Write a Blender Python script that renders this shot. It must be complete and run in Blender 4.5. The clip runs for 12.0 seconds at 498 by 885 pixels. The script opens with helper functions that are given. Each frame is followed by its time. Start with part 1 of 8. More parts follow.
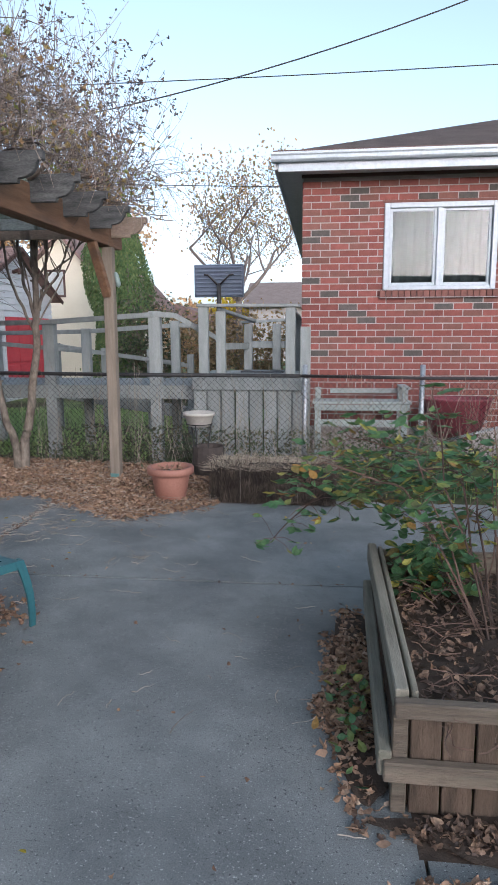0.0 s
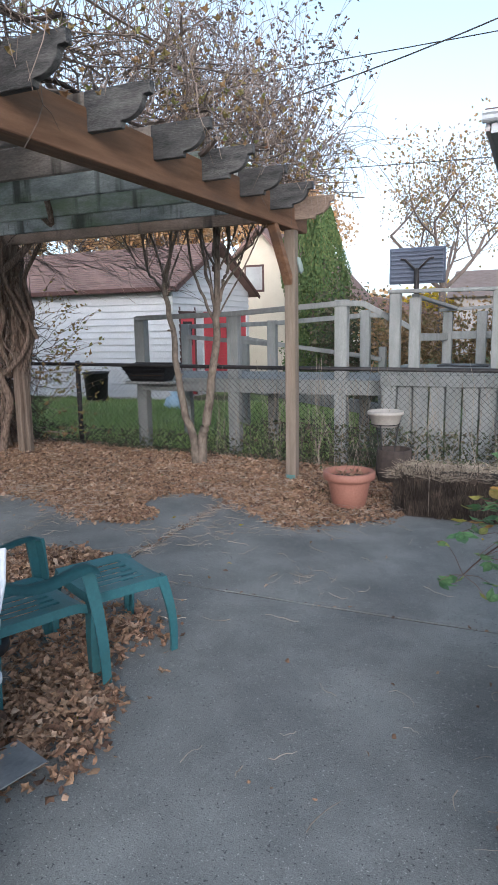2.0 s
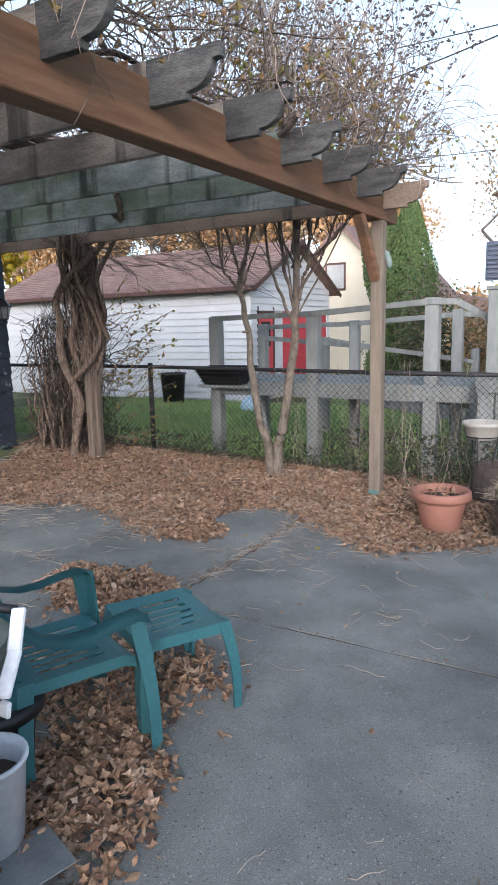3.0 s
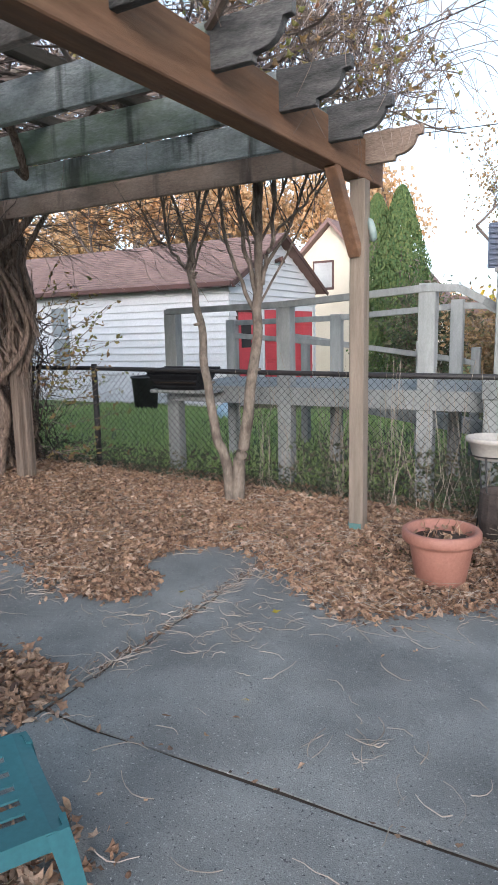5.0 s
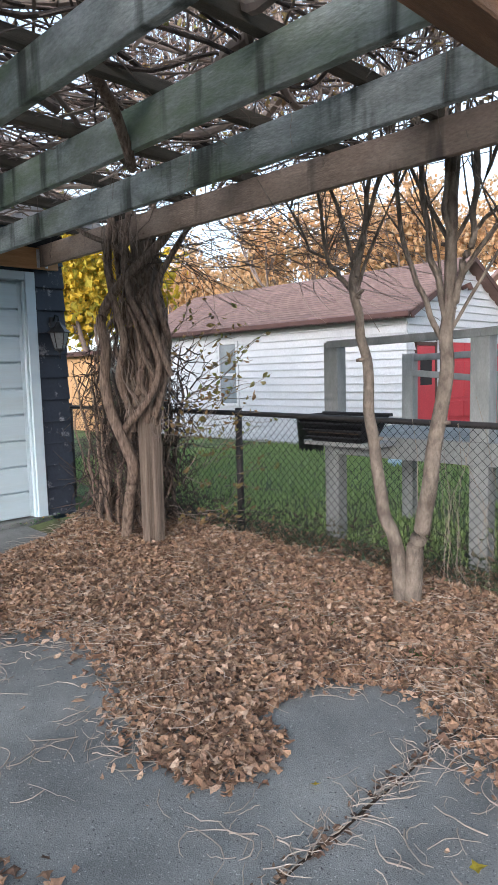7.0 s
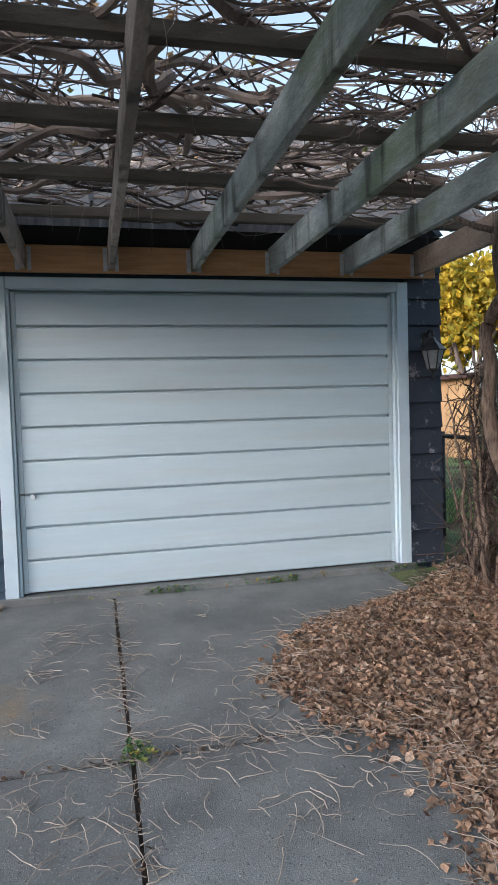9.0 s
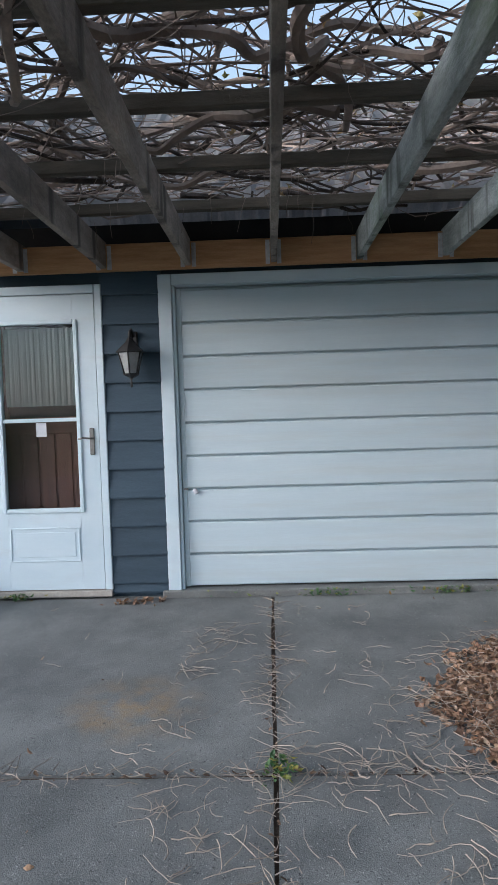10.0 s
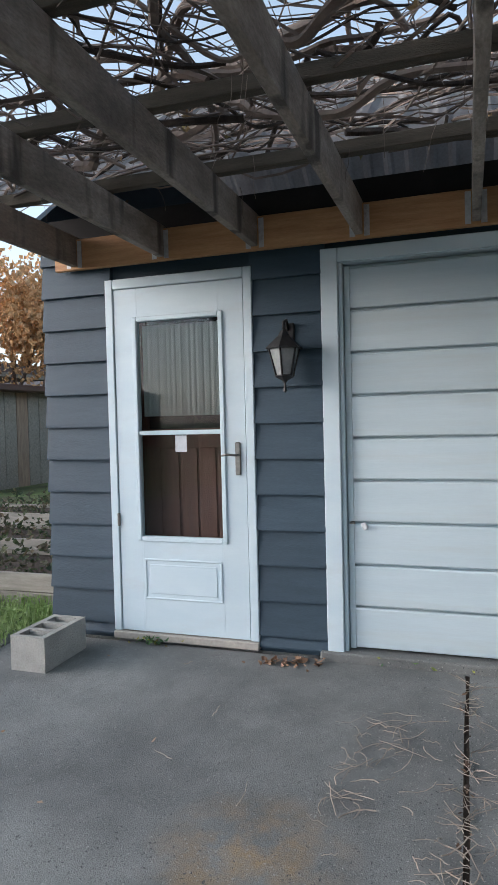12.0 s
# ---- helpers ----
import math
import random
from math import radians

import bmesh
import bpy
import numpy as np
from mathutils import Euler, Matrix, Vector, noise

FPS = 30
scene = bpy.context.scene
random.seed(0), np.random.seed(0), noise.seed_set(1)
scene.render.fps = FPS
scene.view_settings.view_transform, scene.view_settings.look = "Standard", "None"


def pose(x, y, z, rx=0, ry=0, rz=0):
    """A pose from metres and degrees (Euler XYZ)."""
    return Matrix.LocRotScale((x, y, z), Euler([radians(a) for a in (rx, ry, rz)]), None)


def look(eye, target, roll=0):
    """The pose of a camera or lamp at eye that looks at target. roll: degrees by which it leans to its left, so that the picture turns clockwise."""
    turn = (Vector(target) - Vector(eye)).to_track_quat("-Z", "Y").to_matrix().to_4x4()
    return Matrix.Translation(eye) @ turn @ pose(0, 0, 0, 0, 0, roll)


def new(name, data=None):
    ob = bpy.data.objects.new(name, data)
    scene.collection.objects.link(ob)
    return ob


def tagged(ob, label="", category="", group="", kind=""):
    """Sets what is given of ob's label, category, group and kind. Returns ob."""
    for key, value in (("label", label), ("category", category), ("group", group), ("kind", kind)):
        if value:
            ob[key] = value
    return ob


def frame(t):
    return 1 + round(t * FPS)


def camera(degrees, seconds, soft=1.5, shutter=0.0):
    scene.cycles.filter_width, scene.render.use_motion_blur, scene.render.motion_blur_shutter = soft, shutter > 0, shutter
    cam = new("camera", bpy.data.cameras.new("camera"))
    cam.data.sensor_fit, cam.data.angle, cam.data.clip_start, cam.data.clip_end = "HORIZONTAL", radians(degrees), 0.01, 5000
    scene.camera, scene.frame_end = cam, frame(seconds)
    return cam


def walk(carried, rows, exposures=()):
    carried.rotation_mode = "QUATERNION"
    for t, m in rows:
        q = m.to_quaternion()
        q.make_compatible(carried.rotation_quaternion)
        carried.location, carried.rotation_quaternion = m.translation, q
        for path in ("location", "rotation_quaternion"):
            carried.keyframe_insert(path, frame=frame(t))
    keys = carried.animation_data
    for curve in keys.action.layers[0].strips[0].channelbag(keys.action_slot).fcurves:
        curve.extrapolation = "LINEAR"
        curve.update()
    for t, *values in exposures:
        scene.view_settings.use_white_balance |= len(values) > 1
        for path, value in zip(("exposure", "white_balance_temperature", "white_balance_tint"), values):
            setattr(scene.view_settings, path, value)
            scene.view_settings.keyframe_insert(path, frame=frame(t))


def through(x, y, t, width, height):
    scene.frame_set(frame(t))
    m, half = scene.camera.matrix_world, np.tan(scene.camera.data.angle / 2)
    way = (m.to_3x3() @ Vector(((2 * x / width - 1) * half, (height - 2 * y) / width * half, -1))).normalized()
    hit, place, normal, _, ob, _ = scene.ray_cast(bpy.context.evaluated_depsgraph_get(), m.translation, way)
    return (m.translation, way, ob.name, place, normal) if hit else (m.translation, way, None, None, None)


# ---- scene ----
cam = camera(41.6, 12.0, soft=1.45)
METRES, EYE, TILT, LEAN, TURN = 5.95, 1.44, 0.0, 0.0, 6.5
ROWS = [
    (0.0, 0.0, 0.0, 0.0, -0.04, -9.55, 0.25),
    (0.5, 0.0005, 0.008, -0.0005, -0.37, -9.69, 0.42),
    (1.0, 0.0023, 0.0352, -0.0022, 3.0, -9.81, 0.61),
    (1.5, 0.0094, 0.0731, -0.0046, 9.57, -9.85, 0.84),
    (2.0, 0.0102, 0.105, -0.007, 17.08, -9.86, 1.04),
    (2.5, -0.0042, 0.1412, -0.0036, 23.46, -9.92, 1.19),
    (4.5, -0.034, 0.3279, -0.0156, 24.24, -9.59, 1.22),
    (5.0, -0.0506, 0.3853, -0.02, 23.26, -9.48, 1.23),
    (5.5, -0.0706, 0.44, -0.0163, 23.57, -9.41, 1.17),
    (6.0, -0.0931, 0.4926, -0.0151, 25.86, -8.81, 1.27),
    (6.5, -0.1201, 0.5382, -0.0165, 30.71, -7.61, 1.39),
    (7.0, -0.1438, 0.5884, -0.0166, 38.41, -6.1, 1.51),
    (7.5, -0.1695, 0.6255, -0.0143, 47.45, -4.77, 1.61),
    (9.5, -0.2945, 0.6986, -0.0153, 77.65, -3.07, 1.78),
    (10.0, -0.3038, 0.7082, -0.016, 85.38, -3.05, 1.77),
    (10.5, -0.3333, 0.7064, -0.0192, 91.16, -2.87, 1.69),
    (11.0, -0.3749, 0.7062, -0.0166, 95.18, -2.68, 1.57),
    (11.5, -0.4272, 0.7195, -0.0163, 98.74, -2.22, 1.48),
    (12.0, -0.4765, 0.7284, -0.0138, 102.05, -1.89, 1.4),
]
walk_rows = [(t, pose(0, 0, EYE, TILT, LEAN, TURN) @ pose(METRES * x, METRES * y, METRES * z, 90 + pitch, roll, yaw)) for t, x, y, z, yaw, pitch, roll in ROWS]
walk(cam, walk_rows, exposures=[(0.0, 1.23, 5520, 10), (1.0, 1.31, 5600, 10), (2.0, 1.36, 5620, 10), (2.5, 1.5, 5650, 10), (4.5, 1.7, 5700, 10), (6.0, 1.8, 5750, 10), (7.5, 1.82, 5740, 10), (9.5, 1.47, 5700, 10), (10.5, 1.44, 5570, 10), (12.0, 1.48, 5830, 10)])

# ---- world and sun: pale evening sky, the sun itself veiled, so that its light comes from a wide soft patch ----
SUN_ELEV, SUN_AZ = 14.0, 156.0          # degrees; azimuth is the side the light comes from, clockwise from +y
world = bpy.data.worlds.new("sky")
scene.world = world
world.use_nodes = True
wn = world.node_tree
wn.nodes.clear()
sky = wn.nodes.new("ShaderNodeTexSky")
sky.sky_type = "NISHITA"
sky.sun_disc = False
sky.sun_elevation = radians(SUN_ELEV)
sky.sun_rotation = radians(SUN_AZ)
sky.air_density, sky.dust_density, sky.ozone_density = 0.8, 2.6, 0.7
bg = wn.nodes.new("ShaderNodeBackground")
bg.inputs["Strength"].default_value = 0.15
wo = wn.nodes.new("ShaderNodeOutputWorld")
haze = wn.nodes.new("ShaderNodeHueSaturation")
haze.inputs["Saturation"].default_value = 0.58
haze.inputs["Hue"].default_value = 0.48
wn.links.new(sky.outputs[0], haze.inputs["Color"])
wn.links.new(haze.outputs[0], bg.inputs["Color"])
wn.links.new(bg.outputs[0], wo.inputs["Surface"])
sun_data = bpy.data.lights.new("sun", "SUN")
sun_data.energy, sun_data.angle, sun_data.color = 0.18, radians(40), (1.0, 0.95, 0.88)
sun = new("sun", sun_data)
az, el = radians(SUN_AZ), radians(SUN_ELEV)
sun_from = Vector((math.sin(az) * math.cos(el), math.cos(az) * math.cos(el), math.sin(el)))
sun.matrix_world = look(sun_from * 60, (0, 0, 0))

# ---- materials ----
def mat(name, c1, c2, scale=6.0, rough=0.8, bump=0.25, fine=70.0, stretch=(1, 1, 1), metal=0.0, vary=0.12,
        island=False, stain=None, stain_scale=1.2, stain_at=0.55, stain_amount=0.7, spec=0.4, grain_dark=0.72, specks=None, drip=None, spot=None, chips=None):
    """Two colours mixed by coarse noise, a fine grain, stains, a shift from piece to piece and a fine relief."""
    m = bpy.data.materials.new(name)
    m.use_nodes = True
    nt = m.node_tree
    N, L = nt.nodes, nt.links
    p = N["Principled BSDF"]
    geo = N.new("ShaderNodeNewGeometry")
    mp = N.new("ShaderNodeMapping")
    mp.inputs["Scale"].default_value = stretch
    L.new(geo.outputs["Position"], mp.inputs["Vector"])

    def nz(s, d=6.0, r=0.6):
        n = N.new("ShaderNodeTexNoise")
        n.inputs["Scale"].default_value, n.inputs["Detail"].default_value, n.inputs["Roughness"].default_value = s, d, r
        L.new(mp.outputs[0], n.inputs["Vector"])
        return n.outputs["Fac"]

    def ramp(fac, a, b):
        r = N.new("ShaderNodeMapRange")
        r.inputs["From Min"].default_value, r.inputs["From Max"].default_value = a, b
        L.new(fac, r.inputs["Value"])
        return r.outputs["Result"]

    def mix(fac, a, b, mode="MIX"):
        x = N.new("ShaderNodeMix")
        x.data_type, x.blend_type = "RGBA", mode
        for i, v in ((0, fac), (6, a), (7, b)):
            if isinstance(v, (int, float)):
                x.inputs[i].default_value = v
            elif isinstance(v, tuple):
                x.inputs[i].default_value = (*v, 1)
            else:
                L.new(v, x.inputs[i])
        return x.outputs[2]

    col = mix(ramp(nz(scale), 0.3, 0.7), c1, c2)
    grain = nz(fine, 4.0)
    g = ramp(grain, 0.2, 0.8)
    dark = mix(1.0, col, (grain_dark, grain_dark, grain_dark), "MULTIPLY")
    col = mix(g, dark, col)
    if stain:
        s = N.new("ShaderNodeMath")
        s.operation = "MULTIPLY"
        L.new(ramp(nz(stain_scale, 9.0, 0.68), stain_at, stain_at + 0.15), s.inputs[0])
        s.inputs[1].default_value = stain_amount
        col = mix(s.outputs[0], col, stain)
    if drip:
        md = N.new("ShaderNodeMapping")
        md.inputs["Scale"].default_value = drip[0]
        L.new(geo.outputs["Position"], md.inputs["Vector"])
        nd = N.new("ShaderNodeTexNoise")
        nd.inputs["Scale"].default_value, nd.inputs["Detail"].default_value = 1.0, 5.0
        L.new(md.outputs[0], nd.inputs["Vector"])
        dm = N.new("ShaderNodeMath")
        dm.operation = "MULTIPLY"
        dm.inputs[1].default_value = 0.85
        L.new(ramp(nd.outputs["Fac"], drip[1], drip[1] + 0.09), dm.inputs[0])
        col = mix(dm.outputs[0], col, drip[2])
    if spot:
        vm = N.new("ShaderNodeVectorMath")
        vm.operation = "DISTANCE"
        L.new(geo.outputs["Position"], vm.inputs[0])
        vm.inputs[1].default_value = spot[0]
        sm = N.new("ShaderNodeMath")
        sm.operation = "MULTIPLY"
        L.new(ramp(vm.outputs["Value"], spot[1], 0.0), sm.inputs[0])
        L.new(ramp(nz(7.0), 0.38, 0.7), sm.inputs[1])
        col = mix(sm.outputs[0], col, spot[2])
    if specks:
        col = mix(ramp(nz(specks[0], 2.0, 0.5), specks[1], specks[1] + 0.05), col, specks[2])
    if chips:
        col = mix(ramp(nz(chips[0], 3.0, 0.6), chips[1], chips[1] + 0.06), col, chips[2])
    if vary:
        if island:
            rnd = geo.outputs["Random Per Island"]
        else:
            rnd = N.new("ShaderNodeObjectInfo").outputs["Random"]
        hsv = N.new("ShaderNodeHueSaturation")
        L.new(col, hsv.inputs["Color"])
        v = N.new("ShaderNodeMapRange")
        v.inputs["To Min"].default_value, v.inputs["To Max"].default_value = 1 - vary, 1 + vary
        L.new(rnd, v.inputs["Value"])
        L.new(v.outputs["Result"], hsv.inputs["Value"])
        col = hsv.outputs[0]
    L.new(col, p.inputs["Base Color"])
    p.inputs["Roughness"].default_value, p.inputs["Metallic"].default_value = rough, metal
    p.inputs["Specular IOR Level"].default_value = spec
    if bump:
        b = N.new("ShaderNodeBump")
        b.inputs["Strength"].default_value, b.inputs["Distance"].default_value = bump, 0.01
        L.new(grain, b.inputs["Height"])
        L.new(b.outputs[0], p.inputs["Normal"])
    return m


def leaf_mat(name, cols, rough=0.6, through=0.25):
    """Leaves: each leaf takes its own colour from a ramp, lets some light through."""
    m = bpy.data.materials.new(name)
    m.use_nodes = True
    nt = m.node_tree
    N, L = nt.nodes, nt.links
    p = N["Principled BSDF"]
    geo = N.new("ShaderNodeNewGeometry")
    r = N.new("ShaderNodeValToRGB")
    el_ = r.color_ramp.elements
    while len(el_) < len(cols):
        el_.new(0.5)
    for i, c in enumerate(cols):
        el_[i].position, el_[i].color = i / max(1, len(cols) - 1), (*c, 1)
    L.new(geo.outputs["Random Per Island"], r.inputs["Fac"])
    n = N.new("ShaderNodeTexNoise")
    n.inputs["Scale"].default_value = 85
    n.inputs["Detail"].default_value = 5.0
    L.new(geo.outputs["Position"], n.inputs["Vector"])
    x = N.new("ShaderNodeMix")
    x.data_type, x.blend_type = "RGBA", "MULTIPLY"
    x.inputs[0].default_value = 0.75
    L.new(r.outputs[0], x.inputs[6])
    mr = N.new("ShaderNodeMapRange")
    mr.inputs["From Min"].default_value, mr.inputs["From Max"].default_value, mr.inputs["To Min"].default_value = 0.3, 0.7, 0.45
    L.new(n.outputs["Fac"], mr.inputs["Value"])
    L.new(mr.outputs[0], x.inputs[7])
    L.new(x.outputs[2], p.inputs["Base Color"])
    p.inputs["Roughness"].default_value = rough
    if through:
        tr = N.new("ShaderNodeBsdfTranslucent")
        L.new(x.outputs[2], tr.inputs["Color"])
        ms = N.new("ShaderNodeMixShader")
        ms.inputs[0].default_value = through
        L.new(p.outputs[0], ms.inputs[1])
        L.new(tr.outputs[0], ms.inputs[2])
        L.new(ms.outputs[0], N["Material Output"].inputs["Surface"])
    return m


def glass_mat(name, tint=(0.9, 0.95, 0.95)):
    m = bpy.data.materials.new(name)
    m.use_nodes = True
    N, L = m.node_tree.nodes, m.node_tree.links
    t, g, x, f = (N.new(k) for k in ("ShaderNodeBsdfTransparent", "ShaderNodeBsdfGlossy", "ShaderNodeMixShader", "ShaderNodeLayerWeight"))
    t.inputs[0].default_value = (*tint, 1)
    g.inputs["Roughness"].default_value = 0.02
    f.inputs[0].default_value = 0.5
    k = N.new("ShaderNodeMath")
    k.operation = "POWER"
    k.inputs[1].default_value = 4.0
    L.new(f.outputs["Facing"], k.inputs[0])
    mr = N.new("ShaderNodeMapRange")
    mr.inputs["To Min"].default_value, mr.inputs["To Max"].default_value = 0.025, 0.5
    L.new(k.outputs[0], mr.inputs["Value"])
    L.new(mr.outputs[0], x.inputs[0])
    L.new(t.outputs[0], x.inputs[1])
    L.new(g.outputs[0], x.inputs[2])
    L.new(x.outputs[0], N["Material Output"].inputs["Surface"])
    return m


CONCRETE = mat("concrete", (0.185, 0.194, 0.188), (0.365, 0.376, 0.362), 1.7, 0.88, 0.5, 200, vary=0.05, chips=(115, 0.625, (0.42, 0.42, 0.40)),
               stain=(0.10, 0.107, 0.108), stain_scale=2.3, stain_at=0.50, stain_amount=0.38, grain_dark=0.42, specks=(92, 0.645, (0.08, 0.08, 0.083)), spot=((-5.25, 3.3, -0.04), 0.38, (0.39, 0.25, 0.10)))
SOIL = mat("soil", (0.05, 0.035, 0.025), (0.10, 0.07, 0.05), 9, 0.95, 0.8, 60, vary=0)
GROUND = mat("earth_and_grass", (0.07, 0.10, 0.035), (0.10, 0.085, 0.05), 1.3, 0.95, 0.7, 50, vary=0,
             stain=(0.19, 0.27, 0.09), stain_scale=0.5, stain_at=0.45, stain_amount=0.8)
LITTER = leaf_mat("fallen_leaves", [(0.09, 0.052, 0.035), (0.32, 0.188, 0.113), (0.48, 0.31, 0.20), (0.18, 0.098, 0.06), (0.42, 0.25, 0.148), (0.58, 0.43, 0.31), (0.25, 0.14, 0.085), (0.50, 0.325, 0.195), (0.12, 0.068, 0.045), (0.39, 0.237, 0.143), (0.53, 0.38, 0.27)], 0.8, 0.06)
DARKLITTER = leaf_mat("damp_dead_leaves", [(0.05, 0.032, 0.024), (0.15, 0.092, 0.06), (0.26, 0.16, 0.10), (0.09, 0.055, 0.038), (0.34, 0.22, 0.14), (0.12, 0.07, 0.048)], 0.7, 0.05)
STRAW = mat("dry_stems", (0.28, 0.235, 0.19), (0.48, 0.41, 0.335), 5, 0.8, 0.2, 60, vary=0.3, island=True)
CEDAR = mat("weathered_cedar", (0.19, 0.10, 0.054), (0.315, 0.178, 0.104), 2.0, 0.75, 0.45, 26, (14, 1.2, 14), vary=0.08,
            stain=(0.11, 0.075, 0.055), stain_scale=0.6, stain_at=0.5, stain_amount=0.6)
RAFTER = mat("grey_rafter_wood", (0.20, 0.23, 0.21), (0.50, 0.535, 0.525), 2.6, 0.85, 0.8, 34, (1.1, 3.0, 3.0), vary=0.14, grain_dark=0.55,
             drip=((6, 6, 0.8), 0.55, (0.045, 0.05, 0.04)),
             stain=(0.12, 0.165, 0.085), stain_scale=0.8, stain_at=0.48, stain_amount=0.75)
RAFTER_BROWN = mat("brown_grey_rafter_wood", (0.24, 0.20, 0.168), (0.52, 0.45, 0.385), 2.6, 0.85, 0.8, 34, (1.1, 3.0, 3.0), vary=0.12, grain_dark=0.5,
                   drip=((6, 6, 0.8), 0.55, (0.06, 0.052, 0.045)),
                   stain=(0.15, 0.13, 0.11), stain_scale=0.8, stain_at=0.48, stain_amount=0.7)
RAFTER_TAN = mat("tan_rafter_wood", (0.25, 0.185, 0.14), (0.44, 0.34, 0.265), 2.2, 0.8, 0.6, 34, (1.1, 3.0, 3.0), vary=0.1, grain_dark=0.55,
                 drip=((5, 5, 0.8), 0.57, (0.075, 0.06, 0.05)),
                 stain=(0.17, 0.13, 0.10), stain_scale=0.8, stain_at=0.5, stain_amount=0.6)
TAILWOOD = mat("dark_tail_wood", (0.065, 0.066, 0.066), (0.19, 0.188, 0.182), 5.0, 0.85, 0.8, 40, (1.1, 4, 4), vary=0.15, grain_dark=0.55,
               stain=(0.20, 0.20, 0.19), stain_scale=1.6, stain_at=0.56, stain_amount=0.6)
OLDPOST = mat("split_old_post", (0.23, 0.172, 0.13), (0.46, 0.365, 0.285), 3.0, 0.9, 1.0, 30, (22, 22, 1.0), vary=0.1, grain_dark=0.45,
              stain=(0.07, 0.055, 0.045), stain_scale=1.2, stain_at=0.5, stain_amount=0.7)
BATTEN = mat("dark_batten_wood", (0.075, 0.065, 0.05), (0.15, 0.13, 0.10), 2.0, 0.9, 0.5, 26, (12, 1.5, 12), vary=0.15)
POSTWOOD = mat("pale_post_wood", (0.185, 0.152, 0.115), (0.285, 0.235, 0.185), 2.0, 0.8, 0.4, 26, (14, 14, 1.2), vary=0.08,
               stain=(0.19, 0.14, 0.10), stain_scale=0.8, stain_at=0.52, stain_amount=0.6)
LEDGER = mat("new_ledger_wood", (0.46, 0.235, 0.10), (0.66, 0.385, 0.185), 2.6, 0.6, 0.3, 24, (14, 1.2, 14), vary=0.05,
             stain=(0.30, 0.14, 0.06), stain_scale=0.9, stain_at=0.55, stain_amount=0.5)
GREYWOOD = mat("grey_deck_wood", (0.235, 0.252, 0.247), (0.335, 0.353, 0.345), 2.0, 0.85, 0.35, 26, (8, 8, 2), vary=0.1,
               stain=(0.21, 0.22, 0.205), stain_scale=0.9, stain_at=0.52, stain_amount=0.6)
BEDWOOD = mat("bed_board_wood", (0.11, 0.088, 0.066), (0.245, 0.195, 0.145), 2.4, 0.85, 0.7, 24, (1.3, 13, 13), vary=0.14,
              stain=(0.15, 0.15, 0.11), stain_scale=0.7, stain_at=0.5, stain_amount=0.6)
PALEBOARD = mat("pale_weathered_board", (0.27, 0.245, 0.21), (0.42, 0.385, 0.335), 2.0, 0.85, 0.35, 24, (13, 1.3, 13), vary=0.14, stain=(0.17, 0.16, 0.13), stain_scale=1.5, stain_at=0.52, stain_amount=0.6)
BEDWOOD_Y = mat("bed_side_wood", (0.23, 0.205, 0.155), (0.43, 0.39, 0.305), 2.0, 0.85, 0.7, 24, (13, 1.3, 13), vary=0.14,
              stain=(0.17, 0.17, 0.12), stain_scale=1.5, stain_at=0.5, stain_amount=0.6)
BEDPLANK = mat("brown_bed_plank", (0.07, 0.048, 0.033), (0.165, 0.115, 0.08), 2.4, 0.85, 0.7, 28, (10, 10, 1.5), vary=0.15)
VINE = mat("vine_bark", (0.085, 0.058, 0.043), (0.40, 0.30, 0.23), 11, 0.95, 1.0, 45, (6, 6, 1.2), vary=0.2, island=True)
OLDCANE = mat("dark_old_canes", (0.035, 0.028, 0.024), (0.12, 0.09, 0.072), 6, 0.95, 0.8, 45, (3, 3, 3), vary=0.3, island=True)
TWIG = mat("vine_twigs", (0.13, 0.10, 0.082), (0.34, 0.27, 0.22), 4, 0.85, 0.3, 50, vary=0.35, island=True)
BARK = mat("smooth_grey_bark", (0.13, 0.105, 0.083), (0.33, 0.275, 0.22), 11, 0.9, 0.9, 40, (2, 2, 1), vary=0.08,
           stain=(0.085, 0.066, 0.052), stain_scale=8, stain_at=0.5, stain_amount=0.75)
CANE = mat("red_brown_canes", (0.10, 0.06, 0.045), (0.20, 0.125, 0.09), 6, 0.7, 0.2, 50, vary=0.3, island=True)
FARBARK = mat("far_bark", (0.12, 0.095, 0.08), (0.20, 0.16, 0.14), 2, 0.9, 0.3, 20, vary=0.1)
SIDING = mat("slate_blue_siding", (0.032, 0.062, 0.092), (0.046, 0.082, 0.117), 3, 0.55, 0.25, 40, (3, 1, 8), vary=0.10,
             stain=(0.45, 0.46, 0.47), stain_scale=16, stain_at=0.735, stain_amount=0.85)
SIDING_CHIP = mat("chipped_slate_siding", (0.032, 0.042, 0.062), (0.045, 0.056, 0.078), 3, 0.6, 0.25, 40, (1, 1, 1), vary=0.10,
                  stain=(0.45, 0.46, 0.47), stain_scale=9, stain_at=0.585, stain_amount=0.85)
WHITE = mat("white_paint", (0.56, 0.68, 0.75), (0.63, 0.735, 0.79), 2, 0.4, 0.02, 60, (1, 1, 3), vary=0.02, grain_dark=0.97,
            stain=(0.52, 0.56, 0.58), stain_scale=1.6, stain_at=0.55, stain_amount=0.35)
DOORWHITE = mat("white_door_sheet", (0.535, 0.645, 0.70), (0.605, 0.71, 0.76), 1.5, 0.45, 0.03, 30, (1, 0.6, 9), vary=0.015, grain_dark=0.93,
                stain=(0.50, 0.56, 0.57), stain_scale=0.9, stain_at=0.48, stain_amount=0.45)
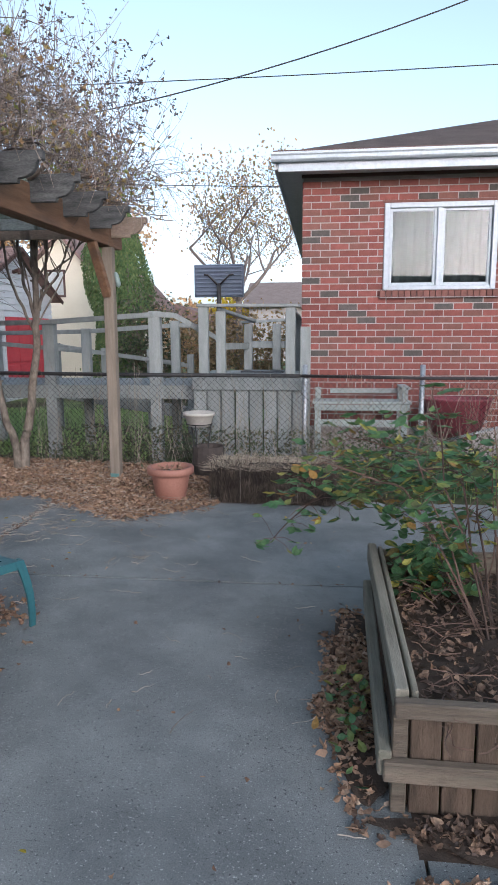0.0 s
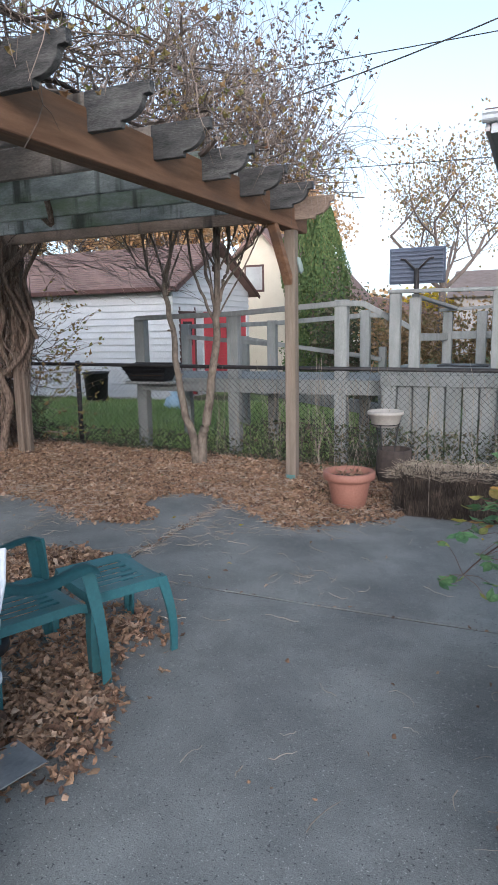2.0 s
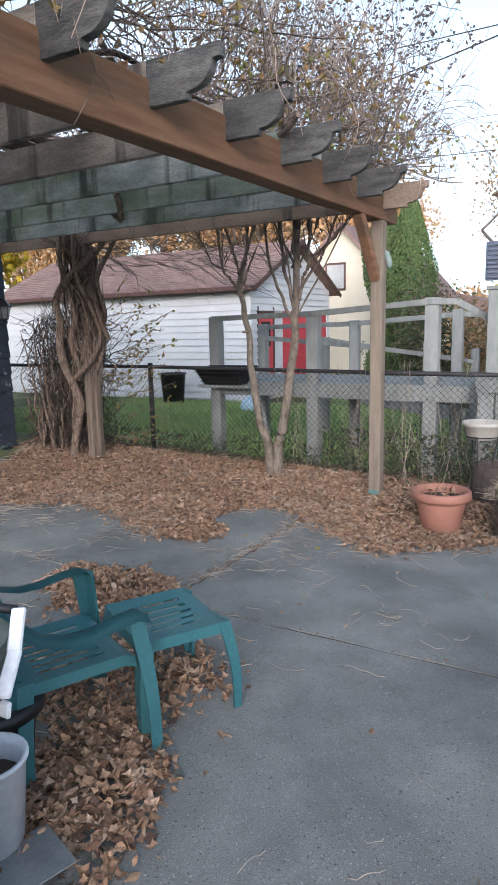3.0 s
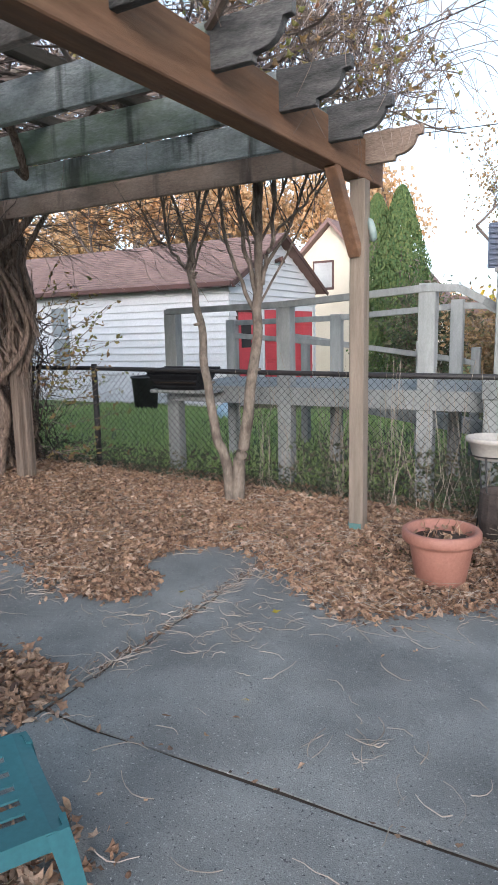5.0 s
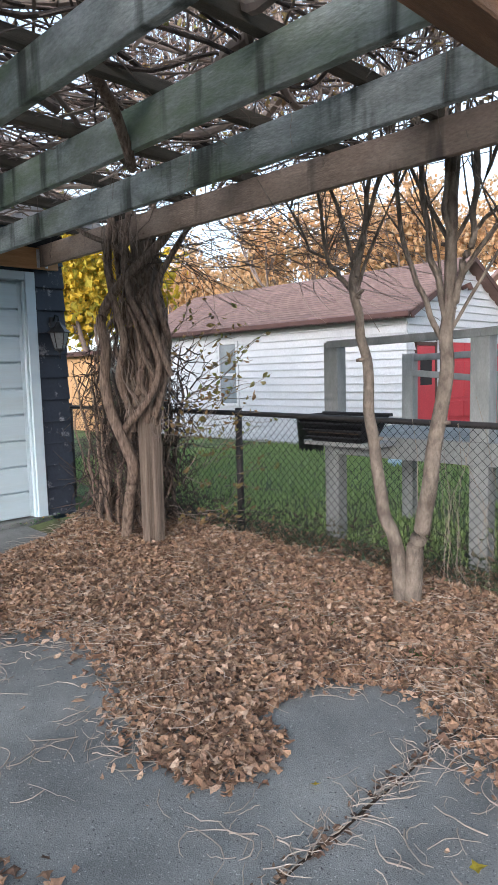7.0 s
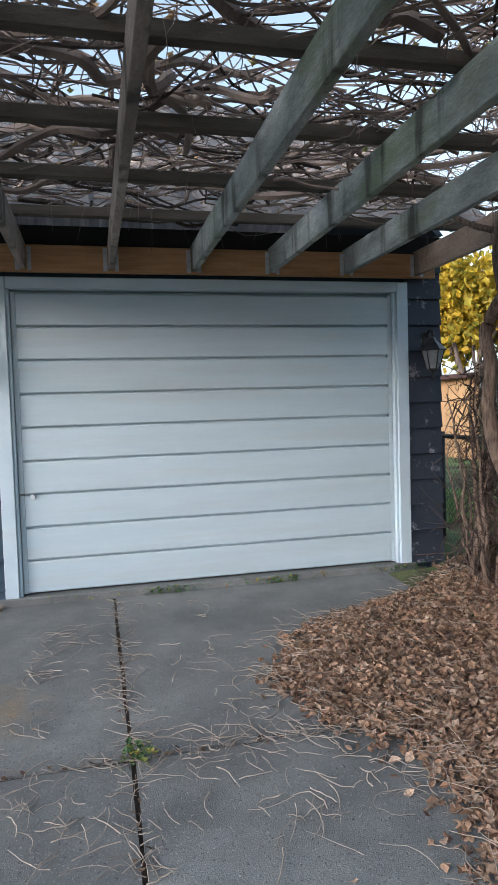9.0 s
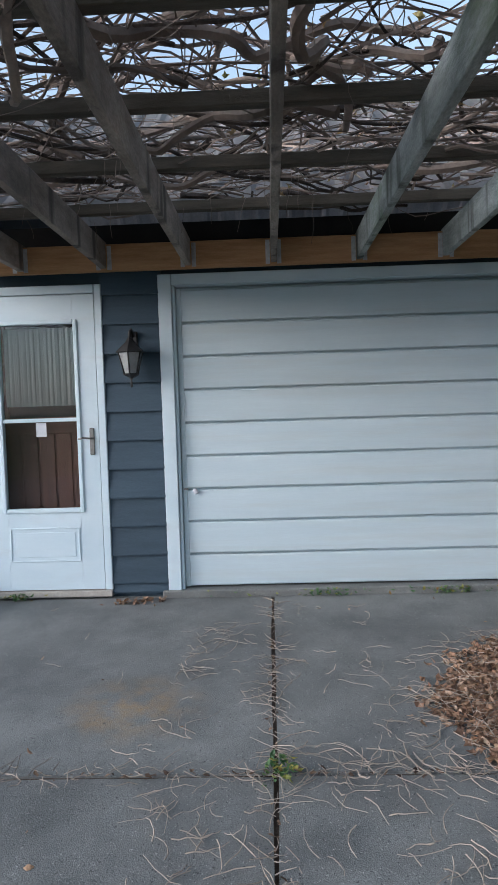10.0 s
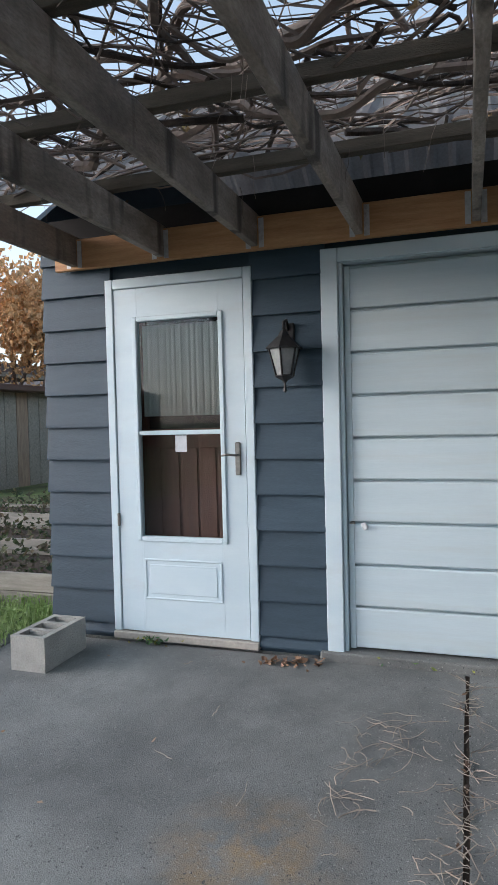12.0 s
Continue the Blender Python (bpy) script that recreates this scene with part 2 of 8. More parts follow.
OLDWHITE = mat("white_vinyl_siding", (0.56, 0.58, 0.60), (0.64, 0.65, 0.66), 1.5, 0.5, 0.05, 30, vary=0.03,
               stain=(0.50, 0.51, 0.50), stain_scale=0.7, stain_at=0.55, stain_amount=0.4)
REDDOOR = mat("red_door_paint", (0.50, 0.055, 0.07), (0.60, 0.075, 0.09), 2, 0.5, 0.05, 30, vary=0.03)
BROWNTRIM = mat("brown_trim", (0.07, 0.035, 0.03), (0.10, 0.05, 0.04), 2, 0.5, 0.1, 40, vary=0.05)
SHINGLE = mat("brown_shingle", (0.19, 0.125, 0.11), (0.26, 0.175, 0.155), 3, 0.95, 0.8, 45, (1, 1, 1), vary=0.06, island=True,
              stain=(0.14, 0.095, 0.085), stain_scale=0.8, stain_at=0.5, stain_amount=0.6)
DARKSHINGLE = mat("grey_brown_shingle", (0.19, 0.15, 0.135), (0.26, 0.215, 0.195), 3, 0.95, 0.8, 45, vary=0.06, island=True)
METALROOF = mat("blue_grey_metal_roof", (0.33, 0.315, 0.31), (0.45, 0.43, 0.42), 1.5, 0.6, 0.1, 40, vary=0.03, metal=0.0,
                stain=(0.16, 0.15, 0.15), stain_scale=1.5, stain_at=0.5, stain_amount=0.6)
MORTAR = mat("pale_mortar", (0.34, 0.30, 0.285), (0.43, 0.385, 0.365), 6, 0.95, 0.5, 90, vary=0)
GUTTER = mat("white_gutter_metal", (0.44, 0.48, 0.52), (0.52, 0.56, 0.60), 2, 0.4, 0.03, 30, vary=0)
SOFFIT = mat("grey_soffit", (0.58, 0.57, 0.58), (0.66, 0.65, 0.66), 2, 0.6, 0.05, 30, vary=0)
BLACKMETAL = mat("black_fence_metal", (0.018, 0.018, 0.02), (0.04, 0.036, 0.034), 8, 0.6, 0.2, 80, vary=0.1)
WIREMAT = mat("dark_fence_wire", (0.014, 0.015, 0.016), (0.035, 0.036, 0.036), 8, 0.7, 0.0, 80, vary=0.1, spec=0.15)
GALV = mat("galvanised_metal", (0.36, 0.38, 0.40), (0.48, 0.50, 0.52), 6, 0.45, 0.1, 60, metal=0.7, vary=0.05)
HANGER = mat("bright_zinc_hanger", (0.50, 0.51, 0.52), (0.72, 0.73, 0.73), 22, 0.5, 0.2, 60, metal=0.25, vary=0.1, stain=(0.22, 0.17, 0.13), stain_scale=14, stain_at=0.55, stain_amount=0.7)
TERRACOTTA = mat("terracotta_plastic", (0.34, 0.155, 0.112), (0.41, 0.195, 0.14), 5, 0.6, 0.12, 60, vary=0, stain=(0.45, 0.27, 0.2), stain_scale=3, stain_at=0.55, stain_amount=0.4)
GREENPLASTIC = mat("green_chair_plastic", (0.036, 0.132, 0.150), (0.054, 0.168, 0.188), 3, 0.45, 0.05, 60, vary=0.03, stain=(0.05, 0.10, 0.09), stain_scale=4, stain_at=0.55, stain_amount=0.5)
BINPLASTIC = mat("grey_green_bin_plastic", (0.11, 0.135, 0.115), (0.14, 0.165, 0.14), 3, 0.5, 0.08, 60, vary=0.02, stain=(0.18, 0.20, 0.18), stain_scale=3, stain_at=0.56, stain_amount=0.3)
BLACKPLASTIC = mat("black_plastic", (0.012, 0.013, 0.016), (0.025, 0.026, 0.03), 4, 0.45, 0.1, 50, vary=0.05)
WHITEPLASTIC = mat("white_plastic", (0.66, 0.69, 0.74), (0.74, 0.76, 0.80), 3, 0.4, 0.03, 40, vary=0.02)
CREAMPLASTIC = mat("cream_planter_plastic", (0.42, 0.39, 0.35), (0.50, 0.47, 0.42), 4, 0.6, 0.08, 50, vary=0)
BLOCK = mat("cinder_block", (0.38, 0.375, 0.345), (0.52, 0.51, 0.47), 5, 0.95, 0.8, 90, vary=0, stain=(0.25, 0.25, 0.21), stain_scale=3, stain_at=0.55, stain_amount=0.6)
LAMPMETAL = mat("dark_lantern_metal", (0.03, 0.03, 0.033), (0.07, 0.068, 0.068), 8, 0.5, 0.15, 60, metal=0.4, vary=0.05)
NICKEL = mat("aged_nickel", (0.22, 0.21, 0.20), (0.32, 0.31, 0.29), 12, 0.38, 0.05, 60, metal=0.9, vary=0)
WINCURTAIN = mat("grey_curtain", (0.095, 0.113, 0.113), (0.14, 0.16, 0.155), 6, 0.9, 0.1, 60, (6, 6, 0.5), vary=0)
CURTAIN = mat("white_curtain", (0.74, 0.77, 0.76), (0.84, 0.85, 0.84), 6, 0.9, 0.1, 60, (6, 6, 0.5), vary=0)
BROWNDOOR = mat("red_brown_inner_wood", (0.10, 0.036, 0.024), (0.16, 0.06, 0.038), 2, 0.6, 0.2, 26, (10, 10, 1), vary=0.05)
ROOM_EAVE_DARK = mat("dark_interior_and_eave_shade", (0.02, 0.02, 0.022), (0.04, 0.038, 0.036), 2, 0.9, 0.0, 20, vary=0)
MAROON = mat("maroon_plastic", (0.17, 0.03, 0.045), (0.22, 0.045, 0.06), 3, 0.5, 0.05, 40, vary=0)
TANWALL = mat("tan_wood_wall", (0.50, 0.30, 0.14), (0.60, 0.38, 0.20), 1.5, 0.8, 0.1, 26, (8, 8, 1), vary=0.05)
CREAMWALL = mat("cream_siding", (0.60, 0.54, 0.42), (0.68, 0.62, 0.50), 1.5, 0.6, 0.05, 30, vary=0.03)
OLDFENCE = mat("old_brown_fence", (0.22, 0.16, 0.12), (0.36, 0.27, 0.20), 2, 0.9, 0.4, 26, (8, 8, 1.2), vary=0.2)
PALEBENCH = mat("pale_bench_paint", (0.31, 0.345, 0.33), (0.42, 0.455, 0.435), 3, 0.8, 0.3, 40, vary=0.06, stain=(0.22, 0.24, 0.21), stain_scale=3, stain_at=0.54, stain_amount=0.6)
# hay: bright top, dark sides and gaps are light and shade in the colours
HAY = mat("old_shaded_hay", (0.022, 0.017, 0.013), (0.055, 0.042, 0.033), 7, 0.95, 0.9, 60, (1, 1, 1), vary=0, stain=(0.10, 0.08, 0.065), stain_scale=4, stain_at=0.5, stain_amount=0.6)
HAYTOP = mat("lit_top_hay_strands", (0.30, 0.25, 0.19), (0.46, 0.39, 0.30), 7, 0.9, 0.0, 60, vary=0.35, island=True)
STALK = mat("pale_dead_stalks", (0.20, 0.17, 0.13), (0.36, 0.31, 0.25), 7, 0.9, 0.0, 60, vary=0.4, island=True)
HAYSTRAND = mat("shaded_side_hay_strands", (0.016, 0.012, 0.010), (0.14, 0.105, 0.08), 7, 0.9, 0.0, 60, vary=0.7, island=True)
BACKBOARD = mat("slate_backboard_plastic", (0.10, 0.125, 0.18), (0.13, 0.155, 0.21), 3, 0.55, 0.05, 40, vary=0.03)
BLADES = leaf_mat("grass_blades", [(0.25, 0.37, 0.11), (0.33, 0.47, 0.16), (0.40, 0.51, 0.21), (0.28, 0.41, 0.13)], 0.6, 0.3)
WEEDS = leaf_mat("weeds", [(0.04, 0.065, 0.032), (0.08, 0.115, 0.05), (0.14, 0.165, 0.08), (0.19, 0.15, 0.095), (0.055, 0.085, 0.042), (0.15, 0.11, 0.075)], 0.65, 0.25)
BUSHLEAF = leaf_mat("bush_leaves", [(0.09, 0.20, 0.08), (0.14, 0.28, 0.11), (0.11, 0.22, 0.09), (0.20, 0.33, 0.11), (0.50, 0.44, 0.09), (0.07, 0.16, 0.065), (0.10, 0.20, 0.075), (0.05, 0.13, 0.05), (0.46, 0.25, 0.06)], 0.5, 0.3)
ARBLEAF = leaf_mat("conifer_sprays", [(0.055, 0.115, 0.034), (0.09, 0.16, 0.047), (0.15, 0.20, 0.06), (0.075, 0.14, 0.043), (0.19, 0.22, 0.07)], 0.7, 0.2)
SPRUCELEAF = leaf_mat("blue_spruce_sprays", [(0.06, 0.12, 0.12), (0.09, 0.16, 0.155), (0.05, 0.10, 0.10)], 0.7, 0.15)
YELLOWLEAF = leaf_mat("yellow_leaves", [(0.55, 0.36, 0.015), (0.68, 0.48, 0.03), (0.50, 0.38, 0.03), (0.36, 0.36, 0.04)], 0.6, 0.35)
ORANGELEAF = leaf_mat("orange_leaves", [(0.70, 0.44, 0.22), (0.76, 0.52, 0.29), (0.62, 0.36, 0.16), (0.70, 0.55, 0.36)], 0.6, 0.5)
TANLEAF = leaf_mat("tan_leaves", [(0.40, 0.24, 0.11), (0.45, 0.32, 0.16), (0.28, 0.18, 0.10), (0.24, 0.22, 0.09)], 0.6, 0.3)
PODS = leaf_mat("dry_pods", [(0.05, 0.05, 0.06), (0.09, 0.08, 0.085), (0.12, 0.09, 0.075), (0.17, 0.09, 0.06)], 0.7, 0.1)
VINELEAF = leaf_mat("withered_vine_leaves", [(0.30, 0.24, 0.08), (0.36, 0.22, 0.11), (0.26, 0.28, 0.08), (0.30, 0.15, 0.08)], 0.65, 0.35)
GLASS = glass_mat("window_glass")
BRICKS = [mat("red_brick", (0.205, 0.066, 0.055), (0.27, 0.092, 0.075), 14, 0.9, 0.5, 120, vary=0.2),
          mat("brown_red_brick", (0.17, 0.075, 0.06), (0.225, 0.10, 0.08), 14, 0.9, 0.5, 120, vary=0.2),
          mat("dark_brick", (0.075, 0.07, 0.065), (0.12, 0.105, 0.095), 14, 0.9, 0.5, 120, vary=0.2)]

# ---- builders ----
RNG = random.Random(7)


def gz(x):
    """The patio falls gently away from the garage."""
    return -0.02 * (min(max(x, -7.0), 0.0) + 7.0)


def thing(name, label, category, at=(0, 0, 0), group="", kind=""):
    e = new(name)
    e.location = at
    e.empty_display_size = 0.1
    return tagged(e, label, category, group, kind)


def link(name, mesh, material, parent=None, label=""):
    if material and not mesh.materials:
        mesh.materials.append(material)
    o = new(name, mesh)
    if parent is not None:
        o.parent = parent
        if parent.parent is None:
            o.matrix_parent_inverse = Matrix.Translation(parent.location).inverted()
    if label:
        o["label"] = label
    return o


def part(name, bm, material, parent=None, label="", smooth=False):
    mesh = bpy.data.meshes.new(name)
    bmesh.ops.recalc_face_normals(bm, faces=bm.faces)
    if smooth:
        for f in bm.faces:
            f.smooth = True
    bm.to_mesh(mesh)
    bm.free()
    return link(name, mesh, material, parent, label)


def BM():
    return bmesh.new()


def block(bm, x0, x1, y0, y1, z0, z1, bevel=0.0, m=None):
    r = bmesh.ops.create_cube(bm, size=1.0, matrix=Matrix.LocRotScale(((x0 + x1) / 2, (y0 + y1) / 2, (z0 + z1) / 2), None, (abs(x1 - x0), abs(y1 - y0), abs(z1 - z0))))
    vs = r["verts"]
    if bevel:
        es = list({e for v in vs for e in v.link_edges})
        r = bmesh.ops.bevel(bm, geom=es, offset=bevel, segments=1, affect="EDGES", profile=0.5)
        vs = list({v for f in r["faces"] for v in f.verts} | {v for v in vs if v.is_valid})
    if m is not None:
        bmesh.ops.transform(bm, matrix=m, verts=vs)
    return bm


def boxpart(name, parent, material, x0, x1, y0, y1, z0, z1, bevel=0.004, label="", m=None):
    return part(name, block(BM(), x0, x1, y0, y1, z0, z1, bevel, m), material, parent, label)


def beam_bm(p0, p1, w, h, bevel=0.005, bm=None):
    """A squared timber from p0 to p1; w across, h in height."""
    p0, p1 = Vector(p0), Vector(p1)
    d = p1 - p0
    length = d.length
    d.normalize()
    up = Vector((0, 0, 1)) if abs(d.z) < 0.95 else Vector((0, 1, 0))
    side = d.cross(up).normalized()
    up = side.cross(d).normalized()
    rot = Matrix((side, d, up)).transposed().to_4x4()
    return block(bm or BM(), -w / 2, w / 2, -length / 2, length / 2, -h / 2, h / 2, bevel, Matrix.Translation((p0 + p1) / 2) @ rot)


def timber(name, parent, material, p0, p1, w, h, bevel=0.005, label=""):
    return part(name, beam_bm(p0, p1, w, h, bevel), material, parent, label)


class Soup:
    """Many small pieces gathered into one mesh."""

    def __init__(self):
        self.v, self.f = [], []

    def tube(self, pts, r0, r1=None, n=4):
        r1 = r0 if r1 is None else r1
        pts = [Vector(p) for p in pts]
        base = len(self.v)
        k = len(pts)
        for i, p in enumerate(pts):
            d = (pts[min(i + 1, k - 1)] - pts[max(i - 1, 0)])
            if d.length < 1e-6:
                d = Vector((0, 0, 1))
            d.normalize()
            a = d.cross(Vector((0.31, 0.2, 0.93)) if abs(d.z) < 0.9 else Vector((1, 0.1, 0))).normalized()
            b = d.cross(a)
            r = r0 + (r1 - r0) * i / max(1, k - 1)
            for j in range(n):
                t = 2 * math.pi * j / n
                self.v.append(p + a * (r * math.cos(t)) + b * (r * math.sin(t)))
        for i in range(k - 1):
            for j in range(n):
                self.f.append((base + i * n + j, base + i * n + (j + 1) % n, base + (i + 1) * n + (j + 1) % n, base + (i + 1) * n + j))
        self.f.append(tuple(base + j for j in reversed(range(n))))
        self.f.append(tuple(base + (k - 1) * n + j for j in range(n)))

    def leaf(self, c, size, rot, shape, curl=0.25):
        base = len(self.v)
        c = Vector(c)
        self.v.append(c + rot @ Vector((0, 0, -curl * size * 0.4)))
        n = len(shape)
        for x, y in shape:
            z = curl * size * (x * x + y * y) * 1.6 + RNG.uniform(-0.22, 0.22) * size * curl
            self.v.append(c + rot @ Vector((x * size, y * size, z)))
        for i in range(n):
            self.f.append((base, base + 1 + i, base + 1 + (i + 1) % n))

    def dry_leaf(self, c, size, rot, arc, fold, r):
        """A withered leaf: bent along its length and folded along its rib, with a ragged edge."""
        base = len(self.v)
        c = Vector(c)
        rows_ = 4
        for i in range(rows_):
            t = i / (rows_ - 1)
            a = arc * (t - 0.5)
            k = 1.0 if abs(arc) < 0.05 else math.sin(a) / (arc * (t - 0.5)) if abs(a) > 1e-3 else 1.0
            y, z = (t - 0.5) * k, (1 - math.cos(a)) / (arc if abs(arc) > 0.05 else 1.0)
            w = (0.07, 0.27, 0.22, 0.04)[i] * r.uniform(0.6, 1.3)
            up_ = w * math.tan(fold * r.uniform(0.6, 1.2)) * 0.6
            for p in ((-w, y + r.uniform(-0.06, 0.1), z + up_), (0.0, y, z), (w, y + r.uniform(-0.06, 0.1), z + up_)):
                self.v.append(c + rot @ (Vector(p) * size))
        for i in range(rows_ - 1):
            for j in range(2):
                q = base + i * 3 + j
                self.f.append((q, q + 1, q + 4, q + 3))

    def blade(self, root, tip, w, bend):
        base = len(self.v)
        root, tip = Vector(root), Vector(tip)
        d = tip - root
        s = Vector((d.y, -d.x, 0))
        s = (s.normalized() if s.length > 1e-5 else Vector((1, 0, 0))) * w
        s.rotate(Euler((0, 0, bend)))
        mid = root + d * 0.55 + Vector((0, 0, 0.08 * d.length))
        self.v += [root - s, root + s, mid + s * 0.7, mid - s * 0.7, tip]
        self.f += [(base, base + 1, base + 2, base + 3), (base + 3, base + 2, base + 4)]

    def made(self, name, material, parent=None, label="", smooth=False):
        mesh = bpy.data.meshes.new(name)
        mesh.from_pydata([tuple(p) for p in self.v], [], self.f)
        if smooth:
            mesh.polygons.foreach_set("use_smooth", [True] * len(mesh.polygons))
        mesh.update()
        return link(name, mesh, material, parent, label)


LOBED = [(math.cos(a) * r, math.sin(a) * r) for a, r in ((radians(270), 0.42), (radians(318), 0.27), (radians(352), 0.5), (radians(32), 0.26), (radians(88), 0.58), (radians(146), 0.27), (radians(192), 0.5), (radians(226), 0.26))]
OVAL = [(0, -0.5), (0.2, -0.22), (0.24, 0.05), (0.0, 0.52), (-0.24, 0.05), (-0.2, -0.22)]
POINTED = [(0, -0.5), (0.2, -0.36), (0.31, -0.1), (0.25, 0.16), (0.1, 0.38), (0.0, 0.6), (-0.1, 0.38), (-0.25, 0.16), (-0.31, -0.1), (-0.2, -0.36)]
PAIR = [(-0.5, -0.3), (0.5, -0.3), (0.4, 0.35), (-0.35, 0.4)]


def anyrot(r, tilt):
    return Euler((r.uniform(-tilt, tilt), r.uniform(-tilt, tilt), r.uniform(0, 6.283))).to_matrix()


def bent(r, p0, p1, n, wob):
    """A wavering line from p0 to p1."""
    p0, p1 = Vector(p0), Vector(p1)
    out = []
    o = Vector((0, 0, 0))
    for i in range(n + 1):
        t = i / n
        if 0 < i < n:
            o = o * 0.6 + Vector((r.uniform(-wob, wob), r.uniform(-wob, wob), r.uniform(-wob, wob)))
        out.append(p0.lerp(p1, t) + (o if i < n else o * 0.5))
    return out


def flow(pts, k=3):
    """The same line with its corners rounded."""
    p = [Vector(q) for q in pts]
    out = []
    for i in range(len(p) - 1):
        a, b, c_, d = p[max(i - 1, 0)], p[i], p[i + 1], p[min(i + 2, len(p) - 1)]
        for j in range(k):
            t = j / k
            out.append(0.5 * ((2 * b) + (c_ - a) * t + (2 * a - 5 * b + 4 * c_ - d) * t * t + (3 * b - a - 3 * c_ + d) * t ** 3))
    return out + [p[-1]]


def lathe(profile, n=24, at=(0, 0, 0), squash=(1, 1)):
    bm = BM()
    rings = []
    for r, z in profile:
        rings.append([bm.verts.new((at[0] + r * math.cos(2 * math.pi * i / n) * squash[0], at[1] + r * math.sin(2 * math.pi * i / n) * squash[1], at[2] + z)) for i in range(n)])
    for a, b in zip(rings, rings[1:]):
        for i in range(n):
            bm.faces.new((a[i], a[(i + 1) % n], b[(i + 1) % n], b[i]))
    for ring in (rings[0], rings[-1]):
        if (ring[0].co - ring[n // 2].co).length > 1e-4:
            bm.faces.new(ring)
    return bm


def tubepart(name, parent, material, pts, r0, r1=None, n=8, label=""):
    s = Soup()
    s.tube(flow(pts) if len(pts) > 4 else pts, r0, r1, n)
    return s.made(name, material, parent, label, smooth=True)


def prism(name, parent, material, outline, axis, a0, a1, bevel=0.0, label=""):
    """An outline in the plane across an axis, pushed from a0 to a1 along it."""
    bm = BM()

    def put(u, v, w):
        return {"x": (w, u, v), "y": (u, w, v), "z": (u, v, w)}[axis]
    lo = [bm.verts.new(put(u, v, a0)) for u, v in outline]
    hi = [bm.verts.new(put(u, v, a1)) for u, v in outline]
    n = len(outline)
    bm.faces.new(lo)
    bm.faces.new(hi)
    for i in range(n):
        bm.faces.new((lo[i], lo[(i + 1) % n], hi[(i + 1) % n], hi[i]))
    if bevel:
        bmesh.ops.bevel(bm, geom=list(bm.edges), offset=bevel, segments=1, affect="EDGES", profile=0.5)
    return part(name, bm, material, parent, label)


def fence_edge(x):
    """Where the fallen leaves begin, going from the patio towards the fence."""
    xs = (-7.0, -6.5, -6.25, -6.0, -5.8, -5.2, -4.7, -4.3, -3.83, -3.58, -3.15, -3.08, -3.04, -2.82, -2.6, -2.4, -2.2, -1.9, -1.65, -1.45, -1.0, -0.5, 0.2, 3.0)
    ys = (6.7, 6.3, 5.75, 5.2, 4.95, 4.65, 4.8, 5.02, 5.0, 4.8, 4.68, 4.75, 5.56, 5.78, 5.7, 5.58, 5.5, 5.2, 5.12, 5.28, 5.66, 5.95, 6.3, 6.6)
    return float(np.interp(x, xs, ys))

# ---- ground, patio ----
def ground_z(x, y):
    z = gz(x)
    if y > 7.0:
        t = min(1.0, (y - 7.0) / 7.0)
        return z * (1 - t) - 0.3 * t
    if y > 6.05 and -7 < x < -0.9:
        return z + 0.02 + 0.03 * min(1.0, max(0.0, y - 5.8)) + 0.015 * noise.noise((x * 2, y * 2, 0))
    return z - 0.06


def build_ground():
    def steps(lo, hi, fine0, fine1, step):
        a = list(np.arange(fine0, fine1 + 1e-6, step))
        left = [fine0 - 0.6 * 1.7 ** i for i in range(12) if fine0 - 0.6 * 1.7 ** i > lo]
        right = [fine1 + 0.6 * 1.7 ** i for i in range(12) if fine1 + 0.6 * 1.7 ** i < hi]
        return sorted([lo] + left + a + right + [hi])
    xs, ys = steps(-900, 900, -9, 4, 0.25), steps(-900, 900, -1, 15, 0.25)
    v = [(x, y, ground_z(x, y)) for y in ys for x in xs]
    n = len(xs)
    f = [(j * n + i, j * n + i + 1, (j + 1) * n + i + 1, (j + 1) * n + i) for j in range(len(ys) - 1) for i in range(n - 1)]
    mesh = bpy.data.meshes.new("ground")
    mesh.from_pydata(v, [], f)
    mesh.update()
    tagged(link("ground", mesh, GROUND), "autumn ground of soil and green lawn", "ground", kind="structure")


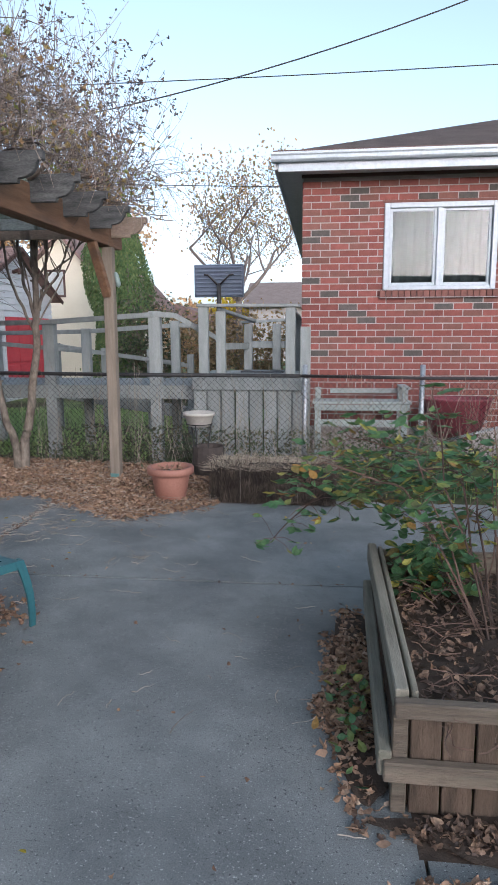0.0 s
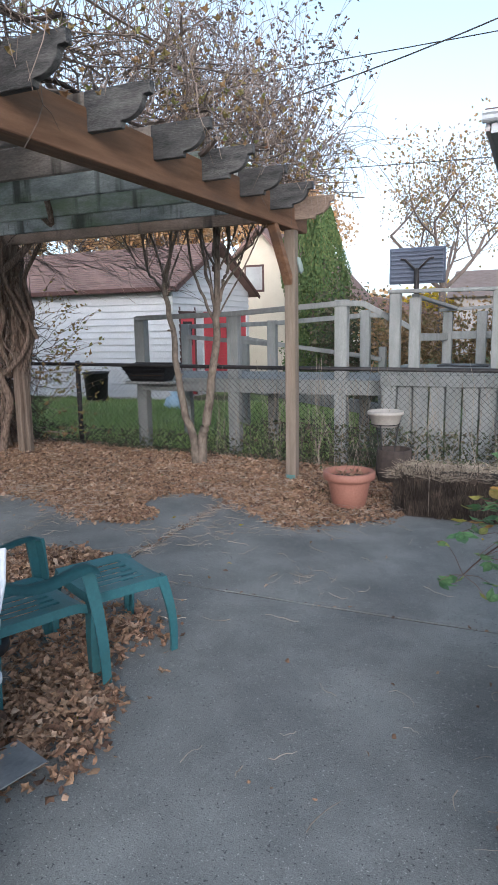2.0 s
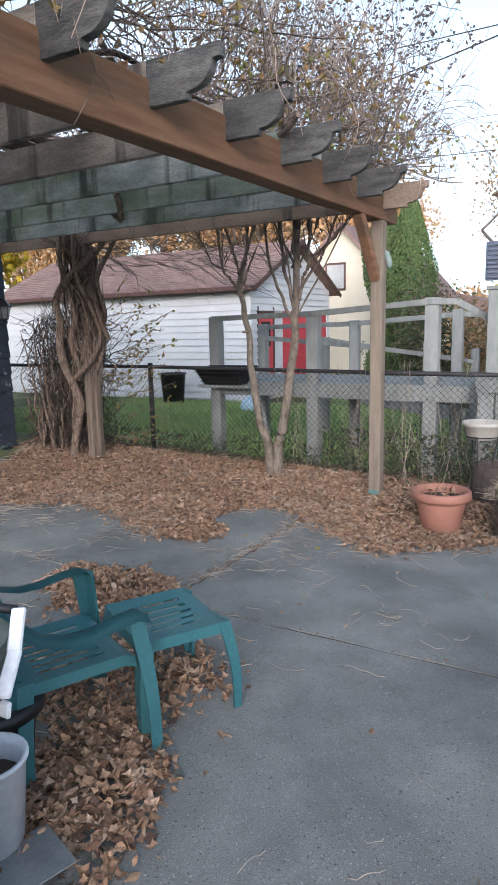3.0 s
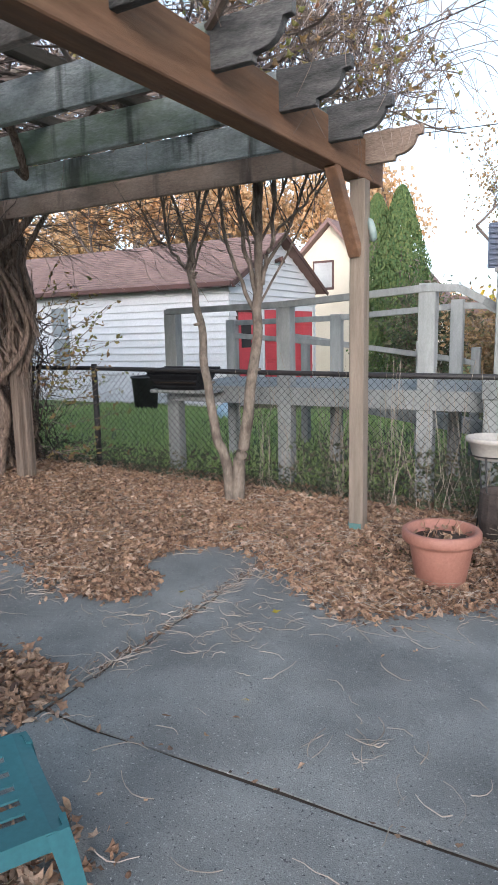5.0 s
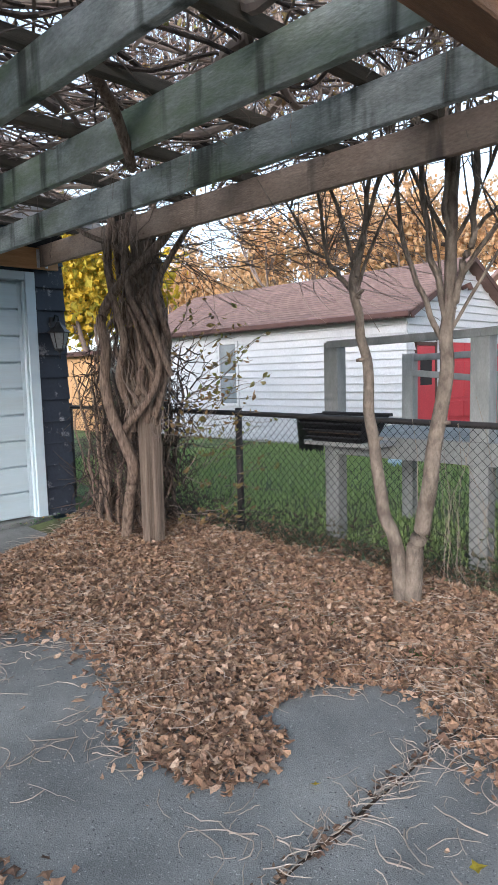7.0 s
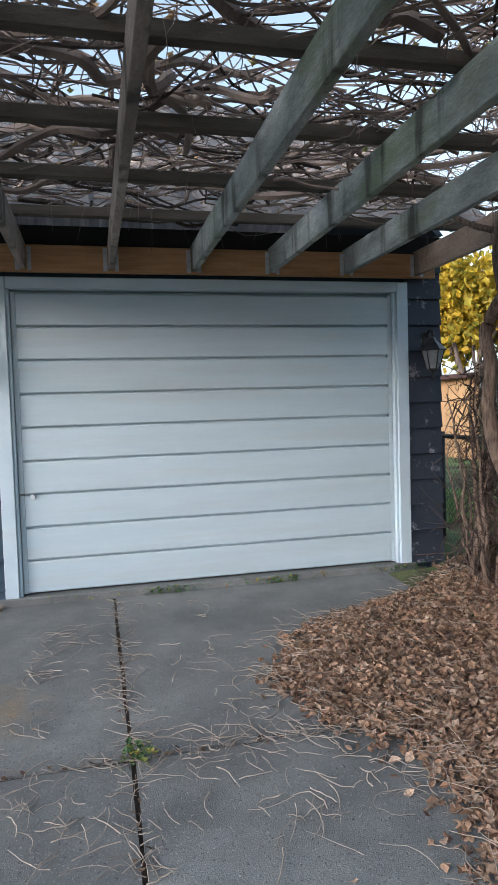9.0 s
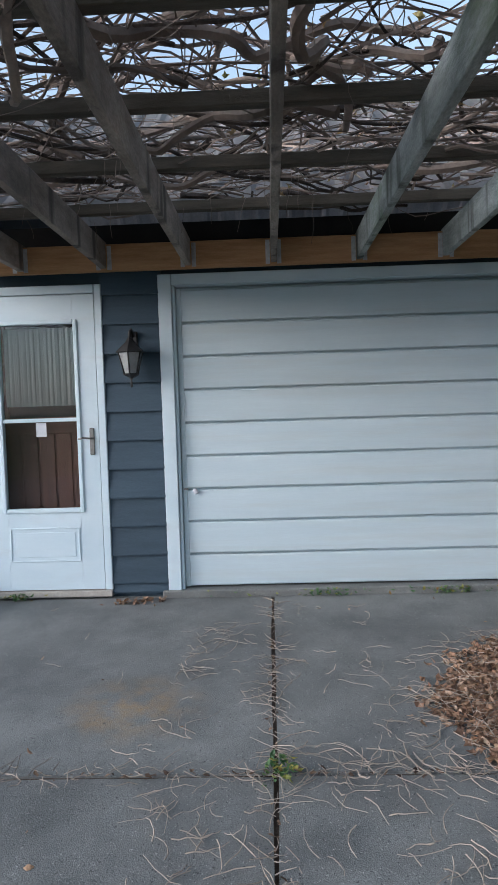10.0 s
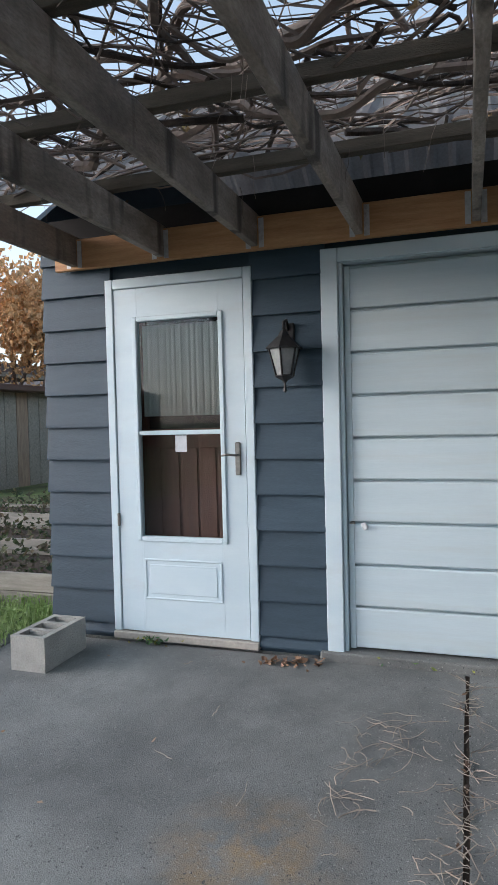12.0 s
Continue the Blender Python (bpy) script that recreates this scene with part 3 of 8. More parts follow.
def slab(parent, x0, x1, y0, y1, seed):
    """One concrete slab with a slightly uneven top and chipped edges."""
    r = random.Random(seed)
    bm = BM()
    nx, ny = max(2, int((x1 - x0) / 0.25)), max(2, int((y1 - y0) / 0.12))
    grid = []
    for j in range(ny + 1):
        row = []
        for i in range(nx + 1):
            x, y = x0 + (x1 - x0) * i / nx, y0 + (y1 - y0) * j / ny
            edge = i in (0, nx) or j in (0, ny)
            jx = (r.uniform(0, 0.009) * (1 if i == 0 else -1)) if i in (0, nx) else 0
            jy = (r.uniform(0, 0.009) * (1 if j == 0 else -1)) if j in (0, ny) else 0
            if abs(x + 2.43) < 0.02 and y > 3.9:      # the long joint has turned into a wandering crack
                jx += 0.07 * noise.noise((0.0, y * 2.1, 4.0)) + 0.025 * noise.noise((0.0, y * 7.0, 9.0))
            if abs(y - 3.96) < 0.02 and x > -2.5:
                jy += -0.10 + 0.045 * (max(x, -2.4) + 2.2) + 0.012 * noise.noise((x * 3.0, 0.0, 2.0))
            row.append(bm.verts.new((x + jx, y + jy, gz(x) + 0.004 * noise.noise((x, y, seed)) - (0.004 if edge else 0))))
        grid.append(row)
    for j in range(ny):
        for i in range(nx):
            bm.faces.new((grid[j][i], grid[j][i + 1], grid[j + 1][i + 1], grid[j + 1][i]))
    rim = [e for e in bm.edges if e.is_boundary]
    ex = bmesh.ops.extrude_edge_only(bm, edges=rim)
    for g in ex["geom"]:
        if isinstance(g, bmesh.types.BMVert):
            g.co.z -= 0.09
    o = part("concrete_slab", bm, CONCRETE, parent)
    return o


build_ground()
patio = thing("patio", "grey worn concrete patio of large jointed slabs", "patio", kind="structure")
JX = (-9.0 + 2.06, -4.69, -2.43, 0.62)
G = 0.005
for k, (sx0, sx1, sy0, sy1) in enumerate(((-6.93, -4.69, 3.96, 6.1), (-4.69, -2.43, 3.96, 6.1), (-2.43, 3.6, 3.96, 6.1),
                                          (-6.93, -4.69, 1.2, 3.96), (-4.69, -2.43, 1.2, 3.96), (-2.43, 0.33, 1.2, 3.96),
                                          (-6.93, -4.69, -2.0, 1.2), (-4.69, -2.43, -2.0, 1.2), (-2.43, 0.33, -2.0, 1.2), (0.33, 3.6, -2.0, 1.81))):
    slab(patio, sx0 + G, sx1 - G, sy0 + G, sy1 - G, k)
for (xa, ya), (xb, yb), w_ in (((-2.45, 3.84), (0.26, 3.985), 0.10), ((-6.9, 3.96), (-2.45, 3.96), 0.06), ((-2.43, 3.8), (-2.43, 6.0), 0.26), ((-4.69, 1.3), (-4.69, 6.0), 0.07)):
    timber("joint_filler", patio, SOIL, (xa, ya, gz(xa) - 0.034), (xb, yb, gz(xb) - 0.034), w_, 0.04, 0, "dirt packed in a joint")

# ---- garage: walls of lapped boards, doors ----
WX = -6.95
GY0, GY1 = 1.38, 6.62
GTOP = 2.68


def lap(parent, x, y0, y1, z0, z1, material, axis="x", out=0.027):
    """One lapped board: thick at its lower edge. axis: the way the face looks."""
    o = ((x - 0.03, z0), (x + out, z0), (x + out, z0 + 0.012), (x + 0.001, z1), (x - 0.03, z1))
    if axis == "x":
        prism("siding_board", parent, material, [(a, b) for a, b in o], "y", y0, y1)
    else:
        prism("siding_board", parent, material, [(a, b) for a, b in o], "x", y0, y1)


wall_g = thing("wall_garage_front", "slate blue lapped siding of the garage", "wall", kind="structure")
COURSE = 0.207
zlev = [0.03] + [0.10 + COURSE * i for i in range(13)]
for a, b in zip(zlev, zlev[1:]):
    b2 = min(b, 2.64)
    if a > 2.6:
        continue
    spans = [(GY0, 1.875, SIDING), (2.79, 3.23, SIDING), (6.32, GY1 + 0.012, SIDING_CHIP)]
    if a > 2.2:
        spans = [(GY0, GY1 + 0.012, SIDING)]
    elif b > 2.27:
        pass
    for y0, y1, mm in spans:
        lap(wall_g, WX, y0, y1, a, b2, mm)
# solid shell behind the boards, with the two openings left free
shell = thing("wall_garage_shell", "dark framed garage wall behind the boards", "wall", kind="structure")
for y0, y1, z0, z1 in ((GY0, 1.90, -0.1, 2.66), (2.78, 3.26, -0.1, 2.66), (6.29, GY1, -0.1, 2.66), (1.90, 2.78, 2.23, 2.66), (3.26, 6.29, 2.27, 2.66)):
    boxpart("wall_panel", shell, SIDING, WX - 0.16, WX - 0.034, y0, y1, z0, z1, 0)
for y0, y1 in ((GY0, GY0 + 0.12), (GY1 - 0.12, GY1)):
    boxpart("wall_panel", shell, SIDING, -11.5, WX - 0.165, y0, y1, -0.1, 2.66, 0)
boxpart("wall_panel", shell, SIDING, -11.62, -11.5, GY0, GY1, -0.1, 2.66, 0)
for side, y in ((-1, GY0), (1, GY1)):
    wg = thing("wall_garage_end", "slate blue lapped siding on the garage end wall", "wall", kind="structure")
    for a, b in zip(zlev, zlev[1:]):
        if a > 2.6:
            continue
        o = [(y - side * 0.02, a), (y + side * 0.018, a), (y + side * 0.018, a + 0.012), (y + side * 0.002, min(b, 2.64)), (y - side * 0.02, min(b, 2.64))]
        prism("siding_board", wg, SIDING, o, "x", -11.5, WX - 0.001)
fl = boxpart("floor", None, CONCRETE, -11.5, WX - 0.03, GY0 + 0.12, GY1 - 0.12, -0.12, -0.01, 0)
tagged(fl, "bare concrete garage floor", "floor", kind="structure")

# concrete lip under the doors
lip = boxpart("door_sill", None, CONCRETE, WX - 0.12, WX + 0.05, 3.17, 6.37, -0.08, 0.045, 0.008)
tagged(lip, "narrow concrete sill under the garage door", "sill", kind="structure")

# roof of the garage: corrugated sheets, low pitch, with an overhanging eave
roof = thing("roof_garage", "blue-grey corrugated garage roof with a short eave", "roof", kind="structure")


def corrugated(x0, z0, x1, z1, y0, y1):
    bm = BM()
    n = int((y1 - y0) / 0.035)
    a, b = [], []
    for i in range(n + 1):
        y = y0 + (y1 - y0) * i / n
        h = 0.030 if i % 6 in (0, 1) else 0.0
        a.append(bm.verts.new((x0, y, z0 + h)))
        b.append(bm.verts.new((x1, y, z1 + h)))
    for i in range(n):
        bm.faces.new((a[i], a[i + 1], b[i + 1], b[i]))
    bmesh.ops.solidify(bm, geom=list(bm.faces), thickness=0.004)
    return bm


part("roof_sheet", corrugated(-6.45, 2.615, -9.25, 4.6, GY0 - 0.25, GY1 + 0.25), METALROOF, roof)
part("roof_sheet", corrugated(-11.9, 2.66, -9.25, 4.6, GY0 - 0.25, GY1 + 0.25), METALROOF, roof)
# near-black board: the shadow band under the eave is put into its colour
boxpart("fascia", roof, ROOM_EAVE_DARK, WX + 0.002, WX + 0.03, GY0 - 0.02, GY1 + 0.02, 2.52, 2.655, 0.003)
for y in (GY0, GY1):
    prism("gable_board", roof, SIDING, [(-6.9, 2.67), (-11.6, 2.67), (-9.25, 4.55)], "y", y - 0.03, y + 0.03)

# garage door
gd = thing("door_garage", "white garage door of nine wide horizontal panels, closed", "garage door", (WX, 4.8, 0), kind="structure")
DY0, DY1 = 3.33, 6.22
boxpart("door_sheet", gd, DOORWHITE, WX - 0.10, WX - 0.066, DY0, DY1, 0.05, 2.215, 0.002)
PH = 0.2385
for i in range(9):
    z0 = 0.062 + i * PH
    prism("door_panel", gd, DOORWHITE, [(WX - 0.068, z0 + 0.004), (WX - 0.031, z0), (WX - 0.026, z0 + 0.006), (WX - 0.026, z0 + PH - 0.022), (WX - 0.032, z0 + PH - 0.014), (WX - 0.068, z0 + PH - 0.014)], "y", DY0 + 0.035, DY1 - 0.035, 0.0015)
boxpart("door_stile", gd, DOORWHITE, WX - 0.065, WX - 0.027, DY0 + 0.001, DY0 + 0.034, 0.055, 2.205, 0.002)
boxpart("door_stile", gd, DOORWHITE, WX - 0.065, WX - 0.027, DY1 - 0.034, DY1 - 0.001, 0.055, 2.205, 0.002)
part("lock_handle", beam_bm((WX - 0.01, 3.415, 0.775), (WX - 0.01, 3.435, 0.735), 0.02, 0.03, 0.006), WHITEPLASTIC, gd, "small white lock handle")
part("lock_rose", lathe([(0.001, 0), (0.016, 0), (0.016, 0.012), (0.001, 0.016)], 10, (WX - 0.02, 3.355, 0.765)), NICKEL, gd)
trim = thing("trim_garage_door", "white painted boards framing the garage door", "trim", kind="structure")
boxpart("trim_board", trim, WHITE, WX - 0.03, WX + 0.028, 3.21, 3.305, 0.0, 2.30, 0.004)
boxpart("trim_board", trim, WHITE, WX - 0.03, WX + 0.028, 6.245, 6.34, 0.0, 2.30, 0.004)
boxpart("trim_board", trim, WHITE, WX - 0.03, WX + 0.028, 3.307, 6.243, 2.222, 2.30, 0.004)
for y0, y1 in ((3.306, 3.327), (6.223, 6.244)):
    boxpart("trim_stop", trim, WHITE, WX - 0.09, WX + 0.006, y0, y1, 0.03, 2.22, 0.003)
boxpart("trim_stop", trim, WHITE, WX - 0.09, WX + 0.006, 3.328, 6.222, 2.218, 2.2215, 0.001)

# storm door
sd = thing("door_storm", "white storm door with a two-part window, closed", "door", (WX, 2.33, 0), kind="structure")
EY0, EY1 = 1.845, 2.805
fr = part("door_frame", block(BM(), WX - 0.06, WX + 0.03, EY0, EY0 + 0.052, 0.06, 2.25, 0.004), WHITE, sd)
boxpart("door_frame", sd, WHITE, WX - 0.06, WX + 0.03, EY1 - 0.052, EY1, 0.06, 2.25, 0.004)
boxpart("door_frame", sd, WHITE, WX - 0.06, WX + 0.03, EY0 + 0.054, EY1 - 0.054, 2.19, 2.25, 0.004)
boxpart("threshold", sd, CREAMPLASTIC, WX - 0.1, WX + 0.045, EY0, EY1, 0.012, 0.058, 0.005)
SX0, SX1 = WX - 0.01, WX + 0.022
SY0, SY1 = EY0 + 0.058, EY1 - 0.058
WZ0, WZ1 = 0.66, 1.98
WY0, WY1 = SY0 + 0.155, SY1 - 0.155
for y0, y1, z0, z1 in ((SY0, WY0, 0.065, 2.185), (WY1, SY1, 0.065, 2.185), (WY0, WY1, 0.065, WZ0), (WY0, WY1, WZ1, 2.185)):
    boxpart("door_leaf", sd, WHITE, SX0, SX1, y0 + (0.0005 if y0 > SY0 else 0), y1 - 0.0005, z0, z1, 0)
for y0, y1, z0, z1 in ((WY0 - 0.03, WY0 - 0.001, WZ0 - 0.03, WZ1 + 0.03), (WY1 + 0.001, WY1 + 0.03, WZ0 - 0.03, WZ1 + 0.03), (WY0, WY1, WZ0 - 0.03, WZ0 - 0.001), (WY0, WY1, WZ1 + 0.001, WZ1 + 0.03)):
    boxpart("window_trim", sd, WHITE, SX1 + 0.001, SX1 + 0.012, y0, y1, z0, z1, 0.004)
boxpart("window_rail", sd, WHITE, SX0, SX1 + 0.006, WY0, WY1, 1.285, 1.312, 0.003)
for z0, z1 in ((WZ0, 1.285), (1.312, WZ1)):
    pn = boxpart("pane", sd, GLASS, WX + 0.004, WX + 0.008, WY0, WY1, z0, z1, 0)
    pn.visible_shadow = False
for y0, y1, z0, z1 in ((SY0 + 0.165, SY1 - 0.165, 0.51, 0.522), (SY0 + 0.165, SY1 - 0.165, 0.27, 0.282), (SY0 + 0.165, SY0 + 0.177, 0.283, 0.509), (SY1 - 0.177, SY1 - 0.165, 0.283, 0.509)):
    boxpart("panel_moulding", sd, WHITE, SX1 - 0.004, SX1 + 0.006, y0, y1, z0, z1, 0.003)
boxpart("raised_panel", sd, WHITE, SX1 - 0.004, SX1 + 0.004, SY0 + 0.2, SY1 - 0.2, 0.305, 0.487, 0.003)
hp = boxpart("handle_plate", sd, NICKEL, SX1, SX1 + 0.012, SY1 - 0.065, SY1 - 0.03, 1.04, 1.235, 0.006)
tubepart("lever", hp, NICKEL, [(SX1 + 0.012, SY1 - 0.047, 1.16), (SX1 + 0.045, SY1 - 0.05, 1.16), (SX1 + 0.05, SY1 - 0.10, 1.165), (SX1 + 0.05, SY1 - 0.135, 1.158)], 0.008, 0.006)
boxpart("sticker", sd, WHITEPLASTIC, WX + 0.0085, WX + 0.0095, 2.29, 2.365, 1.18, 1.28, 0, "square white paper sticker")
boxpart("hinge", sd, NICKEL, SX1, SX1 + 0.014, EY0 + 0.045, EY0 + 0.062, 0.72, 0.80, 0.003)
# behind the glass: a red-brown inner door with a curtained window
idr = thing("inner_door", "red-brown wooden inner door with a curtained window", "door", (WX - 0.1, 2.33, 0), kind="structure")
boxpart("inner_leaf", idr, BROWNDOOR, WX - 0.15, WX - 0.12, 1.92, 2.76, 0.05, 1.32, 0)
boxpart("inner_leaf", idr, BROWNDOOR, WX - 0.15, WX - 0.12, 1.92, 2.04, 1.321, 2.2, 0)
boxpart("inner_leaf", idr, BROWNDOOR, WX - 0.15, WX - 0.12, 2.62, 2.76, 1.321, 2.2, 0)
for i in range(5):
    boxpart("inner_stave", idr, BROWNDOOR, WX - 0.12, WX - 0.112, 2.02 + i * 0.125, 2.13 + i * 0.125, 0.3, 1.2, 0.003)
cb = BM()
rows = []
for j in range(2):
    rows.append([cb.verts.new((WX - 0.030 + (0.011 + 0.005 * math.sin(i * 0.31)) * math.sin(i * 0.9 + math.sin(i * 0.23)) + 0.008 * math.sin(i * 2.3), 2.07 + 0.53 * i / 90, 1.40 + 0.56 * j)) for i in range(91)])
for i in range(90):
    cb.faces.new((rows[0][i], rows[0][i + 1], rows[1][i + 1], rows[1][i]))
bmesh.ops.solidify(cb, geom=list(cb.faces), thickness=0.003)
part("curtain", cb, CURTAIN, idr, "white gathered curtain", smooth=True)
boxpart("inner_back", idr, ROOM_EAVE_DARK, WX - 0.2, WX - 0.17, 1.9, 2.78, 0, 2.25, 0)

# ---- pergola ----
RY = [6.40 - 0.592 * k for k in range(9)]
BX = -2.10
pergola = thing("pergola", "large weathered wooden pergola fixed to the garage wall", "pergola", (BX, 6.4, gz(BX)))


def rafter(y, material, r):
    """A long board with a scroll-cut tail, its outer end in a darker wood colour unless tan."""
    z0, z1 = 2.345, 2.53
    x0, xm, x1 = -6.915, -2.07, -1.70
    tail = [(xm, z0), (x1 - 0.17, z0), (x1 - 0.17, z0 + 0.03)]
    for i in range(7):
        a = math.pi / 2 * i / 6
        tail.append((x1 - 0.155 + 0.115 * math.sin(a), z0 + 0.03 + 0.10 * (1 - math.cos(a))))
    tail += [(x1, z0 + 0.13), (x1, z1), (xm, z1)]
    w = 0.021
    j = r.uniform(-0.006, 0.006)
    o = prism("rafter", pergola, material, [(x0, z0), (xm, z0), (xm, z1), (x0, z1)], "y", y - w + j, y + w + j, 0.003)
    prism("rafter_tail", o, RAFTER_TAN if material is RAFTER_TAN else TAILWOOD, tail, "y", y - w + j, y + w + j, 0.003, "scroll-cut tail")
    return o


prs = random.Random(3)
for k, y in enumerate(RY):
    rafter(y, RAFTER_TAN if k in (0, 8) else RAFTER_BROWN if k >= 4 else RAFTER, prs)
part("main_beam", beam_bm((BX - 0.026, 1.2, 2.315), (BX - 0.026, 6.72, 2.385), 0.137, 0.235, 0.006), CEDAR, pergola, "reddish brown main beam")
boxpart("ledger", pergola, LEDGER, WX + 0.034, WX + 0.072, 1.52, 6.56, 2.325, 2.512, 0.004, "new orange-brown ledger board")
for y in RY:
    for s in (-1, 1):
        boxpart("joist_hanger", pergola, HANGER, WX + 0.0722, WX + 0.075, y + s * 0.024 - (0.030 if s < 0 else 0), y + s * 0.024 + (0.030 if s > 0 else 0), 2.335, 2.50, 0)
for x in (-6.28, -5.60, -4.94, -4.27, -3.60, -2.95, -2.35):
    j = prs.uniform(-0.03, 0.03)
    timber("batten", pergola, BATTEN, (x + j, 1.45, 2.562 + prs.uniform(0, 0.006)), (x - j, 6.6, 2.562 + prs.uniform(0, 0.006)), 0.055, 0.06, 0.003)
# front post with its brace, bracket and solar lamp
PX, PY = -2.09, 6.37
boxpart("post", pergola, POSTWOOD, PX - 0.05, PX + 0.05, PY - 0.05, PY + 0.05, gz(PX) + 0.05, 2.255, 0.005, "pale square post")
timber("brace", pergola, CEDAR, (BX, 5.93, 2.27), (BX, 6.33, 1.80), 0.075, 0.075, 0.005, "diagonal brown brace")
pb = BM()
block(pb, PX - 0.056, PX + 0.056, PY - 0.056, PY + 0.056, gz(PX) + 0.02, gz(PX) + 0.055, 0.002)
block(pb, PX - 0.058, PX - 0.054, PY - 0.04, PY + 0.04, gz(PX) + 0.055, gz(PX) + 0.13, 0)
block(pb, PX - 0.04, PX + 0.04, PY - 0.058, PY - 0.054, gz(PX) + 0.055, gz(PX) + 0.13, 0)
part("post_bracket", pb, mat("green_patina_bracket", (0.10, 0.22, 0.21), (0.16, 0.30, 0.28), 8, 0.6, 0.2, 60, metal=0.3, vary=0), pergola, "green metal post bracket")
boxpart("post", pergola, POSTWOOD, PX - 0.05, PX + 0.05, 1.5, 1.6, gz(PX) + 0.002, 2.255, 0.005, "pale square post")
# rear post wrapped by the vine: a thick split timber of several staves
vpx, vpy = -5.36, 6.42
for i, (dx, dy, w) in enumerate(((-0.045, 0.0, 0.07), (0.03, 0.005, 0.075), (0.0, -0.05, 0.09))):
    boxpart("post", pergola, OLDPOST, vpx + dx - w / 2, vpx + dx + w / 2, vpy + dy - 0.045, vpy + dy + 0.045, -0.05, 2.34 - 0.004 * i, 0.008, "thick weathered rear post")

# ---- unseen block added behind the camera: closes the yard, screens low light ----
own = thing("house_behind", "unseen brick block added to close the yard and screen low sky", "house", kind="structure")
boxpart("wall", own, BRICKS[1], -45.0, 30.0, -24.0, -16.0, -0.2, 3.0, 0)
prism("roof", own, DARKSHINGLE, [(-24.6, 2.9), (-20.0, 4.2), (-15.4, 2.9), (-15.4, 3.02), (-20, 4.35), (-24.6, 3.02)], "x", -45.5, 30.5)

# ---- neighbour's brick house ----
HY, HX = 8.2, -0.28
bh = thing("brick_house", "red brick bungalow with white gutter and brown roof", "house", (HX, HY, 0))
WZA, WZB, WXA, WXB = 1.93, 2.93, 0.69, 1.99
wall_b = part("wall", block(BM(), HX + 0.012, WXA, HY + 0.006, HY + 0.3, -0.2, 3.27), MORTAR, bh)
boxpart("wall", bh, MORTAR, WXB, 7.0, HY + 0.006, HY + 0.3, -0.2, 3.27, 0)
boxpart("wall", bh, MORTAR, WXA + 0.0005, WXB - 0.0005, HY + 0.006, HY + 0.3, -0.2, WZA - 0.04, 0)
boxpart("wall", bh, MORTAR, WXA + 0.0005, WXB - 0.0005, HY + 0.006, HY + 0.3, WZB, 3.27, 0)
boxpart("wall", bh, MORTAR, HX + 0.012, HX + 0.3, HY + 0.301, 18.0, -0.2, 3.27, 0)
boxpart("wall", bh, MORTAR, HX + 0.301, 7.0, 17.7, 18.0, -0.2, 3.27, 0)
# hipped roof with thickness, soffit, fascia gutter
ev = 0.42
ex0, ex1, ey0, ey1, ez = HX - ev + 0.13, 7.4, HY - ev, 18.4, 3.42
rb = BM()
c = [rb.verts.new(p) for p in ((ex0, ey0, ez), (ex1, ey0, ez), (ex1, ey1, ez), (ex0, ey1, ez))]
rd = [rb.verts.new((3.5, 11.9, 4.95)), rb.verts.new((3.5, 14.5, 4.95))]
rb.faces.new((c[0], c[1], rd[0]))
rb.faces.new((c[1], c[2], rd[1], rd[0]))
rb.faces.new((c[2], c[3], rd[1]))
rb.faces.new((c[3], c[0], rd[0], rd[1]))
bmesh.ops.solidify(rb, geom=list(rb.faces), thickness=0.03)
roof_b = part("roof", rb, DARKSHINGLE, bh, "brown shingle hip roof")
boxpart("roof_edge", roof_b, BROWNTRIM, ex0 - 0.03, ex1, ey0 - 0.03, ey0 + 0.02, ez - 0.012, ez + 0.022, 0.003)
boxpart("soffit", bh, SOFFIT, ex0 + 0.02, ex1, ey0 + 0.02, HY + 0.3, 3.272, 3.29, 0)
boxpart("soffit", bh, SOFFIT, ex0 + 0.02, HX + 0.2, HY + 0.301, ey1, 3.272, 3.29, 0)
gut = [(ey0 - 0.10, 3.41), (ey0 - 0.10, 3.385), (ey0 - 0.085, 3.37), (ey0 - 0.085, 3.335), (ey0 - 0.06, 3.315), (ey0, 3.315), (ey0, 3.41)]
prism("gutter", bh, GUTTER, gut, "x", ex0 - 0.05, ex1, 0.0, "white metal gutter")
boxpart("fascia", bh, GUTTER, ex0 + 0.03, ex1, ey0 + 0.001, ey0 + 0.03, 3.22, 3.40, 0.003)
boxpart("fascia", bh, SOFFIT, ex0 - 0.02, ex0 + 0.019, ey0 + 0.031, ey1, 3.25, 3.40, 0.003)
boxpart("frieze", bh, BROWNTRIM, HX - 0.01, 7.0, HY - 0.03, HY + 0.01, 3.235, 3.271, 0.002)
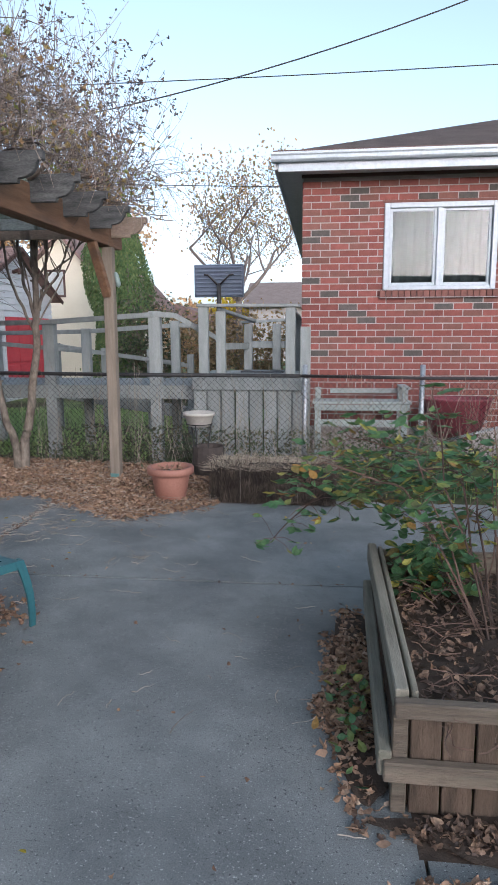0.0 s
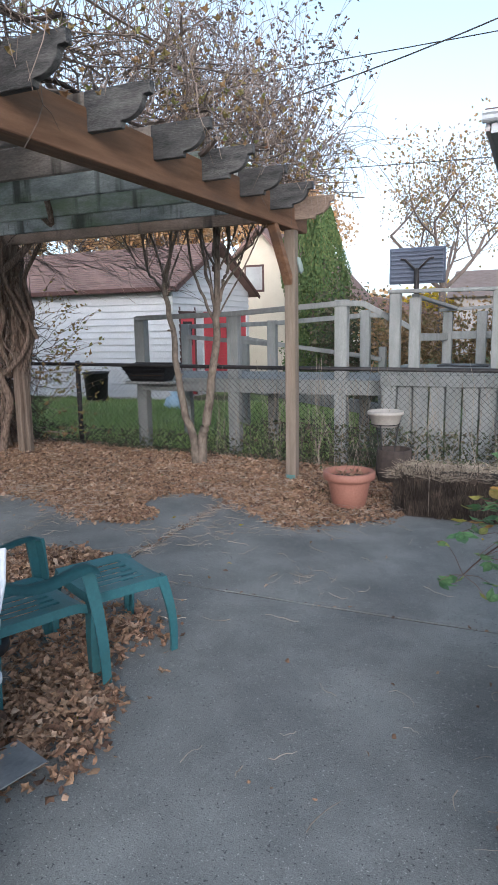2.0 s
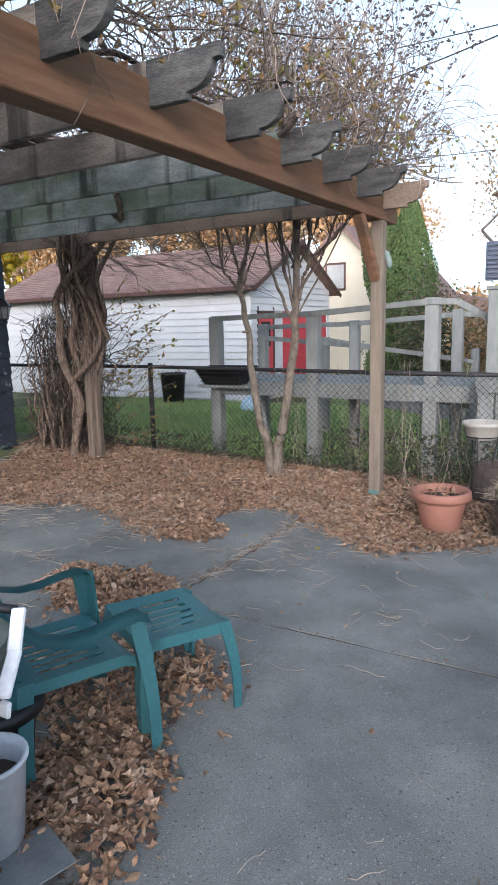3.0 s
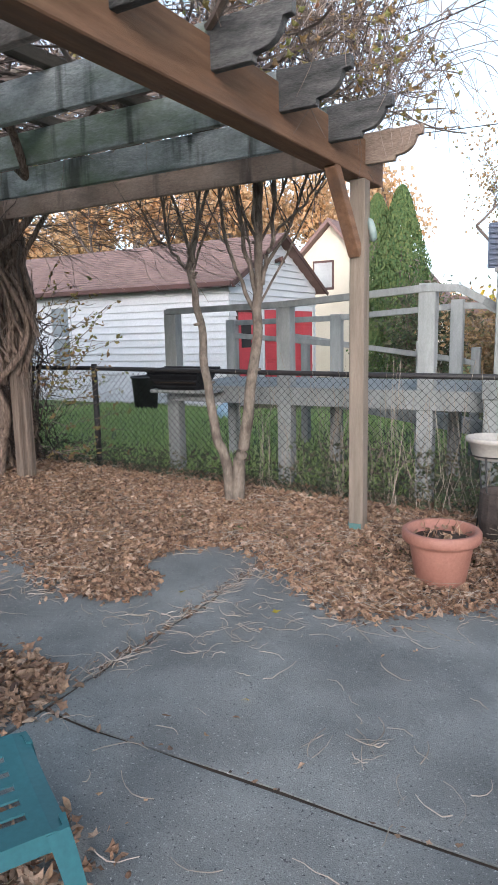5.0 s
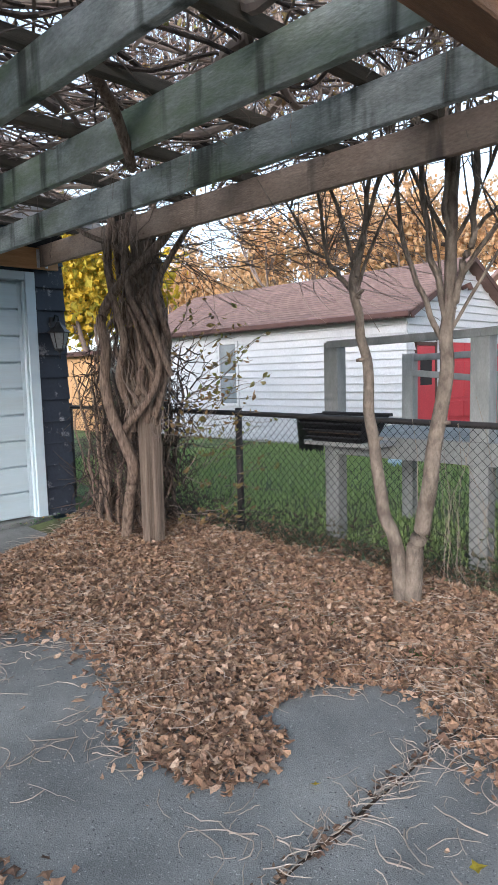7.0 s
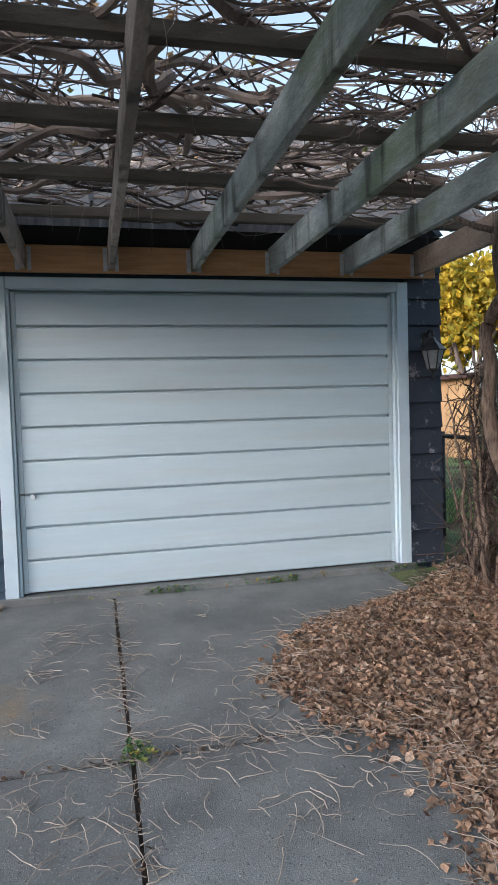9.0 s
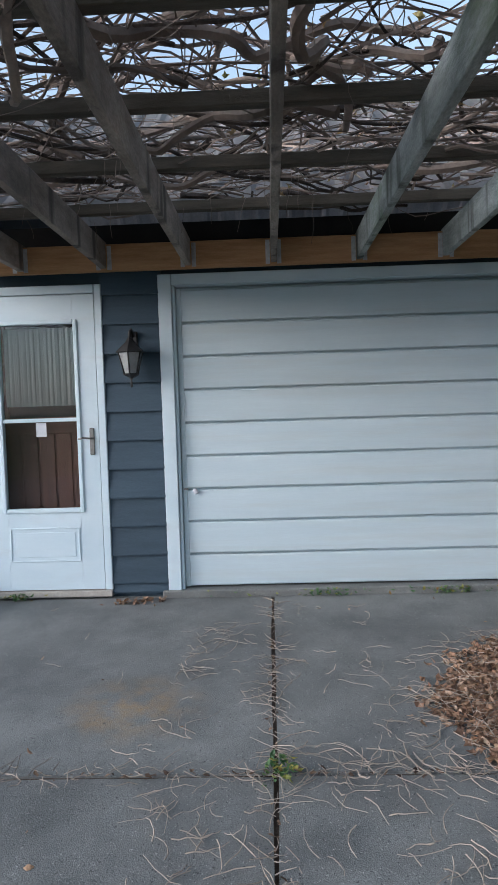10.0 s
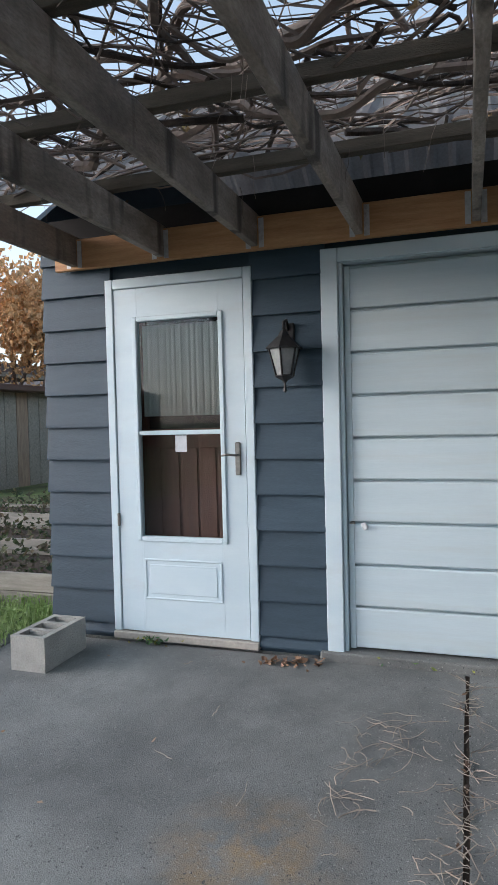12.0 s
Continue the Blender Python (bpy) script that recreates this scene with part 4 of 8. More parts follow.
# sliding window
hw = part("window", block(BM(), WXA, WXA + 0.06, HY - 0.02, HY + 0.08, WZA, WZB, 0.006), GUTTER, bh, "white sliding window of two panes")
for x0, x1, z0, z1 in ((WXB - 0.06, WXB, WZA, WZB), (WXA + 0.061, WXB - 0.061, WZB - 0.06, WZB), (WXA + 0.061, WXB - 0.061, WZA, WZA + 0.05), (1.30, 1.36, WZA + 0.051, WZB - 0.061)):
    boxpart("window_frame", hw, GUTTER, x0, x1, HY - 0.02, HY + 0.08, z0, z1, 0.006)
for x0, x1, dy in ((WXA + 0.061, 1.30, 0.0), (1.361, WXB - 0.061, 0.02)):
    sx0, sx1, sz0, sz1 = x0 + 0.002, x1 - 0.002, WZA + 0.052, WZB - 0.062
    for a0, a1, b0, b1 in ((sx0, sx0 + 0.035, sz0, sz1), (sx1 - 0.035, sx1, sz0, sz1), (sx0 + 0.036, sx1 - 0.036, sz0, sz0 + 0.035), (sx0 + 0.036, sx1 - 0.036, sz1 - 0.035, sz1)):
        boxpart("sash", hw, GUTTER, a0, a1, HY + 0.005 + dy, HY + 0.04 + dy, b0, b1, 0.004)
    pn = boxpart("pane", hw, GLASS, sx0 + 0.034, sx1 - 0.034, HY + 0.02 + dy, HY + 0.024 + dy, sz0 + 0.034, sz1 - 0.034, 0)
    pn.visible_shadow = False
cu = BM()
rows = [[cu.verts.new((WXA + 0.05 + 1.2 * i / 80, HY + 0.15 + 0.018 * math.sin(i * 0.7) + 0.007 * math.sin(i * 1.9), z)) for i in range(81)] for z in (WZA + 0.0, WZB)]
for i in range(80):
    cu.faces.new((rows[0][i], rows[0][i + 1], rows[1][i + 1], rows[1][i]))
bmesh.ops.solidify(cu, geom=list(cu.faces), thickness=0.003)
part("window_curtain", cu, WINCURTAIN, hw, "pale drawn curtain", smooth=True)
boxpart("room_back", bh, ROOM_EAVE_DARK, WXA - 0.3, WXB + 0.3, HY + 0.55, HY + 0.6, 1.5, 3.2, 0)
boxpart("window_head", bh, BRICKS[1], WXA - 0.03, WXB + 0.03, HY - 0.004, HY + 0.05, WZB + 0.004, WZB + 0.033, 0.004)
sill = part("window_sill", block(BM(), WXA - 0.04, WXB + 0.05, HY - 0.045, HY + 0.05, WZA - 0.092, WZA - 0.082), MORTAR, bh)


def build_bricks():
    BL, BH, MJ = 0.214, 0.0665, 0.0125
    meshes = []
    for length in (BL, BL / 2 - MJ / 2):
        bm = block(BM(), 0, length, 0, 0.05, 0, BH, 0.003)
        me = bpy.data.meshes.new("brick")
        bm.to_mesh(me)
        bm.free()
        meshes.append((length, me))
    r = random.Random(11)
    objs, z, row = [], 0.28, 0
    variants = {}
    while z < 3.25 - BH:
        x = HX - (BL + MJ) / 2 * (row % 2)
        while x < 2.35:
            lo, hi = max(x, HX), x + BL
            if z + BH > WZA - 0.08 and z < WZB - 0.01:
                if lo < WXA and hi > WXA - 0.006:
                    hi = WXA - 0.006
                if lo < WXB + 0.006 and lo >= WXA - 0.01:
                    lo = min(WXB + 0.006, hi)
            if hi - lo > 0.03:
                kind_ = r.choices((0, 1, 2), (0.60, 0.26, 0.14))[0]
                key = (round(hi - lo, 3), kind_)
                if key not in variants:
                    bm = block(BM(), 0, hi - lo, 0, 0.05, 0, BH, 0.003)
                    me = bpy.data.meshes.new("brick")
                    bm.to_mesh(me)
                    bm.free()
                    me.materials.append(BRICKS[kind_])
                    variants[key] = me
                objs.append((variants[key], (lo, HY + r.uniform(-0.004, 0.003), z + r.uniform(-0.001, 0.001))))
            x += BL + MJ
        z += BH + MJ
        row += 1
    near = [o for o in objs if o[1][2] > 1.0][:420]
    far = [o for o in objs if o not in near]
    for me, p in near[:420]:
        o = link("brick", me, None, bh)
        o.location = p
    # lower courses, hidden behind fence and weeds, in one mesh
    bm = BM()
    for me, p in far:
        length = me.vertices[0].co.x
        xs = [v.co.x for v in me.vertices]
        block(bm, p[0], p[0] + max(xs), p[1], p[1] + 0.05, p[2], p[2] + BH)
    o = part("bricks_low", bm, BRICKS[0], bh)
    o["kind"] = "stuff"
    # rowlock sill
    n = 19
    for i in range(n):
        w = (WXB - WXA + 0.08) / n
        bm = block(BM(), WXA - 0.04 + i * w + 0.004, WXA - 0.04 + (i + 1) * w - 0.004, HY - 0.05, HY + 0.05, WZA - 0.082, WZA - 0.005, 0.003)
        part("sill_brick", bm, BRICKS[1], sill)


# ---- white garage across the lawn ----
wg2 = thing("white_garage", "white sided garage with brown roof and red doors", "garage", (-8, 14.4, -0.3))
X0, X1, Y0, Y1, ZB, ZE, ZP = -16.5, -8.05, 14.5, 19.0, -0.35, 2.47, 3.60
YM = (Y0 + Y1) / 2
boxpart("wall", wg2, OLDWHITE, X0, X1 - 0.02, Y0 + 0.02, Y1, ZB, ZE, 0)
prism("wall", wg2, OLDWHITE, [(Y0 + 0.02, ZE + 0.001), (Y1, ZE + 0.001), (YM, ZP - 0.05)], "x", X0, X1 - 0.02)
z, bh_ = ZB + 0.1, 0.162
while z < ZE - 0.05:
    segs = [(X0, X1)]
    if z + bh_ > 0.50 and z < 2.1:
        segs = [(X0, -13.42), (-12.66, X1)]
    for a, b in segs:
        o = [(Y0 + 0.02, z), (Y0 - 0.03, z), (Y0 - 0.03, z + 0.014), (Y0 + 0.004, z + bh_), (Y0 + 0.02, z + bh_)]
        prism("siding_board", wg2, OLDWHITE, o, "x", a, b)
    z += bh_
z = ZB + 0.1
while z < ZP - 0.2:
    half = (Y1 - Y0) / 2 if z < ZE - 0.1 else (Y1 - Y0) / 2 * (ZP - z - bh_) / (ZP - ZE)
    segs = [(YM - half, YM + half)]
    if z < 1.85:
        segs = [(Y0, Y0 + 0.3), (Y0 + 1.12, Y0 + 1.5), (18.85, Y1)]
    for a, b in segs:
        if b - a > 0.1:
            o = [(X1 - 0.02, z), (X1 + 0.03, z), (X1 + 0.03, z + 0.014), (X1 - 0.004, z + bh_), (X1 - 0.02, z + bh_)]
            prism("siding_board", wg2, OLDWHITE, o, "y", a, b)
    z += bh_
# roof slopes with rows of shingles
def shingle_slope(parent, y_e, z_e, y_r, z_r, xa, xb, rows_n, material, seed):
    r = random.Random(seed)
    bm = BM()
    dy, dz = (y_r - y_e) / rows_n, (z_r - z_e) / rows_n
    for i in range(rows_n):
        y0, z0, y1, z1 = y_e + dy * i, z_e + dz * i, y_e + dy * (i + 1.15), z_e + dz * (i + 1.15)
        x = xa
        while x < xb:
            w = min(0.9 * r.uniform(0.8, 1.1), xb - x)
            lift = 0.018 + r.uniform(0, 0.004)
            vs = [bm.verts.new(p) for p in ((x, y0, z0 + lift), (x + w, y0, z0 + lift), (x + w, y1, z1 + 0.004), (x, y1, z1 + 0.004), (x, y0, z0), (x + w, y0, z0))]
            bm.faces.new(vs[:4])
            bm.faces.new((vs[4], vs[5], vs[1], vs[0]))
            x += w
    o = part("shingles", bm, material, parent)
    o["kind"] = "stuff"
    return o


OV = 0.28
sl = (ZP - ZE) / (YM - Y0)
rf = prism("roof", wg2, SHINGLE, [(Y0 - OV, ZE - OV * sl + 0.05), (YM, ZP + 0.05), (Y1 + OV, ZE - OV * sl + 0.05), (Y1 + OV, ZE - OV * sl), (YM, ZP), (Y0 - OV, ZE - OV * sl)], "x", X0 - 0.3, X1 + 0.25, 0, "brown shingle gable roof")
shingle_slope(rf, Y0 - OV - 0.02, ZE - OV * sl + 0.052, YM, ZP + 0.052, X0 - 0.3, X1 + 0.26, 20, SHINGLE, 5)
boxpart("gutter", wg2, BROWNTRIM, X0 - 0.3, X1 + 0.26, Y0 - OV - 0.10, Y0 - OV - 0.022, ZE - OV * sl - 0.03, ZE - OV * sl + 0.075, 0.01, "dark brown gutter")
for ya, yb in ((Y0 - OV, YM), (Y1 + OV, YM)):
    timber("rake_board", wg2, BROWNTRIM, (X1 + 0.27, ya, ZE - OV * sl - 0.01), (X1 + 0.27, yb, ZP - 0.01), 0.03, 0.10, 0.003)
boxpart("soffit_board", wg2, BROWNTRIM, X0, X1 + 0.2, Y0 - OV, Y0 - 0.03, ZE - OV * sl - 0.04, ZE - OV * sl - 0.02, 0)
rdr = part("red_overhead_door", block(BM(), X1 - 0.03, X1 + 0.004, 16.05, 18.8, ZB + 0.15, 1.92), REDDOOR, wg2, "red panelled overhead door")
for i in range(5):
    for j in range(4):
        boxpart("door_panel", rdr, REDDOOR, X1 + 0.004, X1 + 0.022, 16.12 + j * 0.67, 16.72 + j * 0.67, ZB + 0.2 + i * 0.42, ZB + 0.55 + i * 0.42, 0.012)
mdr = part("red_side_door", block(BM(), X1 - 0.03, X1 + 0.012, 14.85, 15.55, ZB + 0.12, 1.78), REDDOOR, wg2, "red panelled side door")
boxpart("door_glass", mdr, ROOM_EAVE_DARK, X1 + 0.0125, X1 + 0.018, 14.98, 15.42, 1.0, 1.6, 0)
for y0, y1 in ((14.78, 14.845), (15.555, 15.62), (15.98, 16.045), (18.805, 18.87)):
    boxpart("door_trim", wg2, OLDWHITE if y0 > 15.9 else BROWNTRIM, X1 - 0.02, X1 + 0.03, y0, y1, ZB + 0.1, 1.95, 0.004)
boxpart("door_trim", wg2, BROWNTRIM, X1 - 0.02, X1 + 0.03, 14.78, 15.62, 1.785, 1.85, 0.004)
gw = part("window", block(BM(), -13.40, -13.33, Y0 - 0.03, Y0 + 0.04, 0.52, 2.1, 0.004), OLDWHITE, wg2, "white sash window")
for x0, x1, z0, z1 in ((-12.75, -12.68, 0.52, 2.1), (-13.32, -12.76, 2.03, 2.1), (-13.32, -12.76, 0.52, 0.6), (-13.32, -12.76, 1.27, 1.33)):
    boxpart("window_frame", gw, OLDWHITE, x0, x1, Y0 - 0.03, Y0 + 0.04, z0, z1, 0.004)
for z0, z1 in ((0.601, 1.269), (1.331, 2.029)):
    boxpart("pane", gw, mat("dull_glass", (0.20, 0.23, 0.25), (0.30, 0.33, 0.34), 2, 0.15, 0, 20, vary=0), -13.32, -12.76, Y0 + 0.0, Y0 + 0.006, z0, z1, 0)
tubepart("gable_lamp", wg2, BROWNTRIM, [(X1 + 0.02, YM - 0.1, 3.0), (X1 + 0.2, YM - 0.1, 3.05), (X1 + 0.22, YM - 0.1, 2.95)], 0.05, 0.07)

# cream house behind it
ch = thing("cream_house", "cream sided house gable behind the white garage", "house", (-10, 24, -0.3))
cy = 24.0
prism("wall", ch, CREAMWALL, [(-12.0, -0.4), (-7.6, -0.4), (-7.6, 2.7), (-9.65, 4.95), (-12.0, 2.7)], "y", cy, cy + 9)
rfc = prism("roof", ch, SHINGLE, [(-12.3, 2.4), (-9.65, 4.97), (-7.3, 2.35), (-7.3, 2.48), (-9.65, 5.12), (-12.3, 2.53)], "y", cy - 0.35, cy + 9, 0, "brown shingle roof")
wnd = part("window", block(BM(), -10.35, -9.55, cy - 0.04, cy - 0.001, 2.75, 3.75, 0.01), BROWNTRIM, ch, "dark framed window")
boxpart("pane", wnd, mat("far_glass", (0.35, 0.36, 0.36), (0.45, 0.46, 0.45), 2, 0.2, 0, 20, vary=0), -10.28, -9.62, cy - 0.046, cy - 0.041, 2.83, 3.67, 0)

# far houses seen over the ramp, and beyond the garage ends
fh = thing("far_house", "distant grey house with a dark roof", "house", (0, 40, -0.3))
boxpart("wall", fh, mat("far_grey_wall", (0.36, 0.34, 0.32), (0.44, 0.42, 0.40), 1, 0.8, 0, 10, vary=0), -4.5, 6, 40, 48, -0.4, 3.0, 0)
prism("roof", fh, DARKSHINGLE, [(39.4, 2.9), (44, 4.65), (48.6, 2.9)], "x", -4.9, 6.5)
for x in (-2.4, -1.2, 0.6):
    w = boxpart("window", fh, OLDWHITE, x, x + 0.8, 39.95, 39.999, 1.2, 2.4, 0)
    boxpart("pane", w, ROOM_EAVE_DARK, x + 0.08, x + 0.72, 39.94, 39.949, 1.28, 2.32, 0)
fh2 = thing("far_brown_house", "distant low house with a brown roof", "house", (-8, 36, -0.3))
boxpart("wall", fh2, OLDFENCE, -10.5, -5.6, 36, 42, -0.4, 2.2, 0)
prism("roof", fh2, SHINGLE, [(-11, 2.0), (-8.05, 2.95), (-5.1, 2.0)], "y", 35.6, 42)
tanw = thing("tan_shed", "tan wooden shed wall under a yellow tree", "shed", (-18.5, 14, 0))
for i in range(14):
    boxpart("wall_board", tanw, TANWALL, -22.5 + i * 0.33, -22.18 + i * 0.33, 13.95, 14.0, -0.4, 1.95, 0.004)
boxpart("roof", tanw, BROWNTRIM, -22.7, -17.7, 13.6, 16.5, 1.951, 2.08, 0.01)

# ---- chain link fence ----
FY = 7.15
fence = thing("chain_link_fence", "black chain link fence overgrown with weeds", "fence", (-2, FY, 0))
FT = 1.0
for x0, x1 in ((-9.5, -0.25),):
    tubepart("top_rail", fence, BLACKMETAL, [(x0, FY, FT + 0.01), (-5.17, FY, FT + 0.01), (-2.37, FY, FT - 0.02), (x1, FY, FT - 0.03)], 0.021)
tubepart("top_rail", fence, BLACKMETAL, [(-0.25, FY, FT - 0.03), (1.0, FY, FT - 0.05), (6, FY, FT - 0.05)], 0.017)
for x, mm, r in ((-7.9, BLACKMETAL, 0.03), (-5.17, BLACKMETAL, 0.03), (-2.37, BLACKMETAL, 0.03), (-0.2, GALV, 0.03), (1.05, GALV, 0.028), (3.9, GALV, 0.028)):
    tubepart("fence_post", fence, mm, [(x, FY + 0.03, -0.2), (x, FY + 0.03, FT + (0.05 if mm is BLACKMETAL else 0.09))], r, r, 10)
for z in (0.72, 0.9):
    part("post_band", lathe([(0.034, 0), (0.036, 0.005), (0.036, 0.03), (0.034, 0.035)], 12, (-0.2, FY + 0.03, z)), GALV, fence)
ws = Soup()
x, dx = -9.5, 0.062
zlo, zhi = 0.0, FT - 0.01
while x < 4.5:
    for s in (1, -1):
        n = 5
        pts = [(x + s * (zhi - zlo) * t / n, FY - 0.022 + (0.004 if t % 2 else 0), zlo + (zhi - zlo) * t / n) for t in range(n + 1)]
        ws.tube(pts, 0.0018, 0.0018, 3)
    x += dx
w_ = ws.made("wire_mesh", WIREMAT, fence)
w_["kind"] = "stuff"

# ---- neighbour's ramp of grey timber behind the fence ----
ramp = thing("wheelchair_ramp", "grey painted timber ramp with posts and handrails", "ramp", (-2.5, 8.3, 0))
RZ = 0.80


def grail(name, pts, w, h, material=GREYWOOD):
    for a, b in zip(pts, pts[1:]):
        timber(name, ramp, material, a, b, w, h, 0.004)


for x, y, zt in ((-4.59, 7.75, 1.57), (-3.31, 7.75, 1.59), (-2.0, 7.75, 1.69)):
    boxpart("post", ramp, GREYWOOD, x - 0.07, x + 0.07, y - 0.07, y + 0.05, -0.3, zt, 0.006)
for x, y, zt in ((-4.62, 8.95, 1.48), (-3.3, 8.95, 1.50), (-2.03, 8.95, 1.60)):
    boxpart("post", ramp, GREYWOOD, x - 0.06, x + 0.06, y - 0.05, y + 0.05, -0.3, zt, 0.006)
for x, y, zt in ((-3.5, 10.3, 1.2), (-2.75, 10.3, 1.18), (-4.3, 10.3, 1.28), (-2.1, 10.3, 1.1)):
    boxpart("post", ramp, GREYWOOD, x - 0.05, x + 0.05, y - 0.05, y + 0.05, -0.35, zt, 0.006)
for y, z, dz in ((7.69, 1.55, 0.0), (8.95, 1.47, -0.03)):
    grail("handrail", [(-4.62, y, z + dz), (-3.3, y, z + 0.02 + dz), (-2.0, y, z + 0.10 + dz), (-1.75, y, z + 0.09 + dz), (-1.55, y, z - 0.02 + dz), (-1.42, y, z - 0.1 + dz)], 0.045, 0.06)
grail("handrail", [(-4.5, 10.25, 1.28), (-3.5, 10.25, 1.12), (-2.1, 10.25, 0.92)], 0.04, 0.06)
grail("handrail", [(-4.6, 8.9, 1.3), (-3.3, 9.5, 1.15), (-2.2, 10.2, 0.95)], 0.04, 0.06)
boxpart("rim_joist", ramp, GREYWOOD, -4.6, -1.45, 7.66, 7.70, 0.655, 0.82, 0.004)
boxpart("rim_joist", ramp, GREYWOOD, -4.6, -1.45, 8.93, 8.97, 0.60, 0.80, 0.004)
for i in range(22):
    boxpart("deck_board", ramp, GREYWOOD, -4.6 + i * 0.143, -4.6 + i * 0.143 + 0.136, 7.71, 8.92, 0.785, 0.82, 0.003)
for y in (10.2, 10.32):
    timber("rim_joist", ramp, GREYWOOD, (-4.6, y, 0.55), (-2.0, y, 0.15), 0.04, 0.18, 0.004)
# landing with its plank skirt beside the brick house
landing = thing("ramp_landing", "grey timber landing with plank skirt and open railing", "landing", (-0.85, 7.9, 0))
for x, y, zt in ((-1.38, 7.55, 1.73), (-1.19, 7.62, 1.68), (-0.38, 7.55, 1.72), (-1.0, 8.75, 1.55), (-0.62, 8.75, 1.55), (-0.32, 8.75, 1.6)):
    boxpart("post", landing, GREYWOOD, x - 0.055, x + 0.055, y - 0.05, y + 0.05, 0.0 if y < 8 else 0.3, zt, 0.006)
boxpart("post", landing, GREYWOOD, -0.27, -0.15, 7.5, 7.58, 0.0, 1.5, 0.006, "short grey end post")
timber("top_rail", landing, GREYWOOD, (-1.45, 7.53, 1.745), (-0.28, 7.53, 1.735), 0.10, 0.035, 0.004)
timber("top_rail", landing, GREYWOOD, (-1.2, 7.6, 1.70), (-0.9, 8.8, 1.58), 0.06, 0.035, 0.004)
timber("top_rail", landing, GREYWOOD, (-1.1, 8.75, 1.57), (-0.25, 8.75, 1.61), 0.07, 0.035, 0.004)
timber("top_rail", landing, GREYWOOD, (-0.36, 7.6, 1.70), (-0.33, 8.75, 1.62), 0.06, 0.035, 0.004)
timber("mid_rail", landing, GREYWOOD, (-0.95, 8.72, 1.28), (-0.3, 8.72, 1.28), 0.03, 0.09, 0.004)
timber("mid_rail", landing, GREYWOOD, (-1.19, 7.63, 1.28), (-1.0, 8.7, 1.26), 0.03, 0.08, 0.004)
for i in range(9):
    boxpart("deck_board", landing, GREYWOOD, -1.5 + i * 0.14, -1.5 + i * 0.14 + 0.133, 7.46, 8.8, 0.90, 0.935, 0.003)
timber("skirt_rail", landing, GREYWOOD, (-1.5, 7.44, 0.845), (-0.2, 7.44, 0.845), 0.03, 0.12, 0.004)
sk = random.Random(5)
for i in range(8):
    x = -1.49 + i * 0.163
    boxpart("skirt_plank", landing, GREYWOOD, x, x + 0.145, 7.462, 7.486, 0.0 + sk.uniform(-0.02, 0.02), 0.84, 0.003)
boxpart("door_mat", landing, BLACKPLASTIC, -1.05, -0.5, 8.3, 8.7, 0.936, 0.95, 0.004, "dark mat on the boards")

# bench and tub between fence and brick wall
bench = thing("garden_bench", "old grey-green slatted garden bench by the brick wall", "bench", (0.3, 7.7, 0))
for i in range(4):
    boxpart("seat_slat", bench, PALEBENCH, -0.12, 0.98, 7.42 + i * 0.095, 7.5 + i * 0.095, 0.635, 0.665, 0.004)
boxpart("back_slat", bench, PALEBENCH, 0.08, 0.86, 7.86, 7.885, 0.72, 0.775, 0.004)
boxpart("front_rail", bench, PALEBENCH, -0.1, 0.95, 7.43, 7.46, 0.38, 0.46, 0.004)
for x in (-0.06, 0.9):
    for y in (7.45, 7.85):
        boxpart("leg", bench, PALEBENCH, x - 0.035, x + 0.035, y - 0.03, y + 0.03, -0.16, 0.615 if y < 7.6 else 0.79, 0.005)
boxpart("armrest", bench, PALEBENCH, 0.86, 0.96, 7.42, 7.9, 0.80, 0.83, 0.005)
boxpart("arm_support", bench, PALEBENCH, 0.88, 0.94, 7.44, 7.5, 0.655, 0.798, 0.004)
boxpart("seat_apron", bench, PALEBENCH, -0.1, 0.96, 7.40, 7.418, 0.565, 0.632, 0.004)
tub = thing("maroon_tub", "maroon plastic wheelbarrow tub leaning by the fence", "wheelbarrow", (1.45, 7.55, 0))
part("tub", lathe([(0.0, 0.0), (0.22, 0.0), (0.36, 0.42), (0.38, 0.44), (0.36, 0.45), (0.34, 0.42), (0.2, 0.03), (0.0, 0.03)], 24, (1.5, 7.6, 0.25), (1.1, 0.7)), MAROON, tub, smooth=True)
part("wheel", lathe([(0.1, -0.03), (0.17, -0.035), (0.19, 0.0), (0.17, 0.035), (0.1, 0.03)], 18, (1.5, 7.6, 0.0)), BLACKPLASTIC, tub)
for y in (7.35, 7.85):
    tubepart("shaft", tub, GALV, [(1.2, y, -0.1), (1.35, y, 0.25), (1.9, y, 0.4)], 0.016)

# basketball hoop, seen from behind
hoop = thing("basketball_hoop", "portable basketball hoop seen from the back of its board", "basketball hoop", (-1.57, 9.9, 0))
boxpart("backboard", hoop, BACKBOARD, -1.95, -1.2, 9.95, 9.98, 1.96, 2.44, 0.012)
for i in range(8):
    boxpart("board_rib", hoop, BACKBOARD, -1.92, -1.23, 9.925, 9.949, 1.99 + i * 0.056, 2.012 + i * 0.056, 0.004)
tubepart("pole", hoop, BLACKMETAL, [(-1.56, 9.85, -0.2), (-1.56, 9.85, 1.95), (-1.57, 9.9, 2.15)], 0.035, 0.035, 10)
for sx in (-1, 1):
    tubepart("strut", hoop, BLACKMETAL, [(-1.57, 9.88, 2.12), (-1.57 + sx * 0.16, 9.91, 2.28), (-1.57 + sx * 0.22, 9.92, 2.29)], 0.015)
